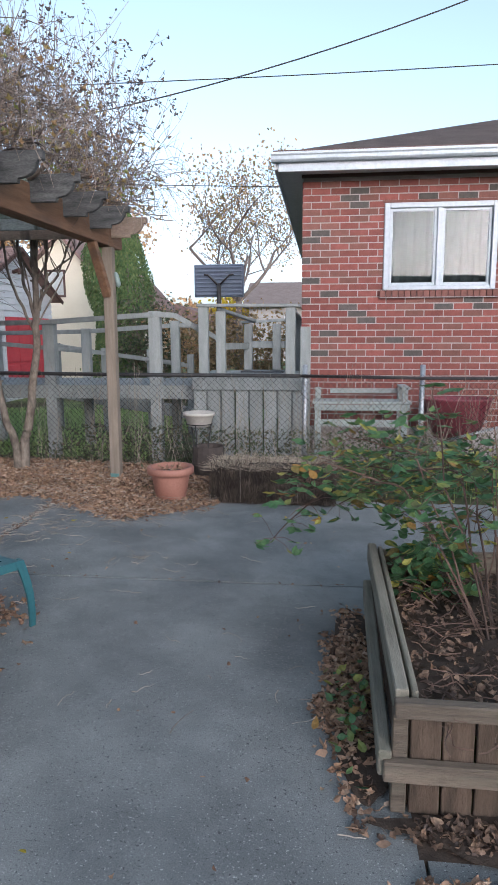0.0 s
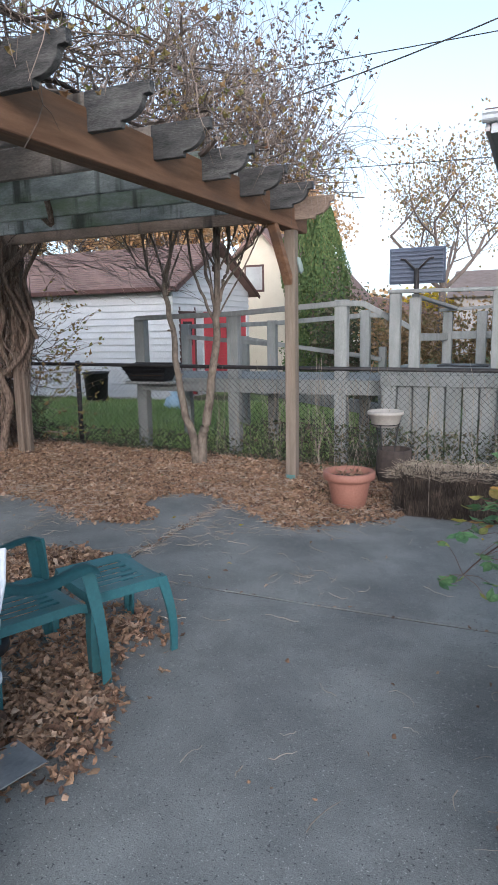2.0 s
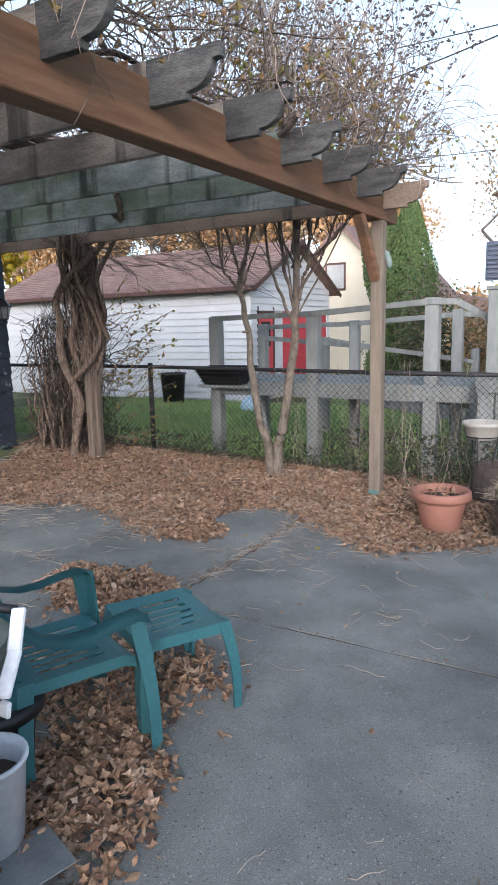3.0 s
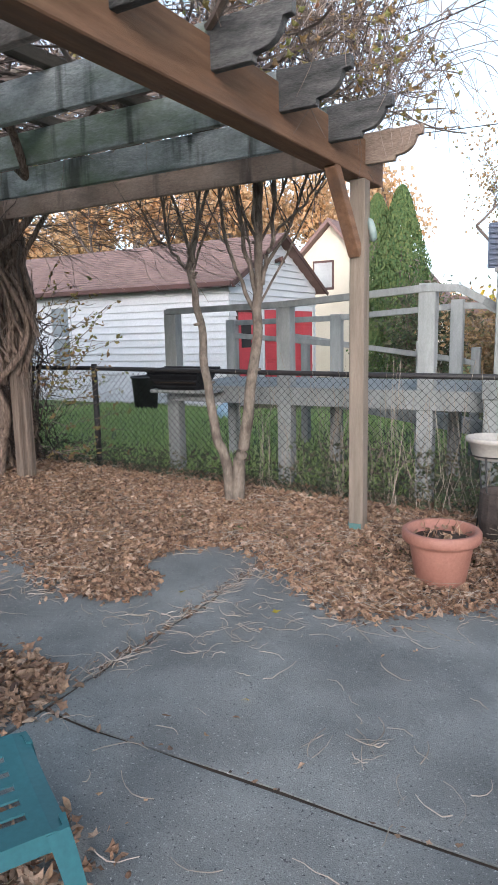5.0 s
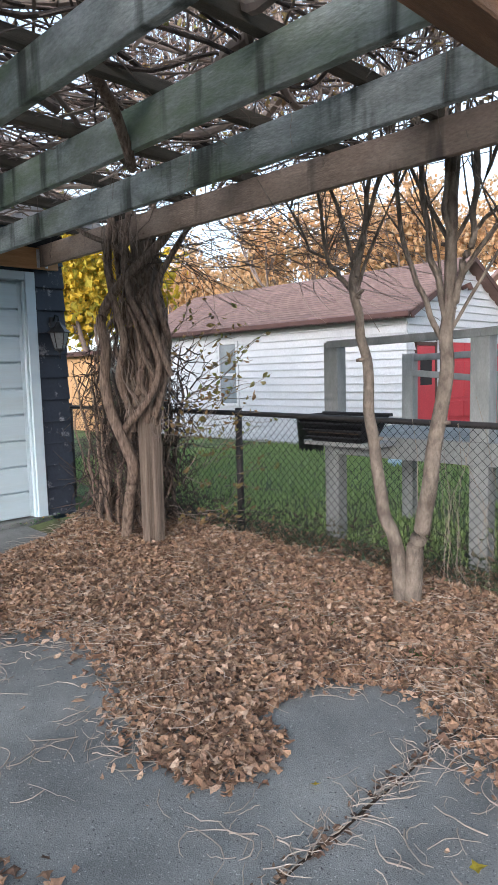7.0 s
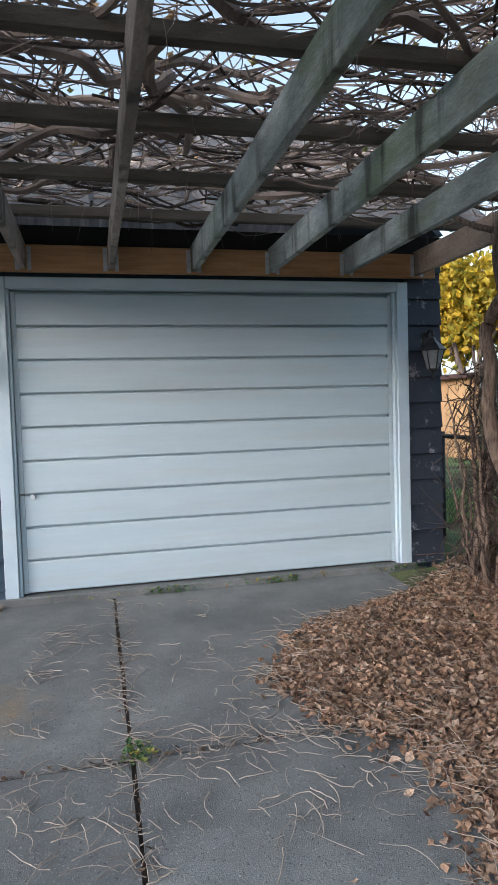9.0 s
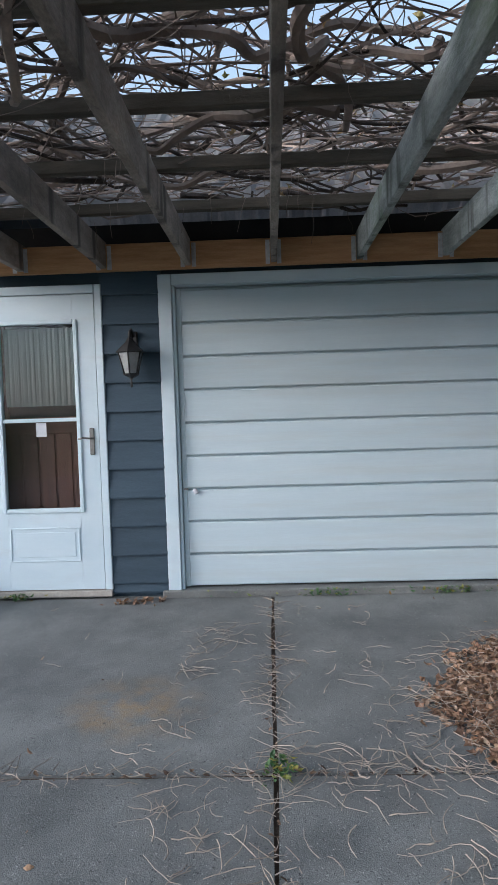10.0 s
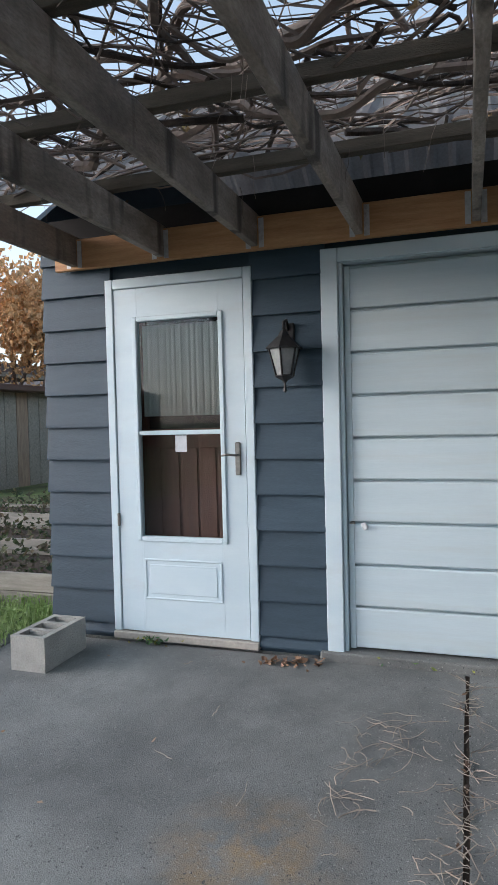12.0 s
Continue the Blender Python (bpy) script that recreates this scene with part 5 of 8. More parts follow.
part("base_tank", block(BM(), -1.85, -1.3, 9.6, 10.4, -0.25, -0.05, 0.03), BLACKPLASTIC, hoop)

# things at the fence: planter tray, bins, bag
tray = thing("planter_trough", "empty black plastic trough hung on the ramp post", "planter", (-4.3, 7.45, 0.8))
tb = BM()
lo = [tb.verts.new(p) for p in ((-4.50, 7.33, 0.80), (-4.06, 7.33, 0.80), (-4.06, 7.55, 0.80), (-4.50, 7.55, 0.80))]
hi = [tb.verts.new(p) for p in ((-4.60, 7.25, 1.0), (-3.97, 7.25, 1.0), (-3.97, 7.6, 1.0), (-4.60, 7.6, 1.0))]
tb.faces.new(lo)
for i in range(4):
    tb.faces.new((lo[i], lo[(i + 1) % 4], hi[(i + 1) % 4], hi[i]))
bmesh.ops.solidify(tb, geom=list(tb.faces), thickness=0.008)
part("trough", tb, BLACKPLASTIC, tray)
for y in (7.245, 7.605):
    boxpart("rim", tray, BLACKPLASTIC, -4.615, -3.955, y - 0.015, y + 0.015, 0.985, 1.01, 0.005)
for i in range(3):
    boxpart("rib", tray, BLACKPLASTIC, -4.58 + 0.02 * i, -3.98 - 0.02 * i, 7.30 - 0.028 * (2 - i), 7.315 - 0.028 * (2 - i), 0.83 + (2 - i) * 0.055, 0.842 + (2 - i) * 0.055, 0.003)
boxpart("soil", tray, SOIL, -4.52, -4.04, 7.3, 7.57, 0.86, 0.9, 0.01)
boxpart("shelf_bracket", tray, GREYWOOD, -4.62, -3.95, 7.36, 7.66, 0.762, 0.798, 0.004)


def round_bin(name, label, category, at, h, r0, r1, material, group=""):
    t = thing(name, label, category, at, group)
    part("body", lathe([(0.0, 0.0), (r0, 0.0), (r1, h), (r1 + 0.02, h), (r1 + 0.02, h - 0.03), (r1 + 0.028, h - 0.03), (r1 + 0.028, h + 0.01), (r1 - 0.012, h + 0.01), (r0 - 0.01, 0.03), (0, 0.03)], 24, at), material, t, smooth=True)
    return t


b2 = round_bin("garbage_can", "black plastic garbage can by the white garage", "garbage can", (-9.7, 13.6, -0.32), 0.75, 0.24, 0.30, BLACKPLASTIC)
for s in (-1, 1):
    tubepart("handle", b2, BLACKPLASTIC, [(-9.7 + s * 0.31, 13.52, 0.3), (-9.7 + s * 0.36, 13.6, 0.3), (-9.7 + s * 0.31, 13.68, 0.3)], 0.012)
bag = thing("blue_bag", "pale blue plastic bag on the lawn", "bag", (-7.0, 12.6, -0.3))
bgm = lathe([(0.0, 0.0), (0.16, 0.01), (0.19, 0.12), (0.15, 0.26), (0.06, 0.33), (0.09, 0.40), (0.0, 0.38)], 14, (-7.0, 12.6, -0.28))
for v in bgm.verts:
    v.co += Vector((noise.noise(v.co * 9), noise.noise(v.co * 9 + Vector((5, 0, 0))), 0)) * 0.05
part("sack", bgm, mat("pale_blue_plastic", (0.40, 0.58, 0.72), (0.52, 0.68, 0.80), 5, 0.4, 0.1, 40, vary=0), bag, smooth=True)

# ---- lamps on the garage wall ----
def lantern(y, scale=1.0):
    z = 1.607
    t = thing("wall_lantern", "small dark metal wall lantern with frosted panes", "wall lamp", (WX, y, z), "lanterns on the garage wall")
    x = WX + 0.125
    boxpart("wall_plate", t, LAMPMETAL, WX + 0.012, WX + 0.035, y - 0.035, y + 0.035, z + 0.17, z + 0.30, 0.008)
    tubepart("arm", t, LAMPMETAL, [(WX + 0.03, y, z + 0.26), (WX + 0.07, y, z + 0.31), (x, y, z + 0.29), (x, y, z + 0.25)], 0.009)
    part("roof_cap", lathe([(0.0, 0.25), (0.018, 0.245), (0.035, 0.215), (0.088, 0.165), (0.106, 0.148), (0.10, 0.142), (0.0, 0.15)], 6, (x, y, z)), LAMPMETAL, t)
    part("glass_body", lathe([(0.0, 0.0), (0.046, 0.0), (0.085, 0.143), (0.0, 0.148)], 6, (x, y, z)), mat("frosted_lamp_glass", (0.26, 0.28, 0.29), (0.40, 0.42, 0.42), 6, 0.25, 0, 40, vary=0), t, "frosted glass panes")
    for k in range(6):
        a = math.pi * 2 * k / 6
        tubepart("lantern_rib", t, LAMPMETAL, [(x + 0.049 * math.cos(a), y + 0.049 * math.sin(a), z - 0.005), (x + 0.088 * math.cos(a), y + 0.088 * math.sin(a), z + 0.15)], 0.0055, 0.0055, 4)
    part("foot", lathe([(0.0, -0.10), (0.010, -0.09), (0.006, -0.045), (0.016, -0.03), (0.058, -0.008), (0.052, 0.0), (0.0, 0.004)], 6, (x, y, z)), LAMPMETAL, t)


lantern(3.02)
lantern(6.5)
# solar lamp on the pergola post
sl_ = thing("solar_post_lamp", "pale round lamp fixed to the post", "lamp", (PX, PY, 1.95))
part("lamp_body", lathe([(0.0, 0.0), (0.05, 0.0), (0.06, 0.03), (0.045, 0.07), (0.0, 0.08)], 14, (0, 0, 0)), mat("pale_green_lamp", (0.24, 0.32, 0.30), (0.34, 0.42, 0.40), 6, 0.4, 0, 40, vary=0), sl_, smooth=True)
sl_.children[0].matrix_parent_inverse = Matrix.Identity(4)
sl_.children[0].matrix_basis = pose(0.045, 0.035, 0.0, 0, 75, 30) @ Matrix.Diagonal((1.35, 0.8, 0.6, 1))

# ---- cinder block by the storm door ----
cb_ = thing("cinder_block", "pale grey hollow concrete block lying by the wall", "concrete block", (-6.62, 1.58, 0))
bm = BM()
bx0, bx1, by0, by1, bz0, bz1 = -6.745, -6.335, 1.52, 1.745, -0.012, 0.185
holes = [(bx0 + 0.035 + i * 0.128, bx0 + 0.035 + i * 0.128 + 0.095) for i in range(3)]
xs_ = [bx0] + [q for h in holes for q in h] + [bx1]
ys_ = [by0, by0 + 0.035, by1 - 0.035, by1]
vv = {}


def bv(i, j, k):
    if (i, j, k) not in vv:
        vv[i, j, k] = bm.verts.new((xs_[i], ys_[j], (bz0, bz1)[k]))
    return vv[i, j, k]


solid = {(i, j) for i in range(7) for j in range(3) if not (j == 1 and i % 2 == 1)}
for i, j in solid:
    for k in (0, 1):
        bm.faces.new([bv(i, j, k), bv(i + 1, j, k), bv(i + 1, j + 1, k), bv(i, j + 1, k)])
    for di, dj, e0, e1 in ((-1, 0, (0, 0), (0, 1)), (1, 0, (1, 0), (1, 1)), (0, -1, (0, 0), (1, 0)), (0, 1, (0, 1), (1, 1))):
        if (i + di, j + dj) not in solid:
            bm.faces.new([bv(i + e0[0], j + e0[1], 0), bv(i + e1[0], j + e1[1], 0), bv(i + e1[0], j + e1[1], 1), bv(i + e0[0], j + e0[1], 1)])
part("block_body", bm, BLOCK, cb_)
cb_.location = (0, 0, 0)
cb_.children[0].matrix_parent_inverse = Matrix.Identity(4)
cb_.location = (0.0, 0.0, 0.0)

# ---- terracotta pot, hay bale, cream planter ----
pot = thing("flower_pot", "large terracotta coloured plastic pot with dry soil", "flower pot", (-1.40, 5.95, gz(-1.4)))
pp = (-1.40, 5.84, gz(-1.4) + 0.012)
PS = 0.83
part("pot_body", lathe([(a * PS, b * PS) for a, b in [(0.0, 0.0), (0.145, 0.0), (0.165, 0.02), (0.21, 0.27), (0.212, 0.30), (0.25, 0.305), (0.262, 0.318), (0.262, 0.372), (0.25, 0.385), (0.222, 0.382), (0.205, 0.30), (0.16, 0.12), (0, 0.12)]], 36, pp), TERRACOTTA, pot, smooth=True)
part("pot_soil", lathe([(a * PS, b * PS) for a, b in [(0.0, 0.345), (0.1, 0.33), (0.208, 0.31), (0.2, 0.25), (0, 0.25)]], 20, pp), SOIL, pot, smooth=True)
part("saucer", lathe([(a * PS, b * PS) for a, b in [(0.0, -0.012), (0.19, -0.012), (0.205, 0.02), (0.196, 0.02), (0.185, -0.002), (0, -0.002)]], 30, pp), BLACKPLASTIC, pot, smooth=True)

pf, pfr = Soup(), random.Random(63)
for i in range(46):
    a, d_ = pfr.uniform(0, 6.28), 0.17 * math.sqrt(pfr.random())
    pf.dry_leaf((pp[0] + d_ * math.cos(a), pp[1] + d_ * math.sin(a), pp[2] + 0.285 + pfr.uniform(0, 0.02)), pfr.uniform(0.03, 0.06), anyrot(pfr, 0.8), pfr.uniform(-2, 2), pfr.uniform(-0.8, 0.8), pfr)
for i in range(9):
    a = pfr.uniform(0, 6.28)
    p_ = Vector((pp[0] + 0.1 * math.cos(a), pp[1] + 0.1 * math.sin(a), pp[2] + 0.28))
    pf.tube(bent(pfr, p_, p_ + Vector((pfr.uniform(-0.06, 0.06), pfr.uniform(-0.06, 0.06), pfr.uniform(0.03, 0.10))), 3, 0.01), 0.003, 0.0015, 4)
pf.made("dead_growth", LITTER, pot, "withered leaves and stubs")["kind"] = "stuff"

bale = thing("hay_bale", "weathered rectangular hay bale on the patio edge", "hay bale", (-0.48, 6.05, gz(-0.5)))
bx0, bx1, by0, by1, bz0, bz1 = -1.03, 0.11, 5.86, 6.36, gz(-0.5), gz(-0.5) + 0.345
bm = block(BM(), bx0, bx1, by0, by1, bz0, bz1)
bmesh.ops.subdivide_edges(bm, edges=list(bm.edges), cuts=12, use_grid_fill=True)
for v in bm.verts:
    c_ = Vector(((bx0 + bx1) / 2, (by0 + by1) / 2, (bz0 + bz1) / 2))
    k = Vector(((v.co.x - c_.x) / 0.57, (v.co.y - c_.y) / 0.25, (v.co.z - c_.z) / 0.17))
    d = max(0.0, abs(k.x) ** 6 + abs(k.y) ** 6 + abs(k.z) ** 6 - 1)
    v.co = c_ + (v.co - c_) * (1 - 0.04 * d) + Vector((noise.noise(v.co * 7), noise.noise(v.co * 7 + Vector((9, 0, 0))), noise.noise(v.co * 7 + Vector((0, 9, 0))))) * 0.03
    v.co.z = max(v.co.z, bz0)
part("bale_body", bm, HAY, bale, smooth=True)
hs, ht, hr = Soup(), Soup(), random.Random(21)
for i in range(7500):
    side = hr.random()
    if side < 0.5:
        p = Vector((hr.uniform(bx0, bx1), by0 + hr.uniform(-0.01, 0.03), hr.uniform(bz0 + 0.02, bz1)))
        d = Vector((hr.uniform(-0.35, 0.35), hr.uniform(-0.3, 0.02), -1 if hr.random() < 0.8 else 0.6))
    elif side < 0.9:
        p = Vector((hr.uniform(bx0, bx1), hr.uniform(by0, by1), bz1 - 0.01 + hr.uniform(-0.02, 0.015)))
        d = Vector((hr.uniform(-1, 1), hr.uniform(-1, 1), hr.uniform(-0.1, 0.25)))
    else:
        p = Vector((hr.choice((bx0 + 0.01, bx1 - 0.01)), hr.uniform(by0, by1), hr.uniform(bz0, bz1)))
        d = Vector((hr.uniform(-0.3, 0.3), hr.uniform(-0.5, 0.5), hr.uniform(-1, 0.5)))
    d.normalize()
    ln = hr.uniform(0.05, 0.16)
    q = p + d * ln
    q.z = max(q.z, bz0 + 0.005)
    m_ = (p + q) / 2 + Vector((hr.uniform(-0.01, 0.01), hr.uniform(-0.015, 0.005), hr.uniform(-0.01, 0.01)))
    # top straws get the lit colour, front and end straws the shaded one
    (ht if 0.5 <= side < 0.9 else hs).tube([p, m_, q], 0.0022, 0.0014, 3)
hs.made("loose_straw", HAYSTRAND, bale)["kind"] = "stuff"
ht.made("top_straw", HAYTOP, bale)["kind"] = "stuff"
for x in (-0.75, -0.22):
    tubepart("twine", bale, STRAW, [(x, by0 - 0.012, bz0 + 0.02), (x, by0 - 0.015, bz1), (x, (by0 + by1) / 2, bz1 + 0.012), (x, by1, bz1)], 0.003)

cp = thing("cream_planter", "small cream planter in a wire stand at the fence", "planter", (-1.27, 6.75, 0))
part("planter_bowl", lathe([(0.0, 0.47), (0.11, 0.47), (0.125, 0.49), (0.15, 0.58), (0.168, 0.585), (0.17, 0.615), (0.158, 0.618), (0.13, 0.52), (0, 0.52)], 24, (-1.29, 6.72, 0)), CREAMPLASTIC, cp, smooth=True)
for k in range(3):
    a = k * 2.094 + 0.4
    tubepart("stand_leg", cp, BLACKMETAL, [(-1.29 + 0.13 * math.cos(a), 6.72 + 0.13 * math.sin(a), -0.12), (-1.29 + 0.09 * math.cos(a), 6.72 + 0.09 * math.sin(a), 0.25), (-1.29 + 0.13 * math.cos(a), 6.72 + 0.13 * math.sin(a), 0.5)], 0.006)
s = Soup()
s.tube([(-1.29 + 0.135 * math.cos(a * 0.3), 6.72 + 0.135 * math.sin(a * 0.3), 0.495) for a in range(22)], 0.005, 0.005, 5)
s.made("stand_ring", BLACKMETAL, cp)
dk = thing("dark_wicker_basket", "dark woven basket standing on soil under the planter", "basket", (-1.25, 6.7, 0))
part("basket_body", lathe([(0.0, -0.1), (0.13, -0.1), (0.17, 0.1), (0.16, 0.28), (0.14, 0.28), (0.14, 0.1), (0, 0.0)], 18, (-1.18, 6.62, 0)), mat("dark_wicker", (0.05, 0.04, 0.035), (0.09, 0.07, 0.06), 20, 0.9, 0.8, 60, vary=0), dk)

# ---- green plastic armchair and stool ----
def bent_sheet(bm, grid, thick):
    rows_ = [[bm.verts.new(p) for p in row] for row in grid]
    for a, b in zip(rows_, rows_[1:]):
        for i in range(len(a) - 1):
            bm.faces.new((a[i], a[i + 1], b[i + 1], b[i]))


def leg_bm(p_top, p_bot, w0, w1, out):
    """A tapering angled plastic leg with an L-shaped section."""
    bm = BM()
    p_top, p_bot, out = Vector(p_top), Vector(p_bot), Vector(out).normalized()
    side = out.cross(Vector((0, 0, 1))).normalized()
    n = 6
    rings = []
    for i in range(n + 1):
        t = i / n
        p = p_top.lerp(p_bot, t) + out * (0.02 * math.sin(math.pi * t))
        w = w0 + (w1 - w0) * t
        th = 0.011
        prof = [(-w / 2, 0.0), (0.0, w * 0.42), (w / 2, 0.0), (w / 2 - th, -th), (0.0, w * 0.42 - th * 1.6), (-w / 2 + th, -th)]
        rings.append([bm.verts.new(p + side * a + out * b) for a, b in prof])
    for a, b in zip(rings, rings[1:]):
        for i in range(6):
            bm.faces.new((a[i], a[(i + 1) % 6], b[(i + 1) % 6], b[i]))
    bm.faces.new(rings[0])
    bm.faces.new(rings[-1])
    return bm


def slatted_seat(parent, w, d, z, front_drop, slots=6, m=None):
    """A moulded seat with slots running from front to back, rounded rim turned down."""
    bm = BM()
    nx, ny = slots * 3 + 6, 10
    def sag(u, v):
        return z - 0.012 * (1 - (2 * u - 1) ** 2) - front_drop * max(0, (0.15 - v) / 0.15) ** 2
    grid = [[bm.verts.new(((u - 0.5) * w, (v - 0.5) * d, sag(u, v))) for u in [i / nx for i in range(nx + 1)]] for v in [j / ny for j in range(ny + 1)]]
    for j in range(ny):
        for i in range(nx):
            if 2 <= j <= 7 and 3 <= i < nx - 3 and (i - 3) % 3 == 1:
                continue
            bm.faces.new((grid[j][i], grid[j][i + 1], grid[j + 1][i + 1], grid[j + 1][i]))
    # narrow the slots
    for j in range(2, 9):
        for i in range(4, nx - 3):
            if (i - 3) % 3 in (1, 2):
                grid[j][i].co.x += (-0.16 if (i - 3) % 3 == 1 else 0.16) * w / nx
    rim = [e for e in bm.edges if e.is_boundary and all(abs(abs(v.co.x) - w / 2) < 1e-4 or abs(abs(v.co.y) - d / 2) < 1e-4 for v in e.verts)]
    ex = bmesh.ops.extrude_edge_only(bm, edges=rim)
    for g in ex["geom"]:
        if isinstance(g, bmesh.types.BMVert):
            g.co.z -= 0.045
            g.co.x *= 1.015
            g.co.y *= 1.015
    bmesh.ops.solidify(bm, geom=list(bm.faces), thickness=0.006)
    if m is not None:
        bmesh.ops.transform(bm, matrix=m, verts=bm.verts)
    return part("seat", bm, GREENPLASTIC, parent)


def armchair(at, rz):
    t = thing("armchair", "green moulded plastic armchair with slotted seat", "chair", at)
    m = pose(*at, 0, 0, rz) @ Matrix.Scale(0.9, 4)
    slatted_seat(t, 0.48, 0.46, 0.41, 0.02, 6, m)
    W, Dp = 0.27, 0.22
    for sx in (-1, 1):
        bm = leg_bm((sx * W, -Dp, 0.60), (sx * (W + 0.03), -Dp - 0.06, 0.0), 0.10, 0.066, (sx, -0.6, 0))
        bmesh.ops.transform(bm, matrix=m, verts=bm.verts)
        part("front_leg", bm, GREENPLASTIC, t)
        bm = leg_bm((sx * (W - 0.05), Dp, 0.42), (sx * (W - 0.04), Dp + 0.01, 0.0), 0.10, 0.066, (sx, 0.7, 0))
        bmesh.ops.transform(bm, matrix=m, verts=bm.verts)
        part("back_leg", bm, GREENPLASTIC, t)
        # broad rim: from the middle of the back, swooping down and forward as the arm, then bent into the front leg
        bm = BM()
        path = [((0.0, Dp + 0.115, 0.83), 90), ((sx * 0.10, Dp + 0.105, 0.815), 80), ((sx * 0.19, Dp + 0.075, 0.765), 60), ((sx * 0.25, Dp + 0.03, 0.69), 35), ((sx * 0.285, Dp - 0.06, 0.615), 10), ((sx * 0.295, Dp - 0.15, 0.585), 0),
                ((sx * 0.298, -0.02, 0.583), 0), ((sx * 0.295, -Dp + 0.08, 0.605), 0), ((sx * 0.29, -Dp + 0.01, 0.612), 0), ((sx * 0.285, -Dp - 0.04, 0.59), 0), ((sx * 0.283, -Dp - 0.06, 0.54), 0)]
        ra = []
        for p, turn in path:
            o = Vector((sx * math.cos(radians(turn)), math.sin(radians(turn)), 0))
            p = Vector(p)
            ra.append([bm.verts.new(p - o * 0.042 - Vector((0, 0, 0.012))), bm.verts.new(p - o * 0.02), bm.verts.new(p + o * 0.02), bm.verts.new(p + o * 0.040 - Vector((0, 0, 0.012))), bm.verts.new(p + o * 0.046 - Vector((0, 0, 0.032)))])
        for a, b in zip(ra, ra[1:]):
            for i in range(4):
                bm.faces.new((a[i], a[i + 1], b[i + 1], b[i]))
        bmesh.ops.solidify(bm, geom=list(bm.faces), thickness=0.006)
        bmesh.ops.transform(bm, matrix=m, verts=bm.verts)
        part("armrest", bm, GREENPLASTIC, t, smooth=True)
    for i in range(7):
        x = -0.18 + i * 0.06
        zt = 0.70 + 0.12 * math.sqrt(max(0, 1 - (x / 0.27) ** 2))
        bm = beam_bm((x * 0.9, Dp - 0.01, 0.40), (x, Dp + 0.085, zt), 0.042, 0.008, 0.003)
        bmesh.ops.transform(bm, matrix=m, verts=bm.verts)
        part("back_slat", bm, GREENPLASTIC, t)
    return t


def stool(at, rz):
    t = thing("footstool", "low green plastic stool with slotted top", "stool", at)
    m = pose(*at, 0, 0, rz)
    slatted_seat(t, 0.42, 0.38, 0.37, 0.01, 5, m)
    for sx in (-1, 1):
        for sy in (-1, 1):
            bm = leg_bm((sx * 0.185, sy * 0.165, 0.365), (sx * 0.225, sy * 0.20, 0.0), 0.08, 0.05, (sx, sy, 0))
            bmesh.ops.transform(bm, matrix=m, verts=bm.verts)
            part("leg", bm, GREENPLASTIC, t)


armchair((-2.0, 2.656, gz(-2.0)), 156)
stool((-1.83, 3.085, gz(-1.83)), 151)

# ---- wheeled bin with latch straps, white bucket, glass sheet ----
wb = thing("wheelie_bin", "grey-green wheeled garbage bin with latched lid", "garbage bin", (-1.62, 1.72, gz(-1.6)))
m = pose(-1.60, 1.70, gz(-1.6), 0, 0, 32) @ Matrix.Diagonal((1, 1, 0.86, 1))


def tap(x0, x1, y0, y1, z0, z1, k, bevel, material, name, parent, label=""):
    bm = block(BM(), x0, x1, y0, y1, z0, z1, bevel)
    for v in bm.verts:
        if v.co.z < (z0 + z1) / 2:
            v.co.x *= k
            v.co.y *= k
    bmesh.ops.transform(bm, matrix=m, verts=bm.verts)
    return part(name, bm, material, parent, label)


tap(-0.25, 0.25, -0.27, 0.27, 0.04, 0.86, 0.84, 0.045, BINPLASTIC, "body", wb)
tap(-0.275, 0.275, -0.295, 0.295, 0.84, 0.90, 1.0, 0.015, BINPLASTIC, "rim", wb)
lid = tap(-0.28, 0.28, -0.30, 0.30, 0.902, 0.965, 1.0, 0.028, BINPLASTIC, "lid", wb)
tap(-0.22, 0.22, -0.24, 0.24, 0.966, 0.985, 1.06, 0.009, BINPLASTIC, "lid_crown", lid)
for s in (-1, 1):
    bm = lathe([(0.02, -0.03), (0.10, -0.03), (0.11, 0), (0.10, 0.03), (0.02, 0.03)], 18)
    bmesh.ops.transform(bm, matrix=m @ pose(s * 0.2, -0.24, 0.11, 0, 90, 0), verts=bm.verts)
    part("wheel", bm, BLACKPLASTIC, wb)
tubepart("strap", wb, BLACKPLASTIC, [m @ Vector(p) for p in ((0.05, 0.31, 0.965), (0.16, 0.32, 0.985), (0.28, 0.30, 0.975))], 0.012, 0.012, 6, "dark handle bar")
bm = beam_bm(m @ Vector((0.29, 0.29, 0.985)), m @ Vector((0.30, 0.20, 0.90)), 0.035, 0.014, 0.004)
part("latch", bm, WHITEPLASTIC, wb, "white plastic latch strap")
bm = beam_bm(m @ Vector((0.302, 0.205, 0.905)), m @ Vector((0.302, 0.10, 0.83)), 0.035, 0.014, 0.004)
part("latch", bm, WHITEPLASTIC, wb, "white plastic latch strap")
bm = beam_bm(m @ Vector((0.302, 0.12, 0.81)), m @ Vector((0.298, 0.115, 0.765)), 0.03, 0.014, 0.004)
part("latch", bm, WHITEPLASTIC, wb, "white plastic latch strap")

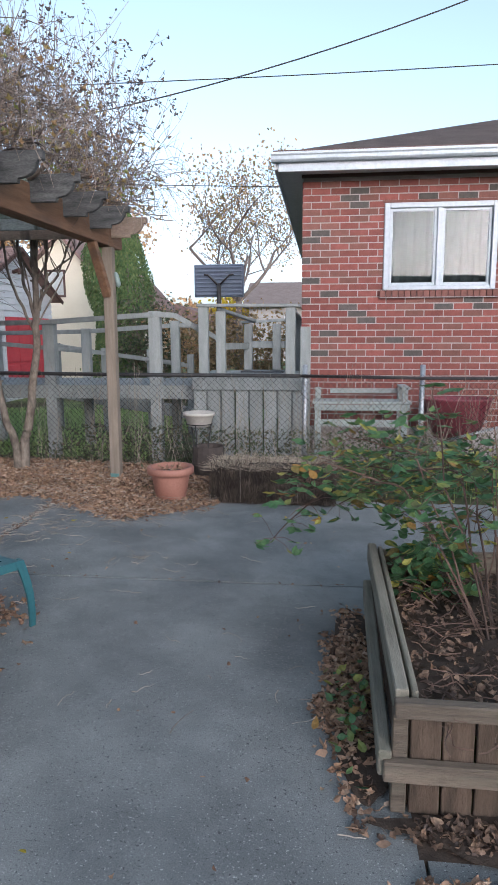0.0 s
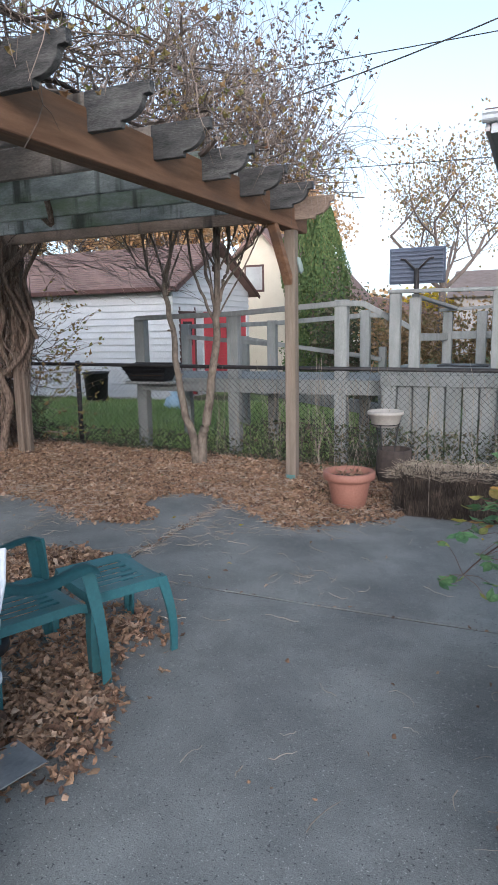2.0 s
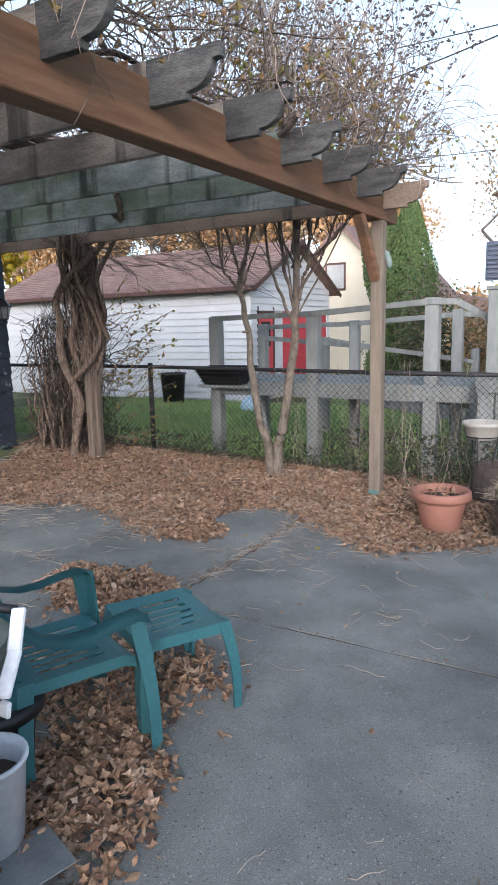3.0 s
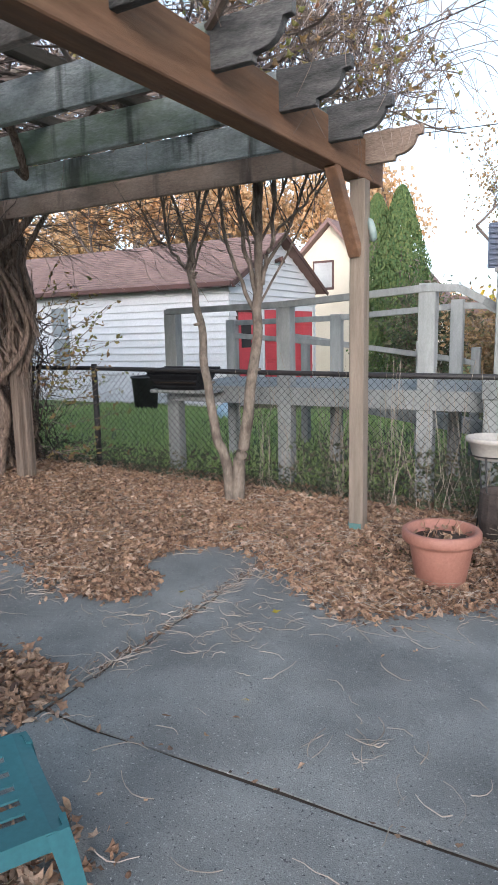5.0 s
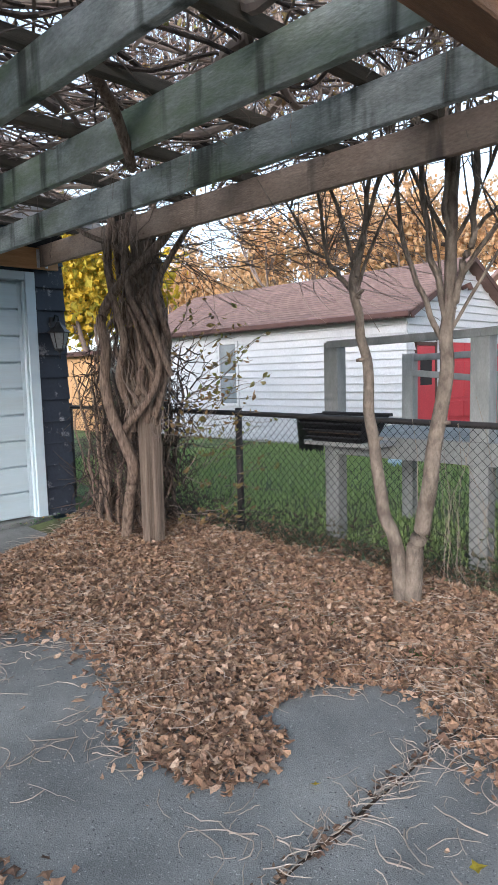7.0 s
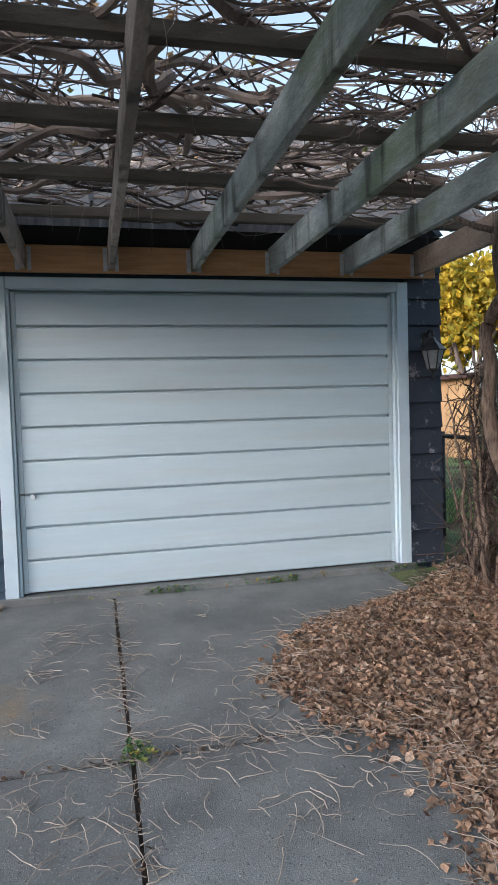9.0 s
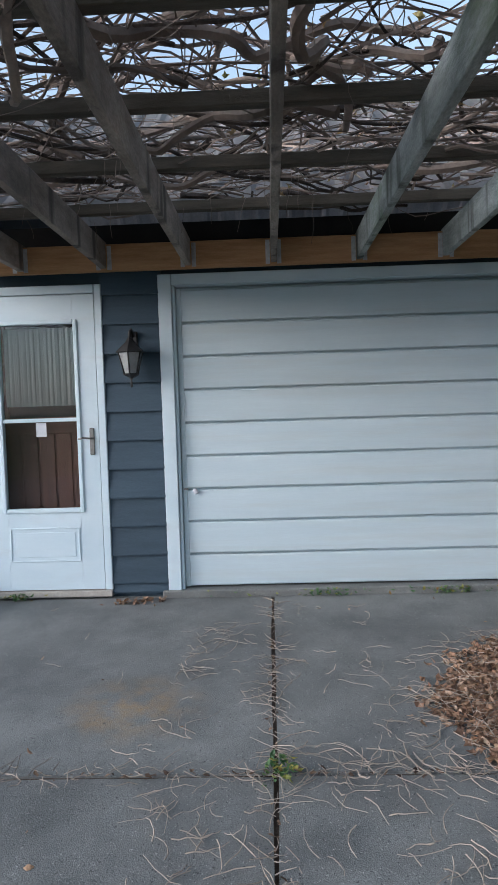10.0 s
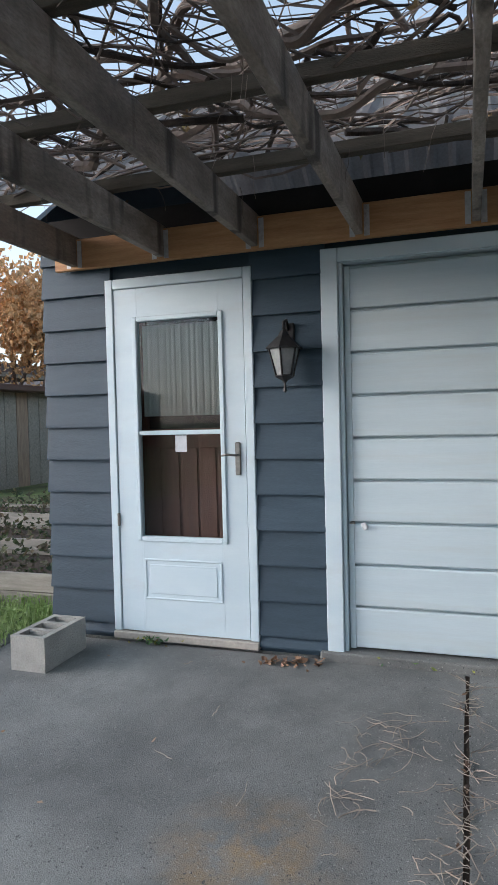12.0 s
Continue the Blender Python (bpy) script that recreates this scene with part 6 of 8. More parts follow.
bk = thing("bucket", "white plastic bucket filled with dry leaves", "bucket", (-1.80, 2.22, gz(-1.8)))
bp = (-1.775, 2.15, gz(-1.8) + 0.004)
part("pail", lathe([(a * 0.84, b * 0.84) for a, b in [(0.0, 0.0), (0.105, 0.0), (0.135, 0.345), (0.145, 0.35), (0.145, 0.362), (0.13, 0.362), (0.122, 0.33), (0.10, 0.02), (0, 0.02)]], 28, bp), WHITEPLASTIC, bk, smooth=True)
part("leaf_fill", lathe([(a * 0.84, b * 0.84) for a, b in [(0.0, 0.29), (0.07, 0.285), (0.118, 0.27), (0.11, 0.2), (0, 0.2)]], 16, bp), SOIL, bk)
dp_ = round_bin("plant_pot", "dark plastic plant pot behind the bucket", "flower pot", (-2.02, 2.36, gz(-2)), 0.30, 0.12, 0.15, BLACKPLASTIC)
gs = thing("metal_sheet", "thin grey sheet of metal lying on leaves", "metal sheet", (-1.6, 2.1, gz(-1.6)))
bm = block(BM(), -0.11, 0.11, -0.2, 0.2, 0, 0.004)
bmesh.ops.transform(bm, matrix=pose(-1.65, 2.05, gz(-1.66) + 0.03, 4, -5, -20), verts=bm.verts)
part("sheet", bm, mat("dull_zinc", (0.36, 0.38, 0.40), (0.5, 0.52, 0.54), 8, 0.35, 0.1, 60, metal=0.6, vary=0), gs)

# ---- raised bed ----
bed = thing("raised_bed", "weathered plank raised bed with dark soil", "planter bed", (0.8, 2.7, gz(0.3)))
B0 = gz(0.5)
BXa, BXb, BYa, BYb, BT = 0.27, 1.75, 1.97, 3.5, 0.28
for i in range(14):
    x = BXa + 0.03 + i * 0.105
    lean = RNG.uniform(-0.012, 0.012)
    bm = block(BM(), x, x + 0.098, BYa + 0.022, BYa + 0.044, B0, 0.235, 0.003)
    for v in bm.verts:
        v.co.x += lean * (v.co.z + 0.1)
    part("front_plank", bm, BEDPLANK, bed)
timber("rail", bed, BEDWOOD, (BXa - 0.03, BYa - 0.005, 0.255), (BXb, BYa - 0.005, 0.245), 0.045, 0.055, 0.005)
timber("rail", bed, BEDWOOD, (BXa - 0.06, BYa - 0.005, 0.035), (BXb, BYa - 0.005, 0.02), 0.04, 0.07, 0.005)
for i in range(14):
    y = BYa + 0.06 + i * 0.105
    boxpart("side_plank", bed, BEDPLANK, BXa + 0.022, BXa + 0.042, y, y + 0.098, B0, 0.235, 0.003)
timber("rail", bed, BEDWOOD_Y, (BXa - 0.003, BYa + 0.03, 0.25), (BXa + 0.005, BYb, 0.25), 0.045, 0.10, 0.005)
timber("rail", bed, BEDWOOD_Y, (BXa - 0.055, BYa - 0.0, 0.05), (BXa - 0.02, BYb - 0.08, 0.075), 0.045, 0.09, 0.006)
timber("inner_board", bed, BEDWOOD_Y, (BXa + 0.044, BYa + 0.06, 0.215), (BXa + 0.05, BYb, 0.22), 0.022, 0.13, 0.005)
boxpart("corner_stake", bed, BEDWOOD, BXa - 0.03, BXa + 0.02, BYa + 0.018, BYa + 0.06, B0, 0.225, 0.004)
boxpart("back_board", bed, BEDWOOD, BXa + 0.02, BXb, BYb, BYb + 0.035, B0, 0.26, 0.005)
boxpart("end_board", bed, BEDWOOD, BXb, BXb + 0.035, BYa, BYb, B0, 0.26, 0.005)
sb = BM()
n = 24
gr = [[sb.verts.new((BXa + 0.08 + (BXb - BXa - 0.08) * i / n, BYa + 0.05 + (BYb - BYa - 0.05) * j / n, 0.10 + 0.07 * noise.noise((i * 0.35, j * 0.35, 2)) + 0.04)) for i in range(n + 1)] for j in range(n + 1)]
for j in range(n):
    for i in range(n):
        sb.faces.new((gr[j][i], gr[j][i + 1], gr[j + 1][i + 1], gr[j + 1][i]))
part("bed_soil", sb, SOIL, bed, smooth=True)

# ---- climbing vine: stems round the rear post, tangle on the pergola ----
vine = thing("climbing_vine", "old woody vine climbing the post and covering the pergola", "vine", (vpx, vpy, 0))
vr = random.Random(31)
RU, RV = Vector((0.82, 0.57, 0)), Vector((-0.57, 0.82, 0))     # across the bundle, as it faces the patio, and through it


def vp(u, v, z):
    """A place beside the rear post: u across, v behind."""
    return Vector((vpx, vpy, z)) + RU * u + RV * v


def mid_of(z):
    """Middle and half width of the bundle of stems at a height."""
    zs = (0.0, 0.9, 1.1, 1.5, 2.0, 2.4, 2.7)
    return float(np.interp(z, zs, (-0.10, -0.06, -0.03, -0.05, -0.07, -0.09, -0.05))), float(np.interp(z, zs, (0.10, 0.12, 0.15, 0.20, 0.19, 0.18, 0.32)))


for i in range(24):      # stems wound tightly round the upper post
    a0, turns = vr.uniform(0, 6.28), vr.choice((-1, 1)) * vr.uniform(0.3, 1.5)
    z0 = vr.uniform(0.85, 1.3) if i > 2 else -0.05
    z1 = vr.uniform(2.2, 2.7)
    thick = vr.choice((0.010, 0.013, 0.018, 0.024, 0.030))
    inward = vr.uniform(0.55, 1.05)
    pts = []
    for k in range(12):
        z = z0 + (z1 - z0) * k / 11
        c_, w_ = mid_of(z)
        a = a0 + turns * 2.4 * k / 11 + vr.uniform(-0.35, 0.35)
        back = 0.16 if z < 0.9 else 0.0
        pts.append(vp(c_ + w_ * inward * math.cos(a), back + 0.8 * w_ * inward * math.sin(a), z))
    tubepart("stem", vine, VINE, flow(pts, 2), thick, thick * 0.75, 7)
HEAVY = (([(-0.30, 0.12, -0.05), (-0.23, 0.05, 0.30), (-0.14, -0.06, 0.62), (-0.17, -0.10, 0.79), (-0.27, -0.12, 1.06), (-0.31, -0.12, 1.31), (-0.29, -0.12, 1.55), (-0.33, -0.10, 1.73), (-0.26, -0.12, 1.88), (-0.12, -0.16, 2.03), (0.07, -0.14, 2.2), (0.20, -0.05, 2.37), (0.26, 0.1, 2.6)], 0.046, 0.034),
         ([(-0.24, 0.02, 0.88), (-0.16, -0.10, 0.96), (0.0, -0.17, 1.10), (0.09, -0.15, 1.25), (0.12, -0.12, 1.45), (0.04, -0.17, 1.7), (-0.06, -0.18, 1.92), (-0.10, -0.15, 2.2), (-0.08, -0.05, 2.6)], 0.030, 0.022),
         ([(0.02, -0.14, 1.86), (0.10, -0.15, 1.7), (0.15, -0.13, 1.52), (0.21, -0.1, 1.33)], 0.020, 0.024),
         ([(-0.10, 0.0, 1.0), (-0.19, -0.12, 1.3), (-0.12, -0.18, 1.6), (-0.20, -0.15, 1.9), (-0.26, -0.08, 2.25), (-0.24, 0.02, 2.6)], 0.034, 0.026),
         ([(0.06, 0.1, 1.3), (0.17, -0.02, 1.6), (0.12, -0.12, 1.95), (0.22, -0.05, 2.2), (0.36, 0.05, 2.45), (0.55, 0.1, 2.62)], 0.030, 0.018),
         ([(-0.2, -0.1, 2.0), (-0.05, -0.17, 1.78), (0.02, -0.18, 1.5), (0.10, -0.14, 1.3)], 0.016, 0.012),
         ([(0.0, -0.1, 2.1), (-0.2, -0.05, 2.3), (-0.45, 0.0, 2.42), (-0.75, 0.1, 2.62)], 0.024, 0.016))
for path, r0_, r1_ in HEAVY:
    tubepart("stem", vine, VINE, flow([vp(*p) for p in path], 4), r0_, r1_, 9)
# a second, lower thicket beside the corner of the garage
for i in range(70):
    x0, y0 = vr.uniform(-6.5, -5.7), vr.uniform(6.5, 7.05)
    h = vr.uniform(0.8, 1.65)
    pts = bent(vr, (x0, y0, -0.05), (x0 + vr.uniform(-0.2, 0.35), y0 + vr.uniform(-0.2, 0.2), h), 7, 0.05)
    tubepart("stem", vine, VINE, pts, vr.choice((0.008, 0.012, 0.02, 0.028)), 0.005, 5)
ts, tk = Soup(), Soup()
for i in range(1700):
    x0, y0, z0 = vr.uniform(-6.5, -5.65), vr.uniform(6.45, 7.1), vr.uniform(0.1, 1.6)
    a = vr.uniform(0, 6.28)
    ln = vr.uniform(0.15, 0.5)
    tk.tube(bent(vr, (x0, y0, z0), (x0 + ln * math.cos(a), y0 + 0.5 * ln * math.sin(a), z0 + vr.uniform(-0.35, 0.3)), 4, 0.035), vr.choice((0.003, 0.004, 0.006, 0.008)), 0.002, 3)
tk.made("thicket_work", OLDCANE, vine, "dark dead twigs")["kind"] = "stuff"
for i in range(110):     # thin shoots clinging round the post
    a, z0 = vr.uniform(0, 6.28), vr.uniform(0.8, 2.2)
    (c0, w0), z1 = mid_of(z0), z0 + vr.uniform(0.2, 0.6)
    a1 = a + vr.uniform(-1.3, 1.3)
    c1, w1 = mid_of(z1)
    k1, k2 = vr.uniform(0.8, 1.25), vr.uniform(0.8, 1.35)
    ts.tube(bent(vr, vp(c0 + w0 * k1 * math.cos(a), 0.8 * w0 * k1 * math.sin(a), z0), vp(c1 + w1 * k2 * math.cos(a1), 0.8 * w1 * k2 * math.sin(a1), z1), 5, 0.03), 0.0055, 0.003, 4)
for i in range(170):     # bare shoots fanning out under the beam
    u0, z0 = vr.uniform(-0.1, 1.6), vr.uniform(2.1, 2.6)
    e = vp(u0 + vr.uniform(0.1, 0.9), vr.uniform(-0.2, 0.4), z0 + vr.uniform(-0.5, 0.25))
    ts.tube(flow(bent(vr, vp(u0, 0, z0), e, 4, 0.05), 2), 0.004, 0.002, 3)
# canopy: thick runners along and across the rafters, then many finer canes
for i in range(75):
    x0, y0 = vr.uniform(-6.3, -2.6), vr.uniform(1.3, 6.5)
    a = vr.uniform(-0.7, 0.7) + (math.pi / 2 if vr.random() < 0.55 else 0) + (math.pi if vr.random() < 0.5 else 0)
    ln = vr.uniform(1.0, 2.6)
    p1 = (min(-1.9, max(-6.7, x0 + ln * math.cos(a))), min(6.7, max(1.2, y0 + ln * math.sin(a))), vr.uniform(2.57, 2.85))
    rr = vr.choice((0.010, 0.014, 0.02, 0.028))
    ts.tube(flow(bent(vr, (x0, y0, vr.uniform(2.56, 2.75)), p1, 8, 0.08), 3), rr, rr * 0.6, 6)
for i in range(1050):
    x0, y0 = vr.uniform(-6.75, -1.95), vr.uniform(1.15, 6.75)
    a = vr.uniform(0, 6.283)
    ln = vr.uniform(0.5, 1.7)
    x1 = min(-1.6, max(-7.3, x0 + ln * math.cos(a)))
    y1 = min(6.95, max(1.0, y0 + ln * math.sin(a)))
    z0, z1 = 2.57 + abs(vr.gauss(0, 0.13)), 2.57 + abs(vr.gauss(0, 0.15))
    if x0 < -6.55:
        z0 += 0.2
    if x1 < -6.5:
        z1 = max(z1, 2.74 + 0.75 * max(0, -6.6 - x1) + 0.05)
    rr = vr.choice((0.003, 0.004, 0.005, 0.007, 0.009))
    ts.tube(flow(bent(vr, (x0, y0, z0), (x1, y1, z1), 5, 0.07), 2), rr, rr * 0.6, 3)
oc = Soup()
for i in range(135):
    x0, y0 = vr.uniform(-6.6, -2.5), vr.uniform(1.2, 6.2)
    a = math.pi / 2 + vr.gauss(0, 0.55) if vr.random() < 0.7 else vr.uniform(0, 6.283)
    ln = vr.uniform(0.8, 2.4)
    x1, y1 = min(-1.9, max(-6.7, x0 + ln * math.cos(a))), min(6.8, max(1.1, y0 + ln * math.sin(a)))
    lift = 0.12 if x0 < -6.3 else 0.0
    rr = vr.choice((0.006, 0.008, 0.010, 0.013, 0.018))
    oc.tube(flow(bent(vr, (x0, y0, 2.60 + lift + vr.uniform(0, 0.12)), (x1, y1, 2.62 + lift + vr.uniform(0, 0.2)), 7, 0.075), 3), rr, rr * 0.55, 5)
oc.made("old_cane_work", OLDCANE, vine, "dark gnarled canes")["kind"] = "stuff"
for i in range(420):
    x0, y0 = vr.uniform(-6.9, -3.6), vr.uniform(1.1, 6.8)
    a = math.pi / 2 + vr.gauss(0, 0.8)
    ln = vr.uniform(0.4, 1.3)
    x1, y1 = min(-2.0, max(-7.2, x0 + ln * math.cos(a))), min(6.95, max(1.0, y0 + ln * math.sin(a)))
    z0, z1 = 2.66 + abs(vr.gauss(0, 0.16)), 2.66 + abs(vr.gauss(0, 0.18))
    z0 += max(0.0, -6.3 - x0) * 0.72
    z1 += max(0.0, -6.3 - x1) * 0.72
    ts.tube(flow(bent(vr, (x0, y0, z0), (x1, y1, z1), 4, 0.06), 2), vr.choice((0.0025, 0.0035, 0.005)), 0.002, 3)
# hanging tendrils under the rafters
for i in range(130):
    x0, y0 = vr.uniform(-6.6, -2.3), vr.uniform(1.3, 6.6)
    ts.tube(bent(vr, (x0, y0, 2.58), (x0 + vr.uniform(-0.06, 0.06), y0 + vr.uniform(-0.06, 0.06), 2.58 - vr.uniform(0.06, 0.32)), 4, 0.012), 0.0018, 0.0012, 3)
# drooping fringe over the front beam
for i in range(420):
    y0 = vr.uniform(1.8, 6.9)
    x0 = vr.uniform(-2.4, -1.75)
    z0 = 2.55 + vr.uniform(0, 0.35)
    x1, y1 = x0 + vr.uniform(0.05, 0.5) * (1.5 if i % 5 == 0 else 1), y0 + vr.uniform(-0.6, 0.5)
    z1 = z0 + vr.uniform(-0.4, 0.35)
    mid = ((x0 + x1) / 2 + vr.uniform(-0.06, 0.06), (y0 + y1) / 2 + vr.uniform(-0.06, 0.06), max(z0, z1) + vr.uniform(0.02, 0.2))
    q = Vector(mid).lerp(Vector((x1, y1, z1)), 0.6) + Vector((vr.uniform(-0.05, 0.08), vr.uniform(-0.05, 0.05), vr.uniform(0, 0.07)))
    ts.tube(flow([(x0, y0, z0), mid, q, (x1, y1, z1)], 3), 0.0036, 0.0014, 3)
    for k in range(2):
        e = q + Vector((vr.uniform(-0.15, 0.2), vr.uniform(-0.2, 0.2), vr.uniform(-0.12, 0.18)))
        ts.tube([q, (q + e) / 2 + Vector((0, 0, 0.02)), e], 0.002, 0.001, 3)
tg = ts.made("tangle", TWIG, vine)
tg["kind"] = "stuff"
# the dark crooked limb that drops through the rafters
tubepart("stem", vine, VINE, [(-3.55, 4.75, 2.85), (-3.6, 4.85, 2.62), (-3.75, 5.1, 2.5), (-3.80, 5.22, 2.30), (-3.95, 5.3, 2.36), (-4.2, 5.35, 2.55)], 0.03, 0.02, 7)
ls = Soup()
for i in range(520):
    y0 = vr.uniform(2.2, 6.9)
    c_ = (vr.uniform(-2.3, -1.5), y0, 2.52 + vr.uniform(-0.05, 0.55))
    ls.leaf(c_, vr.uniform(0.03, 0.06), anyrot(vr, 1.4), LOBED, 0.5)
sprig = Soup()
for i in range(60):
    p0 = Vector((vr.uniform(-5.35, -5.1), vr.uniform(6.45, 7.0), vr.uniform(0.2, 1.7)))
    pts = flow(bent(vr, p0, p0 + Vector((vr.uniform(0.15, 0.6), vr.uniform(-0.1, 0.3), vr.uniform(-0.05, 0.4))), 4, 0.03), 2)
    sprig.tube(pts, 0.004, 0.002, 3)
    for k in range(5):
        ls.leaf(vr.choice(pts[2:]) + Vector((vr.uniform(-0.03, 0.03), vr.uniform(-0.03, 0.03), vr.uniform(-0.03, 0.03))), vr.uniform(0.035, 0.07), anyrot(vr, 1.4), OVAL, 0.4)
sprig.made("sprig_work", TWIG, vine)["kind"] = "stuff"
for i in range(700):
    c_ = (vr.uniform(-5.0, -1.75), vr.uniform(5.4, 7.0), 2.6 + abs(vr.gauss(0, 0.35)))
    ls.leaf(c_, vr.uniform(0.03, 0.06), anyrot(vr, 1.4), OVAL, 0.5)
for i in range(10):
    c_ = (vr.uniform(-5.4, -5.1), vr.uniform(6.4, 6.9), vr.uniform(0.4, 2.0))
    ls.leaf(c_, vr.uniform(0.04, 0.08), anyrot(vr, 1.4), OVAL, 0.4)
for i in range(350):
    c_ = (vr.uniform(-6.6, -2.0), vr.uniform(1.4, 6.8), 2.62 + vr.uniform(0, 0.3))
    ls.leaf(c_, vr.uniform(0.03, 0.07), anyrot(vr, 1.4), LOBED, 0.5)
ls.made("withered_leaves", VINELEAF, vine)["kind"] = "stuff"


# ---- trees ----
def branches(r, soup, p, d, length, rad, level, spread, tips, n=5, rise=0.1, sides=6, shrink=0.68, kids=(2, 4)):
    """A limb that wavers, thins and forks; the ends are gathered for leaves."""
    pts = [Vector(p)]
    d = Vector(d).normalized()
    for i in range(n):
        d = (d + Vector((r.uniform(-1, 1), r.uniform(-1, 1), r.uniform(-0.6, 1) + rise)) * 0.14).normalized()
        pts.append(pts[-1] + d * (length / n))
    soup.tube(pts, rad, rad * 0.55, max(3, sides))
    if level == 0:
        tips += pts[1:]
        return
    for k in range(r.randint(*kids)):
        q = pts[r.randint(max(1, n - 3), n)]
        side = Vector((r.uniform(-1, 1), r.uniform(-1, 1), r.uniform(-0.3, 0.6))).normalized()
        branches(r, soup, q, d + side * spread, length * shrink * r.uniform(0.8, 1.15), rad * 0.55, level - 1, spread, tips, n, rise, sides - 1, shrink, kids)


def tree(name, label, at, height, rad, spread, leaf_material, leaf_n, leaf_size, seed, levels=4, trunk=0.28, scatter=0.25, shape=PAIR, bark=None, rise=0.15, group=""):
    r = random.Random(seed)
    t = thing(name, label, "tree", at, group)
    s = Soup()
    base = Vector(at)
    top = base + Vector((r.uniform(-0.2, 0.2), r.uniform(-0.2, 0.2), height * trunk))
    s.tube(bent(r, base - Vector((0, 0, 0.2)), top, 6, 0.03), rad * 1.25, rad * 0.85, 9)
    s.made("trunk", bark or FARBARK, t, smooth=True)
    s, tips = Soup(), []
    for k in range(4):
        a = k * 1.57 + r.uniform(-0.5, 0.5)
        branches(r, s, top - Vector((0, 0, 0.05)), (math.cos(a) * spread, math.sin(a) * spread, 1.0), height * 0.30, rad * 0.6, levels - 1, spread * 0.9, tips, 5, rise)
    s.made("limb_work", bark or FARBARK, t)["kind"] = "stuff"
    if leaf_n:
        lv = Soup()
        for i in range(leaf_n):
            p = r.choice(tips) + Vector((r.gauss(0, scatter), r.gauss(0, scatter), r.gauss(0, scatter)))
            lv.leaf(p, leaf_size * r.uniform(0.6, 1.3), anyrot(r, 1.5), shape, 0.3)
        lv.made("crown", leaf_material, t)["kind"] = "stuff"
    return t


# small two-stemmed yard tree in front of the fence
yt = thing("young_tree", "small bare two-stemmed tree by the fence", "tree", (-3.25, 6.62, 0))
yr = random.Random(44)
left = [(-3.26, 6.60, -0.08), (-3.24, 6.58, 0.25), (-3.32, 6.54, 0.5), (-3.38, 6.52, 0.95), (-3.42, 6.50, 1.4), (-3.47, 6.48, 1.75), (-3.50, 6.5, 1.95)]
right = [(-3.20, 6.62, -0.08), (-3.17, 6.60, 0.25), (-3.08, 6.56, 0.55), (-2.98, 6.54, 1.05), (-2.93, 6.53, 1.5), (-2.91, 6.53, 1.95), (-2.89, 6.5, 2.3)]
def knotty(pts):
    return [p + Vector((yr.uniform(-0.011, 0.011), yr.uniform(-0.011, 0.011), 0)) for p in flow(pts, 3)]


tubepart("trunk", yt, BARK, knotty(left), 0.048, 0.020, 9)
tubepart("trunk", yt, BARK, knotty(right), 0.055, 0.025, 9)
for k in range(11):     # knots and broken spurs
    q = Vector(yr.choice(left[3:6] + right[3:6]))
    a = yr.uniform(0, 6.28)
    e = q + Vector((0.055 * math.cos(a), 0.055 * math.sin(a), yr.uniform(-0.01, 0.03)))
    tubepart("spur", yt, BARK, [q, (q + e) / 2, e], 0.017, 0.009, 7)
s, tips = Soup(), []
for p, d, ln, rd in ((left[-1], (-0.35, 0.1, 1), 0.9, 0.022), (left[-1], (0.35, -0.1, 1), 0.9, 0.024), (left[-2], (0.15, 0.1, 1), 1.0, 0.018),
                     (right[-2], (-0.5, 0.0, 1), 0.9, 0.022), (right[-1], (-0.2, 0.15, 1), 1.0, 0.026), (right[-1], (0.25, -0.1, 1), 1.0, 0.028), (right[-2], (0.75, 0.1, 0.9), 1.0, 0.02), (right[-3], (0.5, 0.2, 1), 1.1, 0.016), (right[-3], (-0.35, 0.1, 1), 1.2, 0.015), (right[-2], (0.1, -0.2, 1), 1.1, 0.017)):
    branches(yr, s, p, d, ln, rd * 0.62, 3, 0.45, tips, 5, 0.35, 6, 0.72, (2, 4))
s.made("limb_work", BARK, yt)["kind"] = "stuff"
FORKS = (((-2.95, 6.53, 1.45), (-3.16, 6.50, 1.95), (-3.26, 6.48, 2.6), 0.017), ((-2.93, 6.53, 1.55), (-3.05, 6.52, 2.05), (-3.08, 6.5, 2.7), 0.020),
         ((-2.92, 6.53, 1.62), (-2.80, 6.52, 2.0), (-2.74, 6.5, 2.6), 0.020), ((-2.93, 6.53, 1.72), (-2.66, 6.5, 2.02), (-2.46, 6.5, 2.5), 0.015),
         ((-2.91, 6.53, 1.80), (-2.92, 6.47, 2.2), (-2.90, 6.45, 2.8), 0.018), ((-2.80, 6.52, 2.0), (-2.55, 6.48, 2.15), (-2.35, 6.45, 2.35), 0.011),
         ((-3.48, 6.48, 1.78), (-3.66, 6.48, 1.98), (-3.78, 6.5, 2.55), 0.015), ((-3.48, 6.48, 1.82), (-3.42, 6.5, 2.1), (-3.36, 6.5, 2.7), 0.019),
         ((-3.66, 6.48, 1.98), (-3.78, 6.46, 2.05), (-3.98, 6.45, 2.4), 0.010))
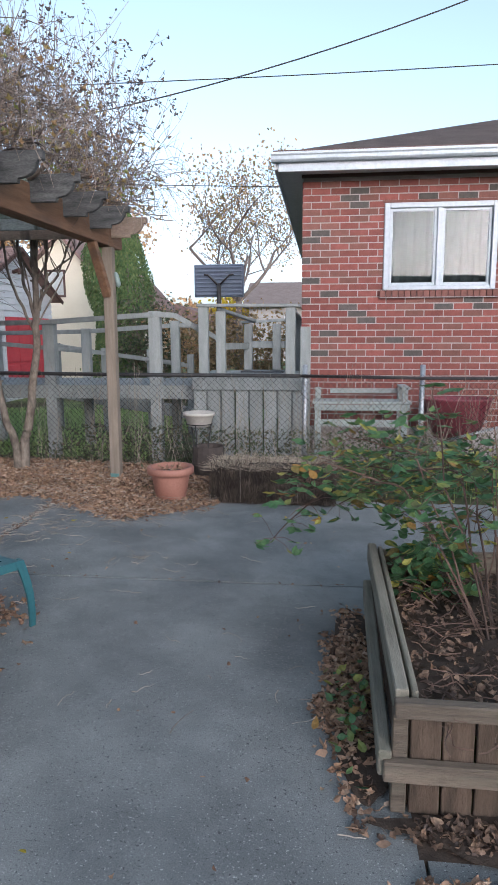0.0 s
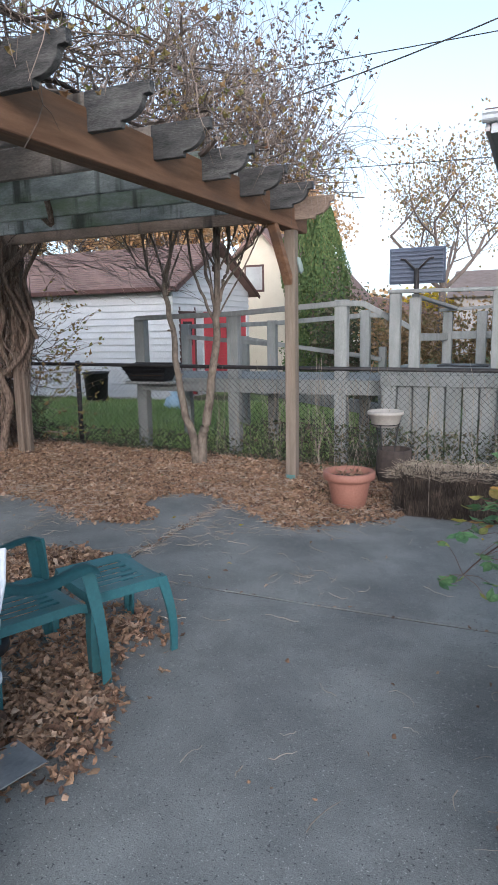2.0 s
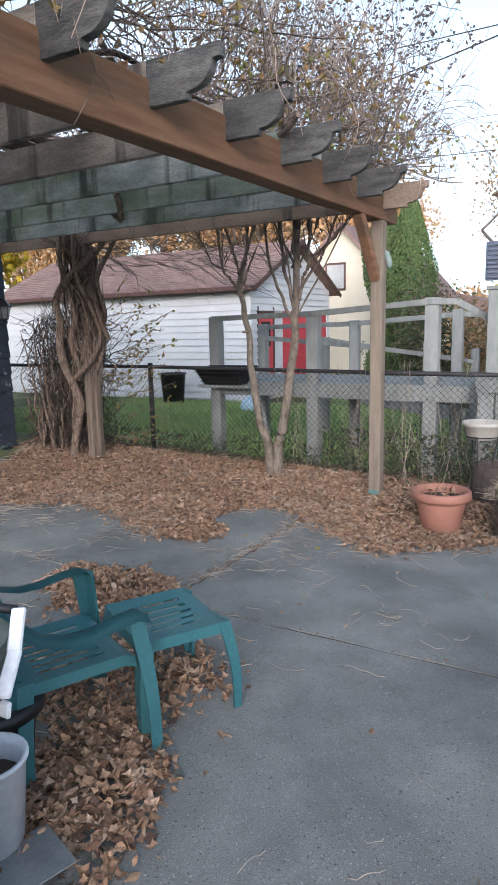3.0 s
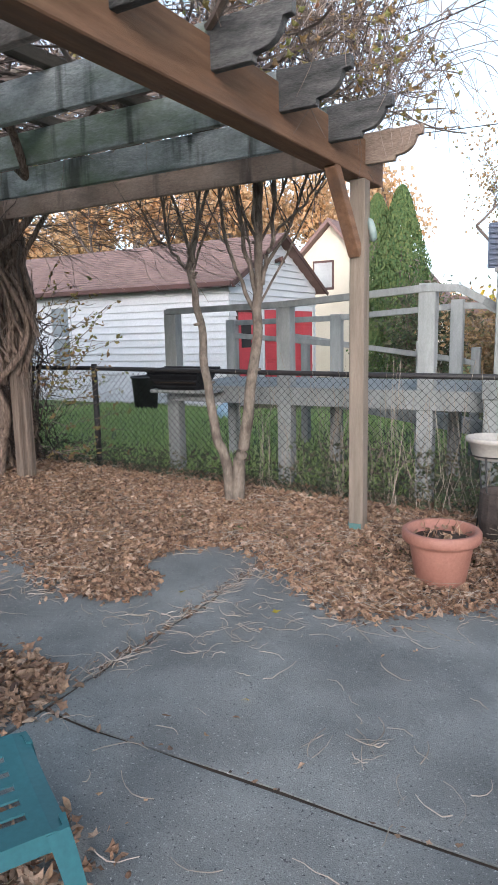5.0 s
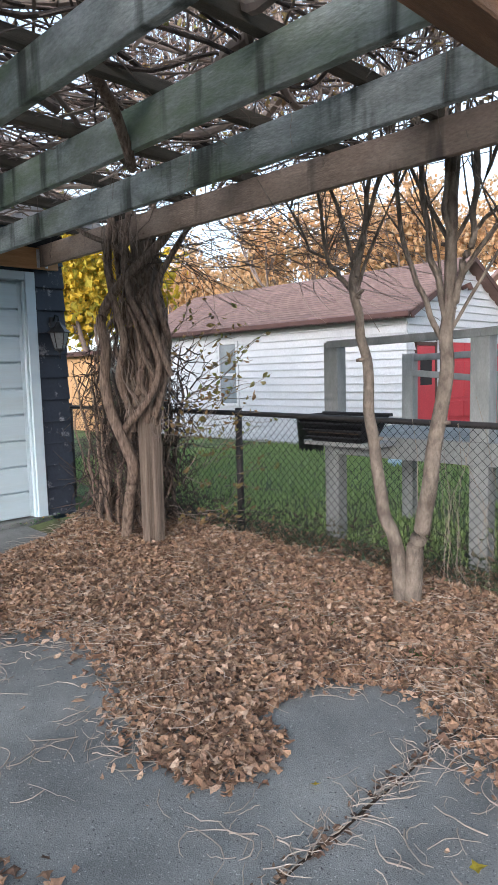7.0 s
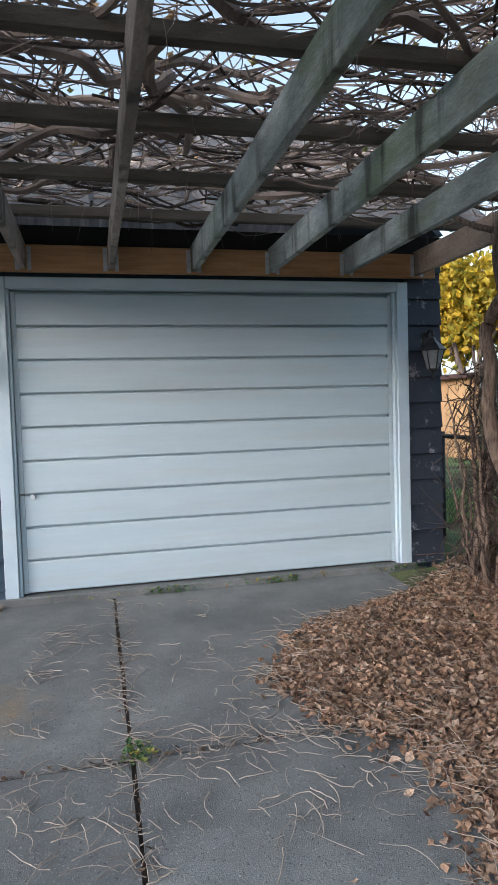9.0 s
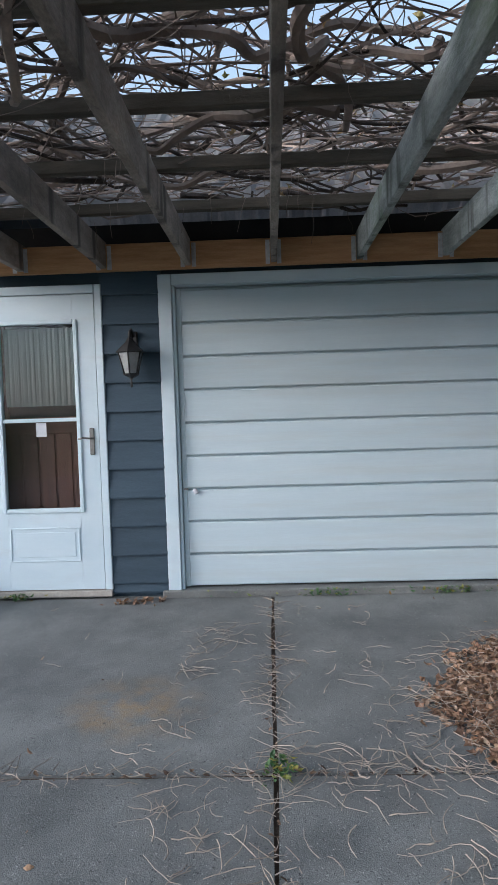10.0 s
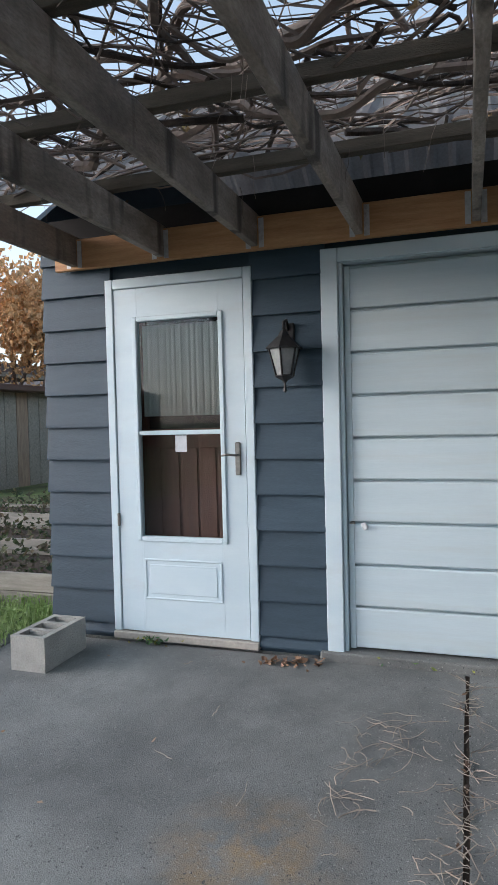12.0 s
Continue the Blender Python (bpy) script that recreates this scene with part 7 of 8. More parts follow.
for p0_, p1_, p2_, r_ in FORKS:
    q0, q1, q2 = Vector(p0_), Vector(p1_), Vector(p2_)
    tubepart("limb", yt, BARK, knotty([q0, q0.lerp(q1, 0.5), q1, q1.lerp(q2, 0.5), q2]), r_, r_ * 0.6, 7)
    for k in range(7):
        b0 = q1.lerp(q2, yr.random())
        e = b0 + Vector((yr.uniform(-0.3, 0.3), yr.uniform(-0.15, 0.15), yr.uniform(0.15, 0.5)))
        tubepart("twig", yt, BARK, bent(yr, b0, e, 4, 0.02), 0.006, 0.002, 4)
# fine upright shoots of the crown, above the pergola, with dry pods
s = Soup()
pods = Soup()
for i in range(330):
    x0, y0, z0 = yr.uniform(-5.6, -1.95), yr.uniform(6.0, 7.0), yr.uniform(2.5, 3.2)
    h = yr.uniform(0.5, 1.75) * (1.0 if x0 < -2.5 else 0.8)
    lean = yr.gauss(0, 0.32)
    p1 = (x0 + lean * h, y0 + yr.gauss(0, 0.22) * h, z0 + h * (1 - 0.25 * min(1.0, abs(lean))))
    pts = bent(yr, (x0, y0, z0), p1, 6, 0.045)
    s.tube(flow(pts, 2), 0.005, 0.002, 3)
    for k in range(yr.randint(3, 9)):
        p = pts[yr.randint(2, 6)].lerp(pts[yr.randint(2, 6)], yr.random())
        pods.leaf(p + Vector((yr.uniform(-0.04, 0.04), yr.uniform(-0.04, 0.04), yr.uniform(-0.03, 0.03))), yr.uniform(0.03, 0.056), anyrot(yr, 1.5), OVAL, 0.5)
    for k in range(7):
        q = pts[yr.randint(1, 5)]
        e = q + Vector((yr.uniform(-0.28, 0.28), yr.uniform(-0.2, 0.2), yr.uniform(0.0, 0.34)))
        s.tube(flow([q, (q + e) / 2 + Vector((yr.uniform(-0.03, 0.03), 0, 0.03)), e], 2), 0.0024, 0.001, 3)
        for w_ in range(2):
            pods.leaf(e.lerp(q, yr.uniform(0, 0.5)) + Vector((yr.uniform(-0.02, 0.02), yr.uniform(-0.02, 0.02), yr.uniform(-0.02, 0.02))), yr.uniform(0.025, 0.05), anyrot(yr, 1.5), OVAL, 0.5)
        pods.leaf(e, yr.uniform(0.03, 0.05), anyrot(yr, 1.5), OVAL, 0.5)
s.made("shoot_work", TWIG, yt)["kind"] = "stuff"
pods.made("pod_work", PODS, yt)["kind"] = "stuff"

# conifers
def column_conifer(name, label, at, h, r0, seed, n=17000, material=ARBLEAF, flat=False):
    r = random.Random(seed)
    t = thing(name, label, "tree", at)
    tubepart("trunk", t, FARBARK, [(at[0], at[1], at[2] - 0.2), (at[0], at[1], at[2] + h * 0.9)], 0.09, 0.02, 7)
    lv = Soup()
    for i in range(n):
        u = r.random() ** 0.9
        prof = min(1.0, (1 - u) * 5.5) ** 0.5 * (0.75 + 0.25 * math.sin(u * 9 + seed)) if not flat else (1 - u)
        a = r.uniform(0, 6.283)
        lump = 1 + 0.22 * noise.noise((math.cos(a) * 2, math.sin(a) * 2, u * 5 + seed))
        rad = r0 * prof * lump * math.sqrt(r.uniform(0.55, 1.0))
        c_ = (at[0] + rad * math.cos(a), at[1] + rad * math.sin(a), at[2] + 0.1 + u * h)
        out = Vector((math.cos(a), math.sin(a), 0.0))
        rot = Euler((r.uniform(0.9, 1.7), r.uniform(-0.4, 0.4), a + math.pi / 2 + r.uniform(-0.9, 0.9))).to_matrix()
        lv.leaf(c_, r.uniform(0.05, 0.12) * (1.8 if flat else 1), rot, OVAL, 0.2)
    lv.made("crown", material, t)["kind"] = "stuff"
    return t


column_conifer("arborvitae", "tall dense green columnar arborvitae", (-5.98, 20.0, -0.35), 5.3, 0.8, 3)
column_conifer("arborvitae", "slightly shorter green columnar arborvitae", (-6.78, 20.4, -0.35), 5.25, 0.75, 8)
column_conifer("blue_spruce", "small blue spruce in a far yard", (0.05, 30, -0.4), 3.1, 1.2, 5, 2600, SPRUCELEAF, True)
# bare street tree and its neighbours
tree("street_tree", "tall half-bare tree with sparse tan leaves", (-3.2, 25, -0.4), 8.9, 0.14, 1.2, TANLEAF, 4200, 0.085, 12, 6, 0.34, 0.35, rise=0.25)
tree("yellow_maple", "bright yellow maple behind the tan shed", (-22.5, 16.5, -0.3), 7.5, 0.2, 0.7, YELLOWLEAF, 9000, 0.24, 5, 4, 0.25, 0.45)
orange = (("maple_orange", (-19, 33), 12, 21), ("maple_orange", (-25, 31), 13, 22), ("maple_orange", (-14, 37), 12, 23), ("maple_orange", (-32, 29), 10, 24), ("maple_orange", (-22, 38), 13, 26), ("maple_orange", (-28, 42), 14, 27), ("maple_orange", (-17, 46), 13, 28), ("maple_orange", (-36, 38), 13, 29))
for nm, (x, y), h, sd_ in orange:
    tree("orange_maple", "large autumn maple with thin orange-tan foliage", (x, y, -0.4), h, 0.22, 0.65, ORANGELEAF, 3600, 0.24, sd_, 4, 0.25, 0.5, group="far maples")
for x, y, h, sd_ in ((-6.5, 50, 4.6, 31), (-10, 52, 5.0, 32), (-3.4, 56, 4.4, 33), (-14, 52, 5.2, 34), (3, 60, 4.0, 35)):
    tree("golden_shrub_tree", "low golden autumn tree in the distance", (x, y, -0.4), h, 0.15, 0.9, YELLOWLEAF if sd_ % 2 else ORANGELEAF, 2600, 0.34, sd_, 3, 0.2, 0.6, group="far golden trees")
for x, y, h, sd_ in ((-17, -6.5, 6.5, 41), (-22, -3.5, 7.5, 42), (-27, 1.0, 7.5, 43)):
    tree("orange_maple", "autumn tree with orange leaves behind the garage", (x, y, -0.2), h, 0.18, 0.7, ORANGELEAF, 8000, 0.13, sd_, 4, 0.25, 0.45, group="trees behind the garage")


def shrub(name, label, at, w, h, material, n, size, seed, stems=14):
    r = random.Random(seed)
    t = thing(name, label, "shrub", at)
    s, lv = Soup(), Soup()
    for i in range(stems):
        a = r.uniform(0, 6.28)
        e = (at[0] + w * math.cos(a) * r.uniform(0.3, 1), at[1] + w * math.sin(a) * r.uniform(0.3, 1), at[2] + h * r.uniform(0.6, 1))
        pts = bent(r, at, e, 5, 0.05 * h)
        s.tube(pts, 0.012, 0.004, 4)
        for k in range(n // stems):
            p = pts[r.randint(1, 5)] + Vector((r.gauss(0, 0.16 * w), r.gauss(0, 0.16 * w), r.gauss(0, 0.12 * h)))
            p.z = max(p.z, at[2] + 0.02)
            lv.leaf(p, size * r.uniform(0.6, 1.3), anyrot(r, 1.4), OVAL, 0.3)
    s.made("stems", FARBARK, t)["kind"] = "stuff"
    lv.made("foliage", material, t)["kind"] = "stuff"


shrub("shrub", "olive green shrub beyond the ramp", (-4.6, 17.5, -0.4), 1.3, 2.5, WEEDS, 3200, 0.13, 51)
shrub("shrub", "brown and green shrub beyond the ramp", (-2.9, 16.5, -0.4), 1.4, 2.3, TANLEAF, 3200, 0.12, 52)
shrub("shrub", "green shrub beside the ramp", (-3.2, 14.0, -0.4), 0.8, 0.9, WEEDS, 1000, 0.10, 53)
shrub("shrub", "dark shrub beside the white garage", (-6.6, 19.3, -0.4), 0.6, 1.3, ARBLEAF, 900, 0.10, 54)
shrub("shrub", "brown shrub in the far yard", (-1.9, 19.0, -0.4), 1.1, 2.3, TANLEAF, 2600, 0.12, 55)

# ---- overhead cables ----
def cable(a, b, sag, r_=0.009):
    a, b = Vector(a), Vector(b)
    pts = []
    for i in range(25):
        t = i / 24
        p = a.lerp(b, t)
        p.z -= sag * 4 * t * (1 - t)
        pts.append(p)
    c_ = thing("overhead_cable", "dark overhead cable crossing the sky", "cable", pts[12], "cables")
    s = Soup()
    s.tube(pts, r_, r_, 5)
    s.made("cable_line", BLACKMETAL, c_)


cable((-14.0, 12.0, 5.95), (12.0, 12.0, 5.95), 0.22)
cable((-10.0, 12.0, 4.83), (9.0, 12.0, 9.43), 1.15, 0.012)
cable((-14.0, 12.0, 4.75), (12.0, 12.0, 3.85), 0.35, 0.007)

# ---- fallen leaves, dry stems, grass and weeds ----
lr = random.Random(77)


def top_at(x, y):
    on_slab = -6.93 < x < 3.6 and y < 6.1
    return gz(x) if on_slab else ground_z(x, y)


def leaf_patch(name, label, inside, x0, x1, y0, y1, n, size, depth, material=LITTER, base=None):
    s = Soup()
    made = 0
    while made < n:
        x, y = lr.uniform(x0, x1), lr.uniform(y0, y1)
        made += 1
        d = inside(x, y)
        if d <= -0.16 or lr.random() > (min(1.0, d * 4 + 0.14) if d > 0 else 0.10 * (1 + d / 0.16) ** 2):
            continue
        d = max(d, 0.0)
        z = (base if base is not None else top_at(x, y)) + 0.008 + lr.random() * depth * min(1, d * 2.5)
        if lr.random() < (0.55 if size > 0.042 else 0.85):
            s.dry_leaf((x, y, z), size * lr.uniform(0.7, 1.5), anyrot(lr, 0.9), lr.uniform(-3.0, 3.0), lr.uniform(-0.9, 0.9), lr)
        else:
            s.leaf((x, y, z), size * lr.uniform(0.6, 1.25), anyrot(lr, 0.6), LOBED, lr.uniform(-0.25, 0.4))
    t = s.made(name, material)
    tagged(t, label, "leaves", kind="stuff")


def wob(x, y, k=3.0):
    return 0.16 * noise.noise((x * k, y * k, 3.3)) + 0.06 * noise.noise((x * 9, y * 9, 7.7))


leaf_patch("fallen_leaves", "thick carpet of dry brown maple leaves", lambda x, y: max(y - fence_edge(x) + 0.45 * wob(x, y), 0.3 * (1 - ((x + 2.98) / 0.22) ** 2 - ((y - 4.95) / 0.26) ** 2) + 0.3 * wob(x, y)) if y < 7.3 else 0.3 * (7.7 - y), -6.9, -0.95, 4.5, 7.7, 125000, 0.043, 0.05)


def blob(cx, cy, rx, ry, ang=0):
    ca, sa = math.cos(radians(ang)), math.sin(radians(ang))

    def inside(x, y):
        u, v = (x - cx) * ca + (y - cy) * sa, -(x - cx) * sa + (y - cy) * ca
        return 0.5 * (1 - math.sqrt((u / rx) ** 2 + (v / ry) ** 2)) + wob(x, y, 4) * 0.9
    return inside


for cx, cy, rx, ry, ang, n in ((-1.73, 2.5, 0.30, 0.5, 15, 1900), (-2.15, 3.0, 0.6, 0.45, 0, 1500), (-2.78, 3.80, 0.42, 0.34, 12, 2300), (-3.08, 3.86, 0.28, 0.2, 0, 500), (-1.95, 3.35, 0.35, 0.2, 0, 320), (-1.95, 2.1, 0.4, 0.3, 0, 900)):
    leaf_patch("fallen_leaves", "drift of dry brown leaves on the concrete", blob(cx, cy, rx, ry, ang), cx - rx - 0.25, cx + rx + 0.25, cy - ry - 0.25, cy + ry + 0.25, int(n * 3.8), 0.045, 0.05)
for cx, cy, rx, ry, ang, n in ((0.13, 2.8, 0.15, 0.74, 0, 2600), (0.60, 1.68, 0.34, 0.05, 0, 900)):
    leaf_patch("fallen_leaves", "brown leaves drifted against the raised bed", blob(cx, cy, rx, ry, ang), cx - rx - 0.15, cx + rx + 0.15, cy - ry - 0.2, cy + ry + 0.2, int(n * 2.4), 0.036, 0.03)
leaf_patch("fallen_leaves", "dead leaves on the soil of the raised bed", lambda x, y: 0.2, 0.36, 1.7, 2.05, 3.45, 2000, 0.034, 0.05, DARKLITTER, base=0.15)
leaf_patch("fallen_leaves", "damp dark leaves on the soil before the bed", blob(0.75, 1.90, 0.6, 0.09, 0), 0.1, 1.5, 1.72, 2.05, 1900, 0.034, 0.03, DARKLITTER)
leaf_patch("fallen_leaves", "few leaves caught along the garage sill", lambda x, y: 0.12, -6.88, -6.75, 2.85, 3.2, 70, 0.04, 0.02)
leaf_patch("fallen_leaves", "single yellow and tan leaves scattered on the concrete", lambda x, y: 0.03, -4.5, 0.3, 1.6, 5.6, 60, 0.045, 0.0, YELLOWLEAF)
leaf_patch("fallen_leaves", "small dark leaf scraps scattered on the concrete", lambda x, y: 0.03, -6.8, 0.2, 1.4, 5.6, 420, 0.026, 0.0, LITTER)

# dark soil at the broken patio edge beside the bed
sp = Soup()
sb = BM()
ring = []
for i in range(40):
    a = 6.283 * i / 40
    r_ = 1 + 0.25 * noise.noise((math.cos(a) * 2, math.sin(a) * 2, 1))
    ring.append(sb.verts.new((0.17 + 0.12 * r_ * math.cos(a), 2.78 + 0.78 * r_ * math.sin(a), gz(0.1) + 0.006)))
sb.faces.new(ring)
ring = []
for i in range(40):
    a = 6.283 * i / 40
    r_ = 1 + 0.3 * noise.noise((math.cos(a) * 2, math.sin(a) * 2, 6))
    ring.append(sb.verts.new((0.88 + 0.66 * r_ * math.cos(a), 1.90 + 0.13 * r_ * math.sin(a), gz(0.1) + 0.010)))
sb.faces.new(ring)
block(sb, 0.31, 1.9, 1.80, 2.02, -0.24, -0.143)
tagged(part("soil_patch", sb, SOIL), "dark damp soil along the raised bed", "soil", kind="structure")

# dry stems lying on the concrete
ss = Soup()
CLUMPS = [(lr.uniform(-6.2, -3.0), lr.uniform(3.2, 5.0)) for k in range(22)] + [(lr.uniform(-2.7, -1.1), lr.uniform(4.1, 5.3)) for k in range(4)] + [(-4.7, 3.95), (-4.6, 4.3), (-5.4, 3.95), (-4.2, 3.9), (-4.8, 4.7)]
for i in range(820):
    u = lr.random()
    if u < 0.55:
        cx_, cy_ = CLUMPS[lr.randint(0, len(CLUMPS) - 1)]
        x, y = lr.gauss(cx_, 0.12), lr.gauss(cy_, 0.09)
    elif u < 0.58:
        x, y = lr.gauss(-2.1, 0.65), lr.gauss(4.5, 0.55)
    elif u < 0.8:
        x = lr.uniform(-6.4, -1.0)
        y = fence_edge(x) - abs(lr.gauss(0.0, 0.12))
    elif u < 0.9:
        x, y = lr.uniform(-6.7, -3.3), lr.uniform(1.8, 5)
    else:
        x, y = lr.uniform(-3.3, 0.1), lr.uniform(1.8, 5.5)
    if not (-6.8 < x < 0.15 and 1.3 < y < 5.7) or (x < -4.9 and y < 3.45 and lr.random() < 0.7):
        continue
    a, ln = lr.uniform(0, 6.28), lr.uniform(0.05, 0.22)
    bend = lr.uniform(-1.0, 1.0)
    pts = []
    px, py = x, y
    for k in range(6):
        pts.append((px, py, gz(px) + 0.006 + lr.uniform(0, 0.012)))
        px += ln / 5 * math.cos(a)
        py += ln / 5 * math.sin(a)
        a += bend / 2.5 + lr.uniform(-0.2, 0.2)
    rr = lr.uniform(0.0013, 0.0029)
    ss.tube(pts, rr, rr * 0.6, 4)
tagged(ss.made("dry_stems", STRAW), "pale dry vine stems strewn over the concrete", "stems", kind="stuff")

cl_ = Soup()
for i in range(420):
    u = lr.random()
    if u < 0.5:
        y = lr.uniform(4.1, 6.0)
        x = -2.43 + 0.07 * noise.noise((0.0, y * 2.1, 4.0)) + lr.gauss(0, 0.022)
    elif u < 0.75:
        x, y = -4.69 + lr.gauss(0, 0.014), lr.uniform(2.0, 4.6)
    else:
        x = lr.uniform(-6.8, 0.2)
        y = (3.96 if x < -2.45 else 3.86 + 0.045 * (x + 2.2)) + lr.gauss(0, 0.014)
    cl_.dry_leaf((x, y, gz(x) + 0.007), lr.uniform(0.012, 0.038), anyrot(lr, 0.5), lr.uniform(-2, 2), lr.uniform(-0.6, 0.6), lr)
tagged(cl_.made("crack_litter", DARKLITTER), "leaf crumbs caught in the joints and cracks", "leaves", kind="stuff")

# twigs and stems mixed into the leaf carpet
lt_ = Soup()
for i in range(2600):
    x = lr.uniform(-6.6, -1.0)
    y = lr.uniform(fence_edge(x) + 0.02, 7.1)
    a, ln = lr.uniform(0, 6.28), lr.uniform(0.05, 0.22)
    z = top_at(x, y) + lr.uniform(0.03, 0.065)
    lt_.tube(flow(bent(lr, (x, y, z), (x + ln * math.cos(a), y + ln * math.sin(a), z + lr.uniform(-0.01, 0.02)), 3, 0.012), 2), 0.0018, 0.001, 3)
tagged(lt_.made("leaf_litter_stems", STRAW), "thin dry stems among the fallen leaves", "stems", kind="stuff")

# lawn beyond the fence and weeds along it
gs_ = Soup()
for i in range(26000):
    y = 7.72 + 6.6 * lr.random() ** 1.4
    x = lr.uniform(-11.5, -2.2)
    z = ground_z(x, y)
    h = lr.uniform(0.04, 0.10) * (1.5 if y < 7.6 else 1)
    gs_.blade((x, y, z - 0.01), (x + lr.uniform(-0.05, 0.05), y + lr.uniform(-0.05, 0.05), z + h), 0.006 + 0.001 * (y - 7), lr.uniform(-0.5, 0.5))
tagged(gs_.made("lawn_grass", BLADES), "green mown lawn beyond the fence", "grass", kind="stuff")
wd = Soup()
for i in range(2300):
    x = lr.uniform(-7.2, 2.6)
    tall = 0.55 if x > -2.9 else 0.45
    y = FY + lr.gauss(0.08, 0.13)
    z = ground_z(x, y)
    h = tall * lr.uniform(0.06, 0.45) * (0.6 + 0.5 * noise.noise((x * 1.7, 0, 5)) + 0.3)
    wd.blade((x, y, z - 0.02), (x + lr.uniform(-0.3, 0.3), y + lr.uniform(-0.14, 0.14), z + max(0.05, h)), lr.uniform(0.003, 0.008), lr.uniform(-0.6, 0.6))
for i in range(9000):
    x = lr.uniform(-6.9, 2.8)
    y = FY + lr.gauss(0.05, 0.16)
    if x < -2.9 and lr.random() < 0.6:
        continue
    h = lr.uniform(0.02, 0.5) * (1.0 if x > -2.9 else 0.6)
    wd.leaf((x, y, ground_z(x, y) + h), lr.uniform(0.02, 0.06), anyrot(lr, 1.2), OVAL, 0.3)
tagged(wd.made("fence_weeds", WEEDS), "tangle of weeds and long grass along the fence", "weeds", kind="stuff")
tw = Soup()
for i in range(230):
    x, y = lr.uniform(-3.4, 2.4), FY + lr.uniform(-0.25, 0.15)
    tw.tube(bent(lr, (x, y, -0.1), (x + lr.uniform(-0.35, 0.35), y + lr.uniform(-0.15, 0.1), lr.uniform(0.4, 1.15)), 5, 0.04), 0.003, 0.0015, 3)
tagged(tw.made("dead_stalks", STALK), "bare dead stalks leaning on the fence", "stalks", kind="stuff")

# ---- bush in the raised bed ----
bush = thing("raspberry_bush", "leafy shrub with green and yellow leaves in the bed", "shrub", (0.75, 2.75, 0.15))
br = random.Random(91)
st, bl = Soup(), Soup()
canes = [((0.7, 2.75, 0.12), (0.45, 3.2, 0.85), (0.15, 3.5, 0.88)), ((0.72, 2.75, 0.12), (0.4, 3.1, 0.7), (0.0, 3.3, 0.78), (-0.1, 3.4, 0.6)), ((0.72, 2.65, 0.12), (0.55, 2.9, 0.75), (0.5, 3.1, 1.15)), ((0.74, 2.7, 0.12), (0.62, 3.1, 0.8), (0.1, 3.5, 0.72), (-0.27, 3.6, 0.28)),
         ((0.8, 2.7, 0.12), (0.9, 2.9, 0.8), (1.15, 3.0, 1.35)), ((0.76, 2.75, 0.12), (0.75, 3.3, 0.7), (0.35, 3.7, 0.62), (0.1, 3.75, 0.45)),
         ((0.8, 2.8, 0.12), (0.85, 3.4, 0.75), (0.55, 3.9, 0.75)), ((0.82, 2.6, 0.12), (0.8, 2.6, 0.7), (0.95, 2.5, 1.2)),
         ((0.9, 2.9, 0.12), (1.1, 3.2, 0.6), (1.3, 3.2, 0.8)), ((0.7, 2.9, 0.12), (0.5, 3.3, 0.55), (0.3, 3.4, 0.5)), ((0.85, 3.0, 0.12), (0.95, 3.5, 0.7), (0.85, 3.9, 0.62))]
for c_ in canes:
    c_ = [Vector(p) for p in c_]
    pts = []
    for a, b in zip(c_, c_[1:]):
        for k in range(4):
            pts.append(a.lerp(b, k / 4) + Vector((br.uniform(-0.015, 0.015), br.uniform(-0.015, 0.015), br.uniform(-0.01, 0.01))))
    pts.append(c_[-1])
    st.tube(flow(pts, 2), 0.006, 0.003, 5)
    for p in pts[3:]:
        for k in range(5):
            e = p + Vector((br.uniform(-0.16, 0.16), br.uniform(-0.16, 0.16), br.uniform(-0.1, 0.13)))
            st.tube([p, (p + e) / 2 + Vector((0, 0, 0.015)), e], 0.002, 0.0015, 3)
            a0, tx, ty, sz = br.uniform(0, 6.28), br.uniform(-0.6, 0.6), br.uniform(-0.6, 0.6), br.uniform(0.045, 0.085)
            for w_ in (-1.0, 0.0, 1.0):
                rot = Euler((tx + br.uniform(-0.2, 0.2), ty + br.uniform(-0.2, 0.2), a0 + w_)).to_matrix()
                bl.leaf(e + rot @ Vector((0, sz * 0.55, 0)), sz * (1.15 if w_ == 0 else 0.9), rot, POINTED, 0.16)
for i in range(34):
    x, y = br.uniform(0.7, 1.2), br.uniform(2.3, 3.1)
    st.tube(bent(br, (x, y, 0.1), (x + br.uniform(-0.2, 0.2), y + br.uniform(-0.1, 0.2), br.uniform(0.6, 1.25)), 6, 0.03), 0.0045, 0.002, 4)
for i in range(130):     # dead canes fallen on the soil
    x, y, a = br.uniform(0.4, 1.3), br.uniform(1.8, 3.3), br.uniform(0, 6.28)
    ln = br.uniform(0.1, 0.4)
    st.tube(flow(bent(br, (x, y, 0.19), (min(1.9, max(0.38, x + ln * math.cos(a))), min(3.45, max(1.75, y + ln * math.sin(a))), br.uniform(0.19, 0.26)), 4, 0.03), 2), 0.003, 0.0018, 3)
for i in range(240):    # low growth at the far end of the bed
    p = (br.uniform(0.35, 0.75), br.uniform(3.0, 3.5), 0.16 + br.uniform(0.0, 0.26))
    bl.leaf(p, br.uniform(0.05, 0.095), anyrot(br, 0.8), POINTED, 0.16)
st.made("cane_work", CANE, bush)["kind"] = "stuff"
bl.made("foliage", BUSHLEAF, bush)["kind"] = "stuff"
sp_ = Soup()
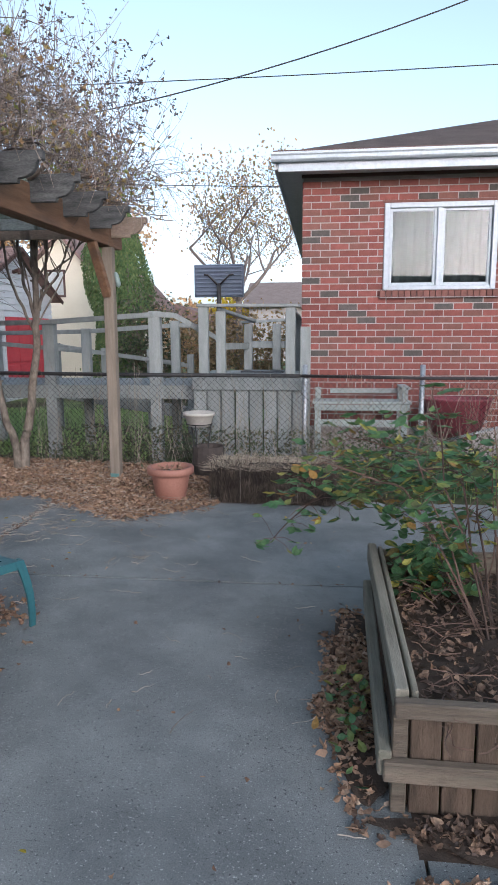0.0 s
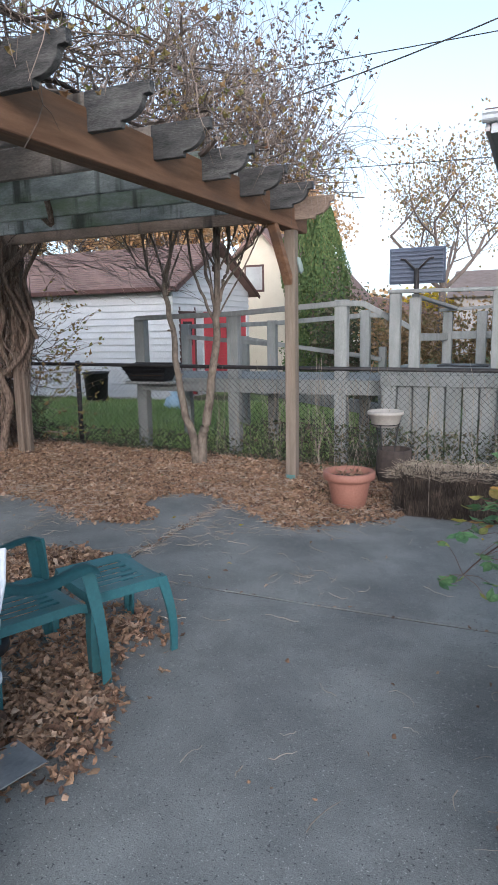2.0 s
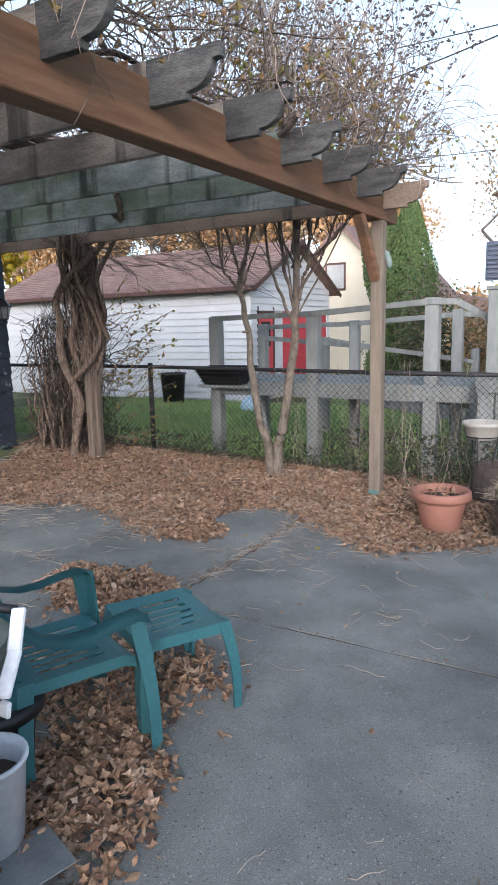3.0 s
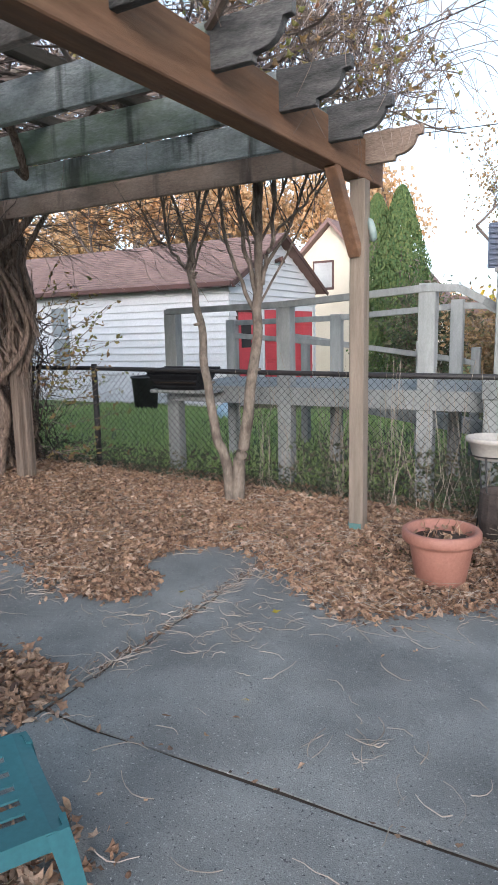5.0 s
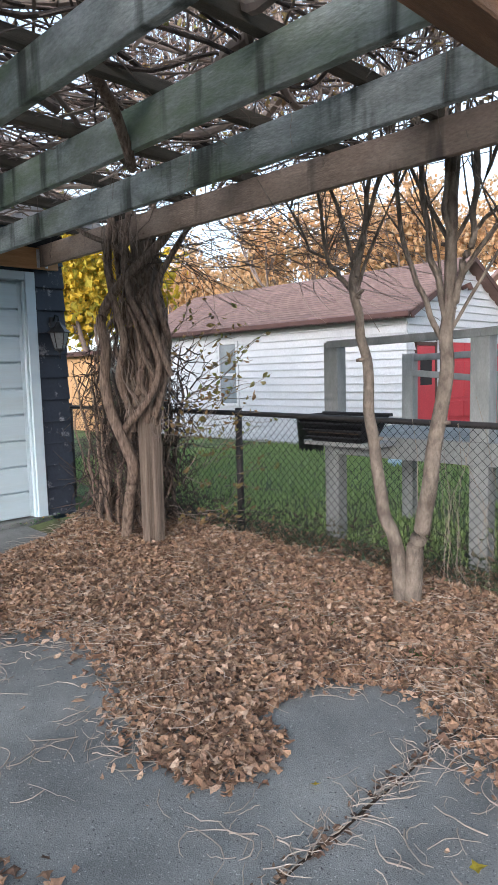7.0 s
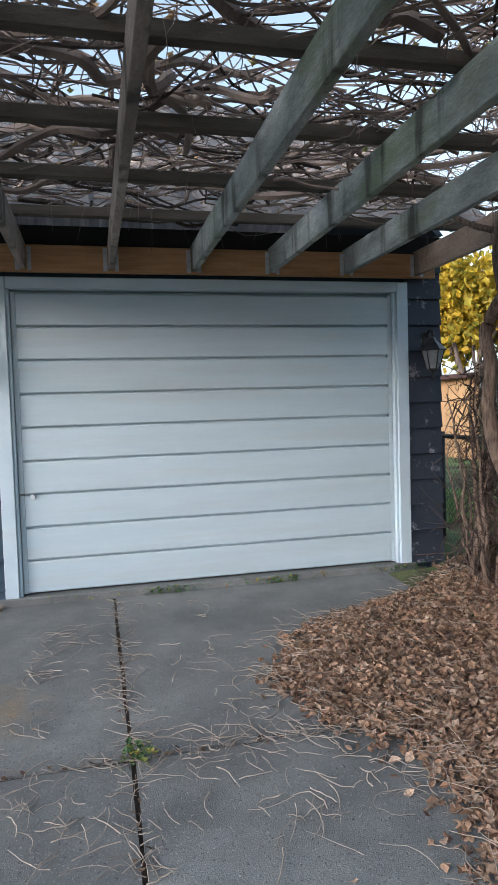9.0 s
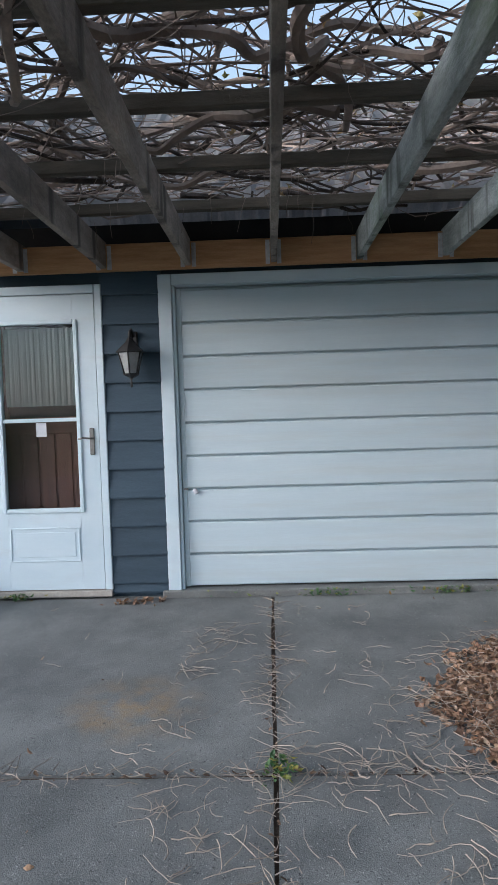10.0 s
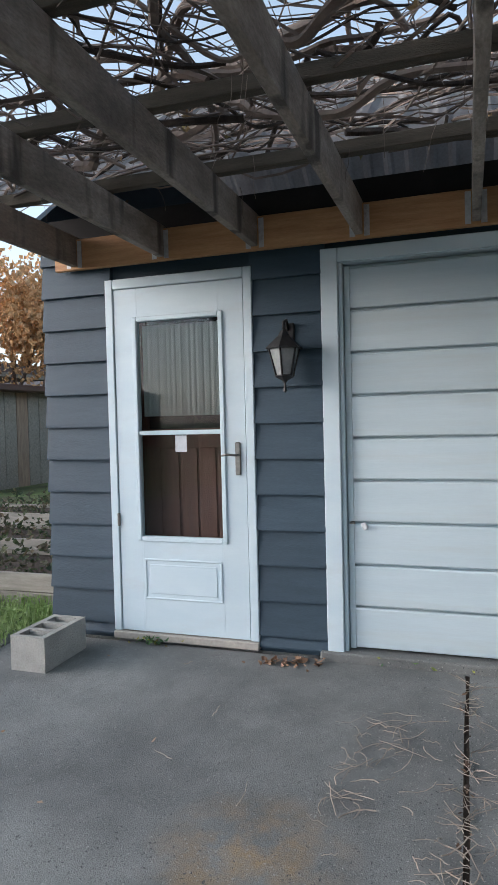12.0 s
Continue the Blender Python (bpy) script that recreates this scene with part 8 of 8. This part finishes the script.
for i in range(70):
    p = (0.12 + br.gauss(0, 0.05), 2.55 + br.gauss(0, 0.14), gz(0.1) + 0.02 + abs(br.gauss(0, 0.05)))
    sp_.leaf(p, br.uniform(0.03, 0.055), anyrot(br, 0.7), POINTED, 0.16)
tagged(sp_.made("seedling", BUSHLEAF), "small green weed growing beside the bed", "weed", kind="stuff")
gp = Soup()
for i in range(520):
    x, y = br.uniform(0.15, 2.6), br.uniform(6.15, 7.0)
    h = br.uniform(0.03, 0.42) * (0.55 + 0.6 * br.random())
    a0, sz = br.uniform(0, 6.28), br.uniform(0.045, 0.08)
    for w_ in (-1.0, 0.0, 1.0):
        rot = Euler((br.uniform(-0.5, 0.5), br.uniform(-0.5, 0.5), a0 + w_)).to_matrix()
        gp.leaf(Vector((x, y, gz(0.0) + h)) + rot @ Vector((0, sz * 0.5, 0)), sz, rot, POINTED, 0.16)
    if i % 3 == 0:
        gp.tube(bent(br, (x, y, gz(0.0) - 0.05), (x, y, gz(0.0) + h), 3, 0.015), 0.003, 0.002, 3)
tagged(gp.made("border_plants", BUSHLEAF), "low green and yellow plants along the patio edge", "plants", kind="stuff")
pl = thing("wire_plant_cage", "dark wire cage and stake round the bush", "plant cage", (0.95, 2.7, 0.1))
tubepart("stake", pl, BLACKMETAL, [(0.93, 2.5, 0.05), (0.935, 2.5, 1.25)], 0.011, 0.011, 6)
for k in range(9):
    a = 6.283 * k / 9
    tubepart("cage_wire", pl, GALV, [(1.0 + 0.17 * math.cos(a), 2.75 + 0.17 * math.sin(a), 0.1), (1.0 + 0.2 * math.cos(a + 0.5), 2.75 + 0.2 * math.sin(a + 0.5), 0.75)], 0.0025, 0.0025, 4)

# ---- beyond the left end of the garage: beds, weeds, fence, shed ----
for k, (x, y0, y1, h) in enumerate(((-7.50, -1.7, 1.25, 0.23), (-8.75, -2.6, 1.25, 0.24), (-10.5, -4.2, 1.2, 0.22))):
    rb_ = thing("raised_garden_bed", "old grey board raised bed with weeds", "planter bed", (x, (y0 + y1) / 2, 0), "beds beside the garage")
    for j in range(2):
        hh = (h + 0.06) / 2
        timber("bed_board", rb_, PALEBOARD, (x, y0, hh * (j + 0.5) - 0.06), (x - 0.02 * j, y1, hh * (j + 0.5) - 0.06), 0.036, hh - 0.005, 0.004)
    timber("bed_board", rb_, PALEBOARD, (x - 0.02, y0 + 0.02, h / 2 - 0.03), (x - 0.85, y0 + 0.02, h / 2 - 0.03), 0.036, h + 0.05, 0.004)
    timber("bed_board", rb_, PALEBOARD, (x - 0.87, y0, h / 2 - 0.03), (x - 0.87, y1, h / 2 - 0.03), 0.036, h + 0.05, 0.004)
    boxpart("bed_soil", rb_, SOIL, x - 0.85, x - 0.02, y0 + 0.04, y1, -0.1, h - 0.05, 0.01)
kr = random.Random(17)
wk, gk = Soup(), Soup()
for i in range(5200):
    bx_ = kr.choice((-7.5, -8.75, -10.5, -12.2, -13.5))
    x, y = kr.uniform(bx_ - 0.85, bx_ - 0.04), kr.uniform(-3.8, 1.2)
    z = 0.16 if bx_ > -11 else -0.05
    wk.leaf((x, y, z + kr.uniform(0, 0.38) * kr.random() ** 1.5), kr.uniform(0.04, 0.10), anyrot(kr, 1.1), OVAL if kr.random() < 0.6 else LOBED, 0.3)
for i in range(2500):
    x, y = kr.uniform(-7.48, -6.45), kr.uniform(-0.2, 1.36)
    if x > -6.75 - 0.25 * noise.noise((y * 4, 0, 1)) and y > 1.22:
        continue
    gk.blade((x, y, -0.06), (x + kr.uniform(-0.08, 0.08), y + kr.uniform(-0.08, 0.08), kr.uniform(0.02, 0.13)), 0.006, kr.uniform(-0.5, 0.5))
    if i % 4 == 0:
        gk.leaf((x, y, kr.uniform(0.0, 0.09)), kr.uniform(0.03, 0.06), anyrot(kr, 0.9), OVAL, 0.3)
tagged(gk.made("grass_tuft", BLADES), "bright green grass between the patio and the beds", "grass", kind="stuff")
tagged(wk.made("bed_weeds", WEEDS), "green weeds growing in the old beds", "weeds", kind="stuff")
bf = thing("board_fence", "weathered brown board fence behind the beds", "fence", (-13, -3.4, 0))
for i in range(11):
    x = -18.0 + i * 0.33
    p0 = Vector((x, -3.3 - 0.0 * i, 0))
    boxpart("fence_board", bf, OLDFENCE, x, x + 0.30 - kr.uniform(0, 0.03), -3.55, -3.525, -0.1, 1.75 + kr.uniform(-0.04, 0.04), 0.004)
for z in (0.4, 1.45):
    timber("fence_rail", bf, OLDFENCE, (-18, -3.59, z), (-14.45, -3.59, z), 0.05, 0.09, 0.004)
for x in (-17.5, -15):
    boxpart("fence_post", bf, OLDFENCE, x - 0.05, x + 0.05, -3.72, -3.62, -0.2, 1.85, 0.005)
sh = thing("garden_shed", "old pale shed with a low dark roof", "shed", (-16, -6, 0))
for i in range(12):
    boxpart("wall_board", sh, PALEBOARD if i % 3 else OLDFENCE, -19.0 + i * 0.42, -18.6 + i * 0.42, -6.04, -6.0, -0.1, 2.15, 0.004)
boxpart("wall_side", sh, OLDFENCE, -14.0, -13.95, -9, -6.0, -0.1, 2.15, 0)
boxpart("roof", sh, BROWNTRIM, -19.4, -13.5, -9.3, -5.55, 2.151, 2.3, 0.02)
cs_ = thing("carport", "dark open carport with a pale fascia behind the shed", "carport", (-19, -10, 0))
boxpart("roof", cs_, BROWNTRIM, -24.0, -14.0, -13.0, -9.6, 3.02, 3.35, 0.02)
boxpart("fascia", cs_, PALEBOARD, -24.0, -14.0, -9.598, -9.55, 2.90, 3.04, 0.005)
boxpart("back_wall", cs_, OLDFENCE, -24.0, -14.0, -12.9, -12.8, -0.1, 3.018, 0)
for x in (-23.5, -18.8, -14.3):
    boxpart("post", cs_, OLDFENCE, x - 0.07, x + 0.07, -9.75, -9.61, -0.1, 3.018, 0.005)
lt = Soup()
for i in range(260):
    x = kr.choice((kr.gauss(-4.69, 0.03), kr.uniform(-6.8, -3.4)))
    if abs(x + 4.69) < 0.12:
        y = kr.uniform(2.2, 5.0)
    else:
        y = kr.gauss(3.97, 0.025)
    a = kr.uniform(0, 6.28)
    ln = kr.uniform(0.03, 0.14)
    lt.tube(bent(kr, (x, y, gz(x) + 0.005), (x + ln * math.cos(a), y + ln * math.sin(a), gz(x) + 0.012), 3, 0.008), 0.0022, 0.0012, 3)
for i in range(170):
    y = kr.uniform(4.05, 6.0)
    x = -2.43 + 0.07 * noise.noise((0.0, y * 2.1, 4.0)) + 0.025 * noise.noise((0.0, y * 7.0, 9.0)) + kr.gauss(0, 0.03)
    a, ln = kr.gauss(1.57, 0.9), kr.uniform(0.03, 0.15)
    lt.tube(bent(kr, (x, y, gz(x) + 0.006), (x + ln * math.cos(a), y + ln * math.sin(a), gz(x) + 0.014), 3, 0.01), 0.0024, 0.0012, 3)
tagged(lt.made("joint_debris", STRAW), "dry stem bits caught in the concrete joints", "debris", kind="stuff")
wj = Soup()
for i in range(260):
    u = kr.random()
    if u < 0.75:
        x, y = kr.uniform(-6.9, -6.86), kr.choice((kr.gauss(4.35, 0.1), kr.gauss(5.2, 0.12), kr.gauss(6.2, 0.12), kr.uniform(3.3, 6.4), kr.gauss(2.1, 0.1)))
    else:
        x, y = kr.gauss(-4.69, 0.035), kr.gauss(3.98, 0.03)
    wj.leaf((x, y, gz(x) + kr.uniform(0.005, 0.05)), kr.uniform(0.02, 0.045), anyrot(kr, 1.0), OVAL, 0.3)
tagged(wj.made("joint_weeds", BUSHLEAF), "small green weeds sprouting at the door sill", "weeds", kind="stuff")

build_bricks()
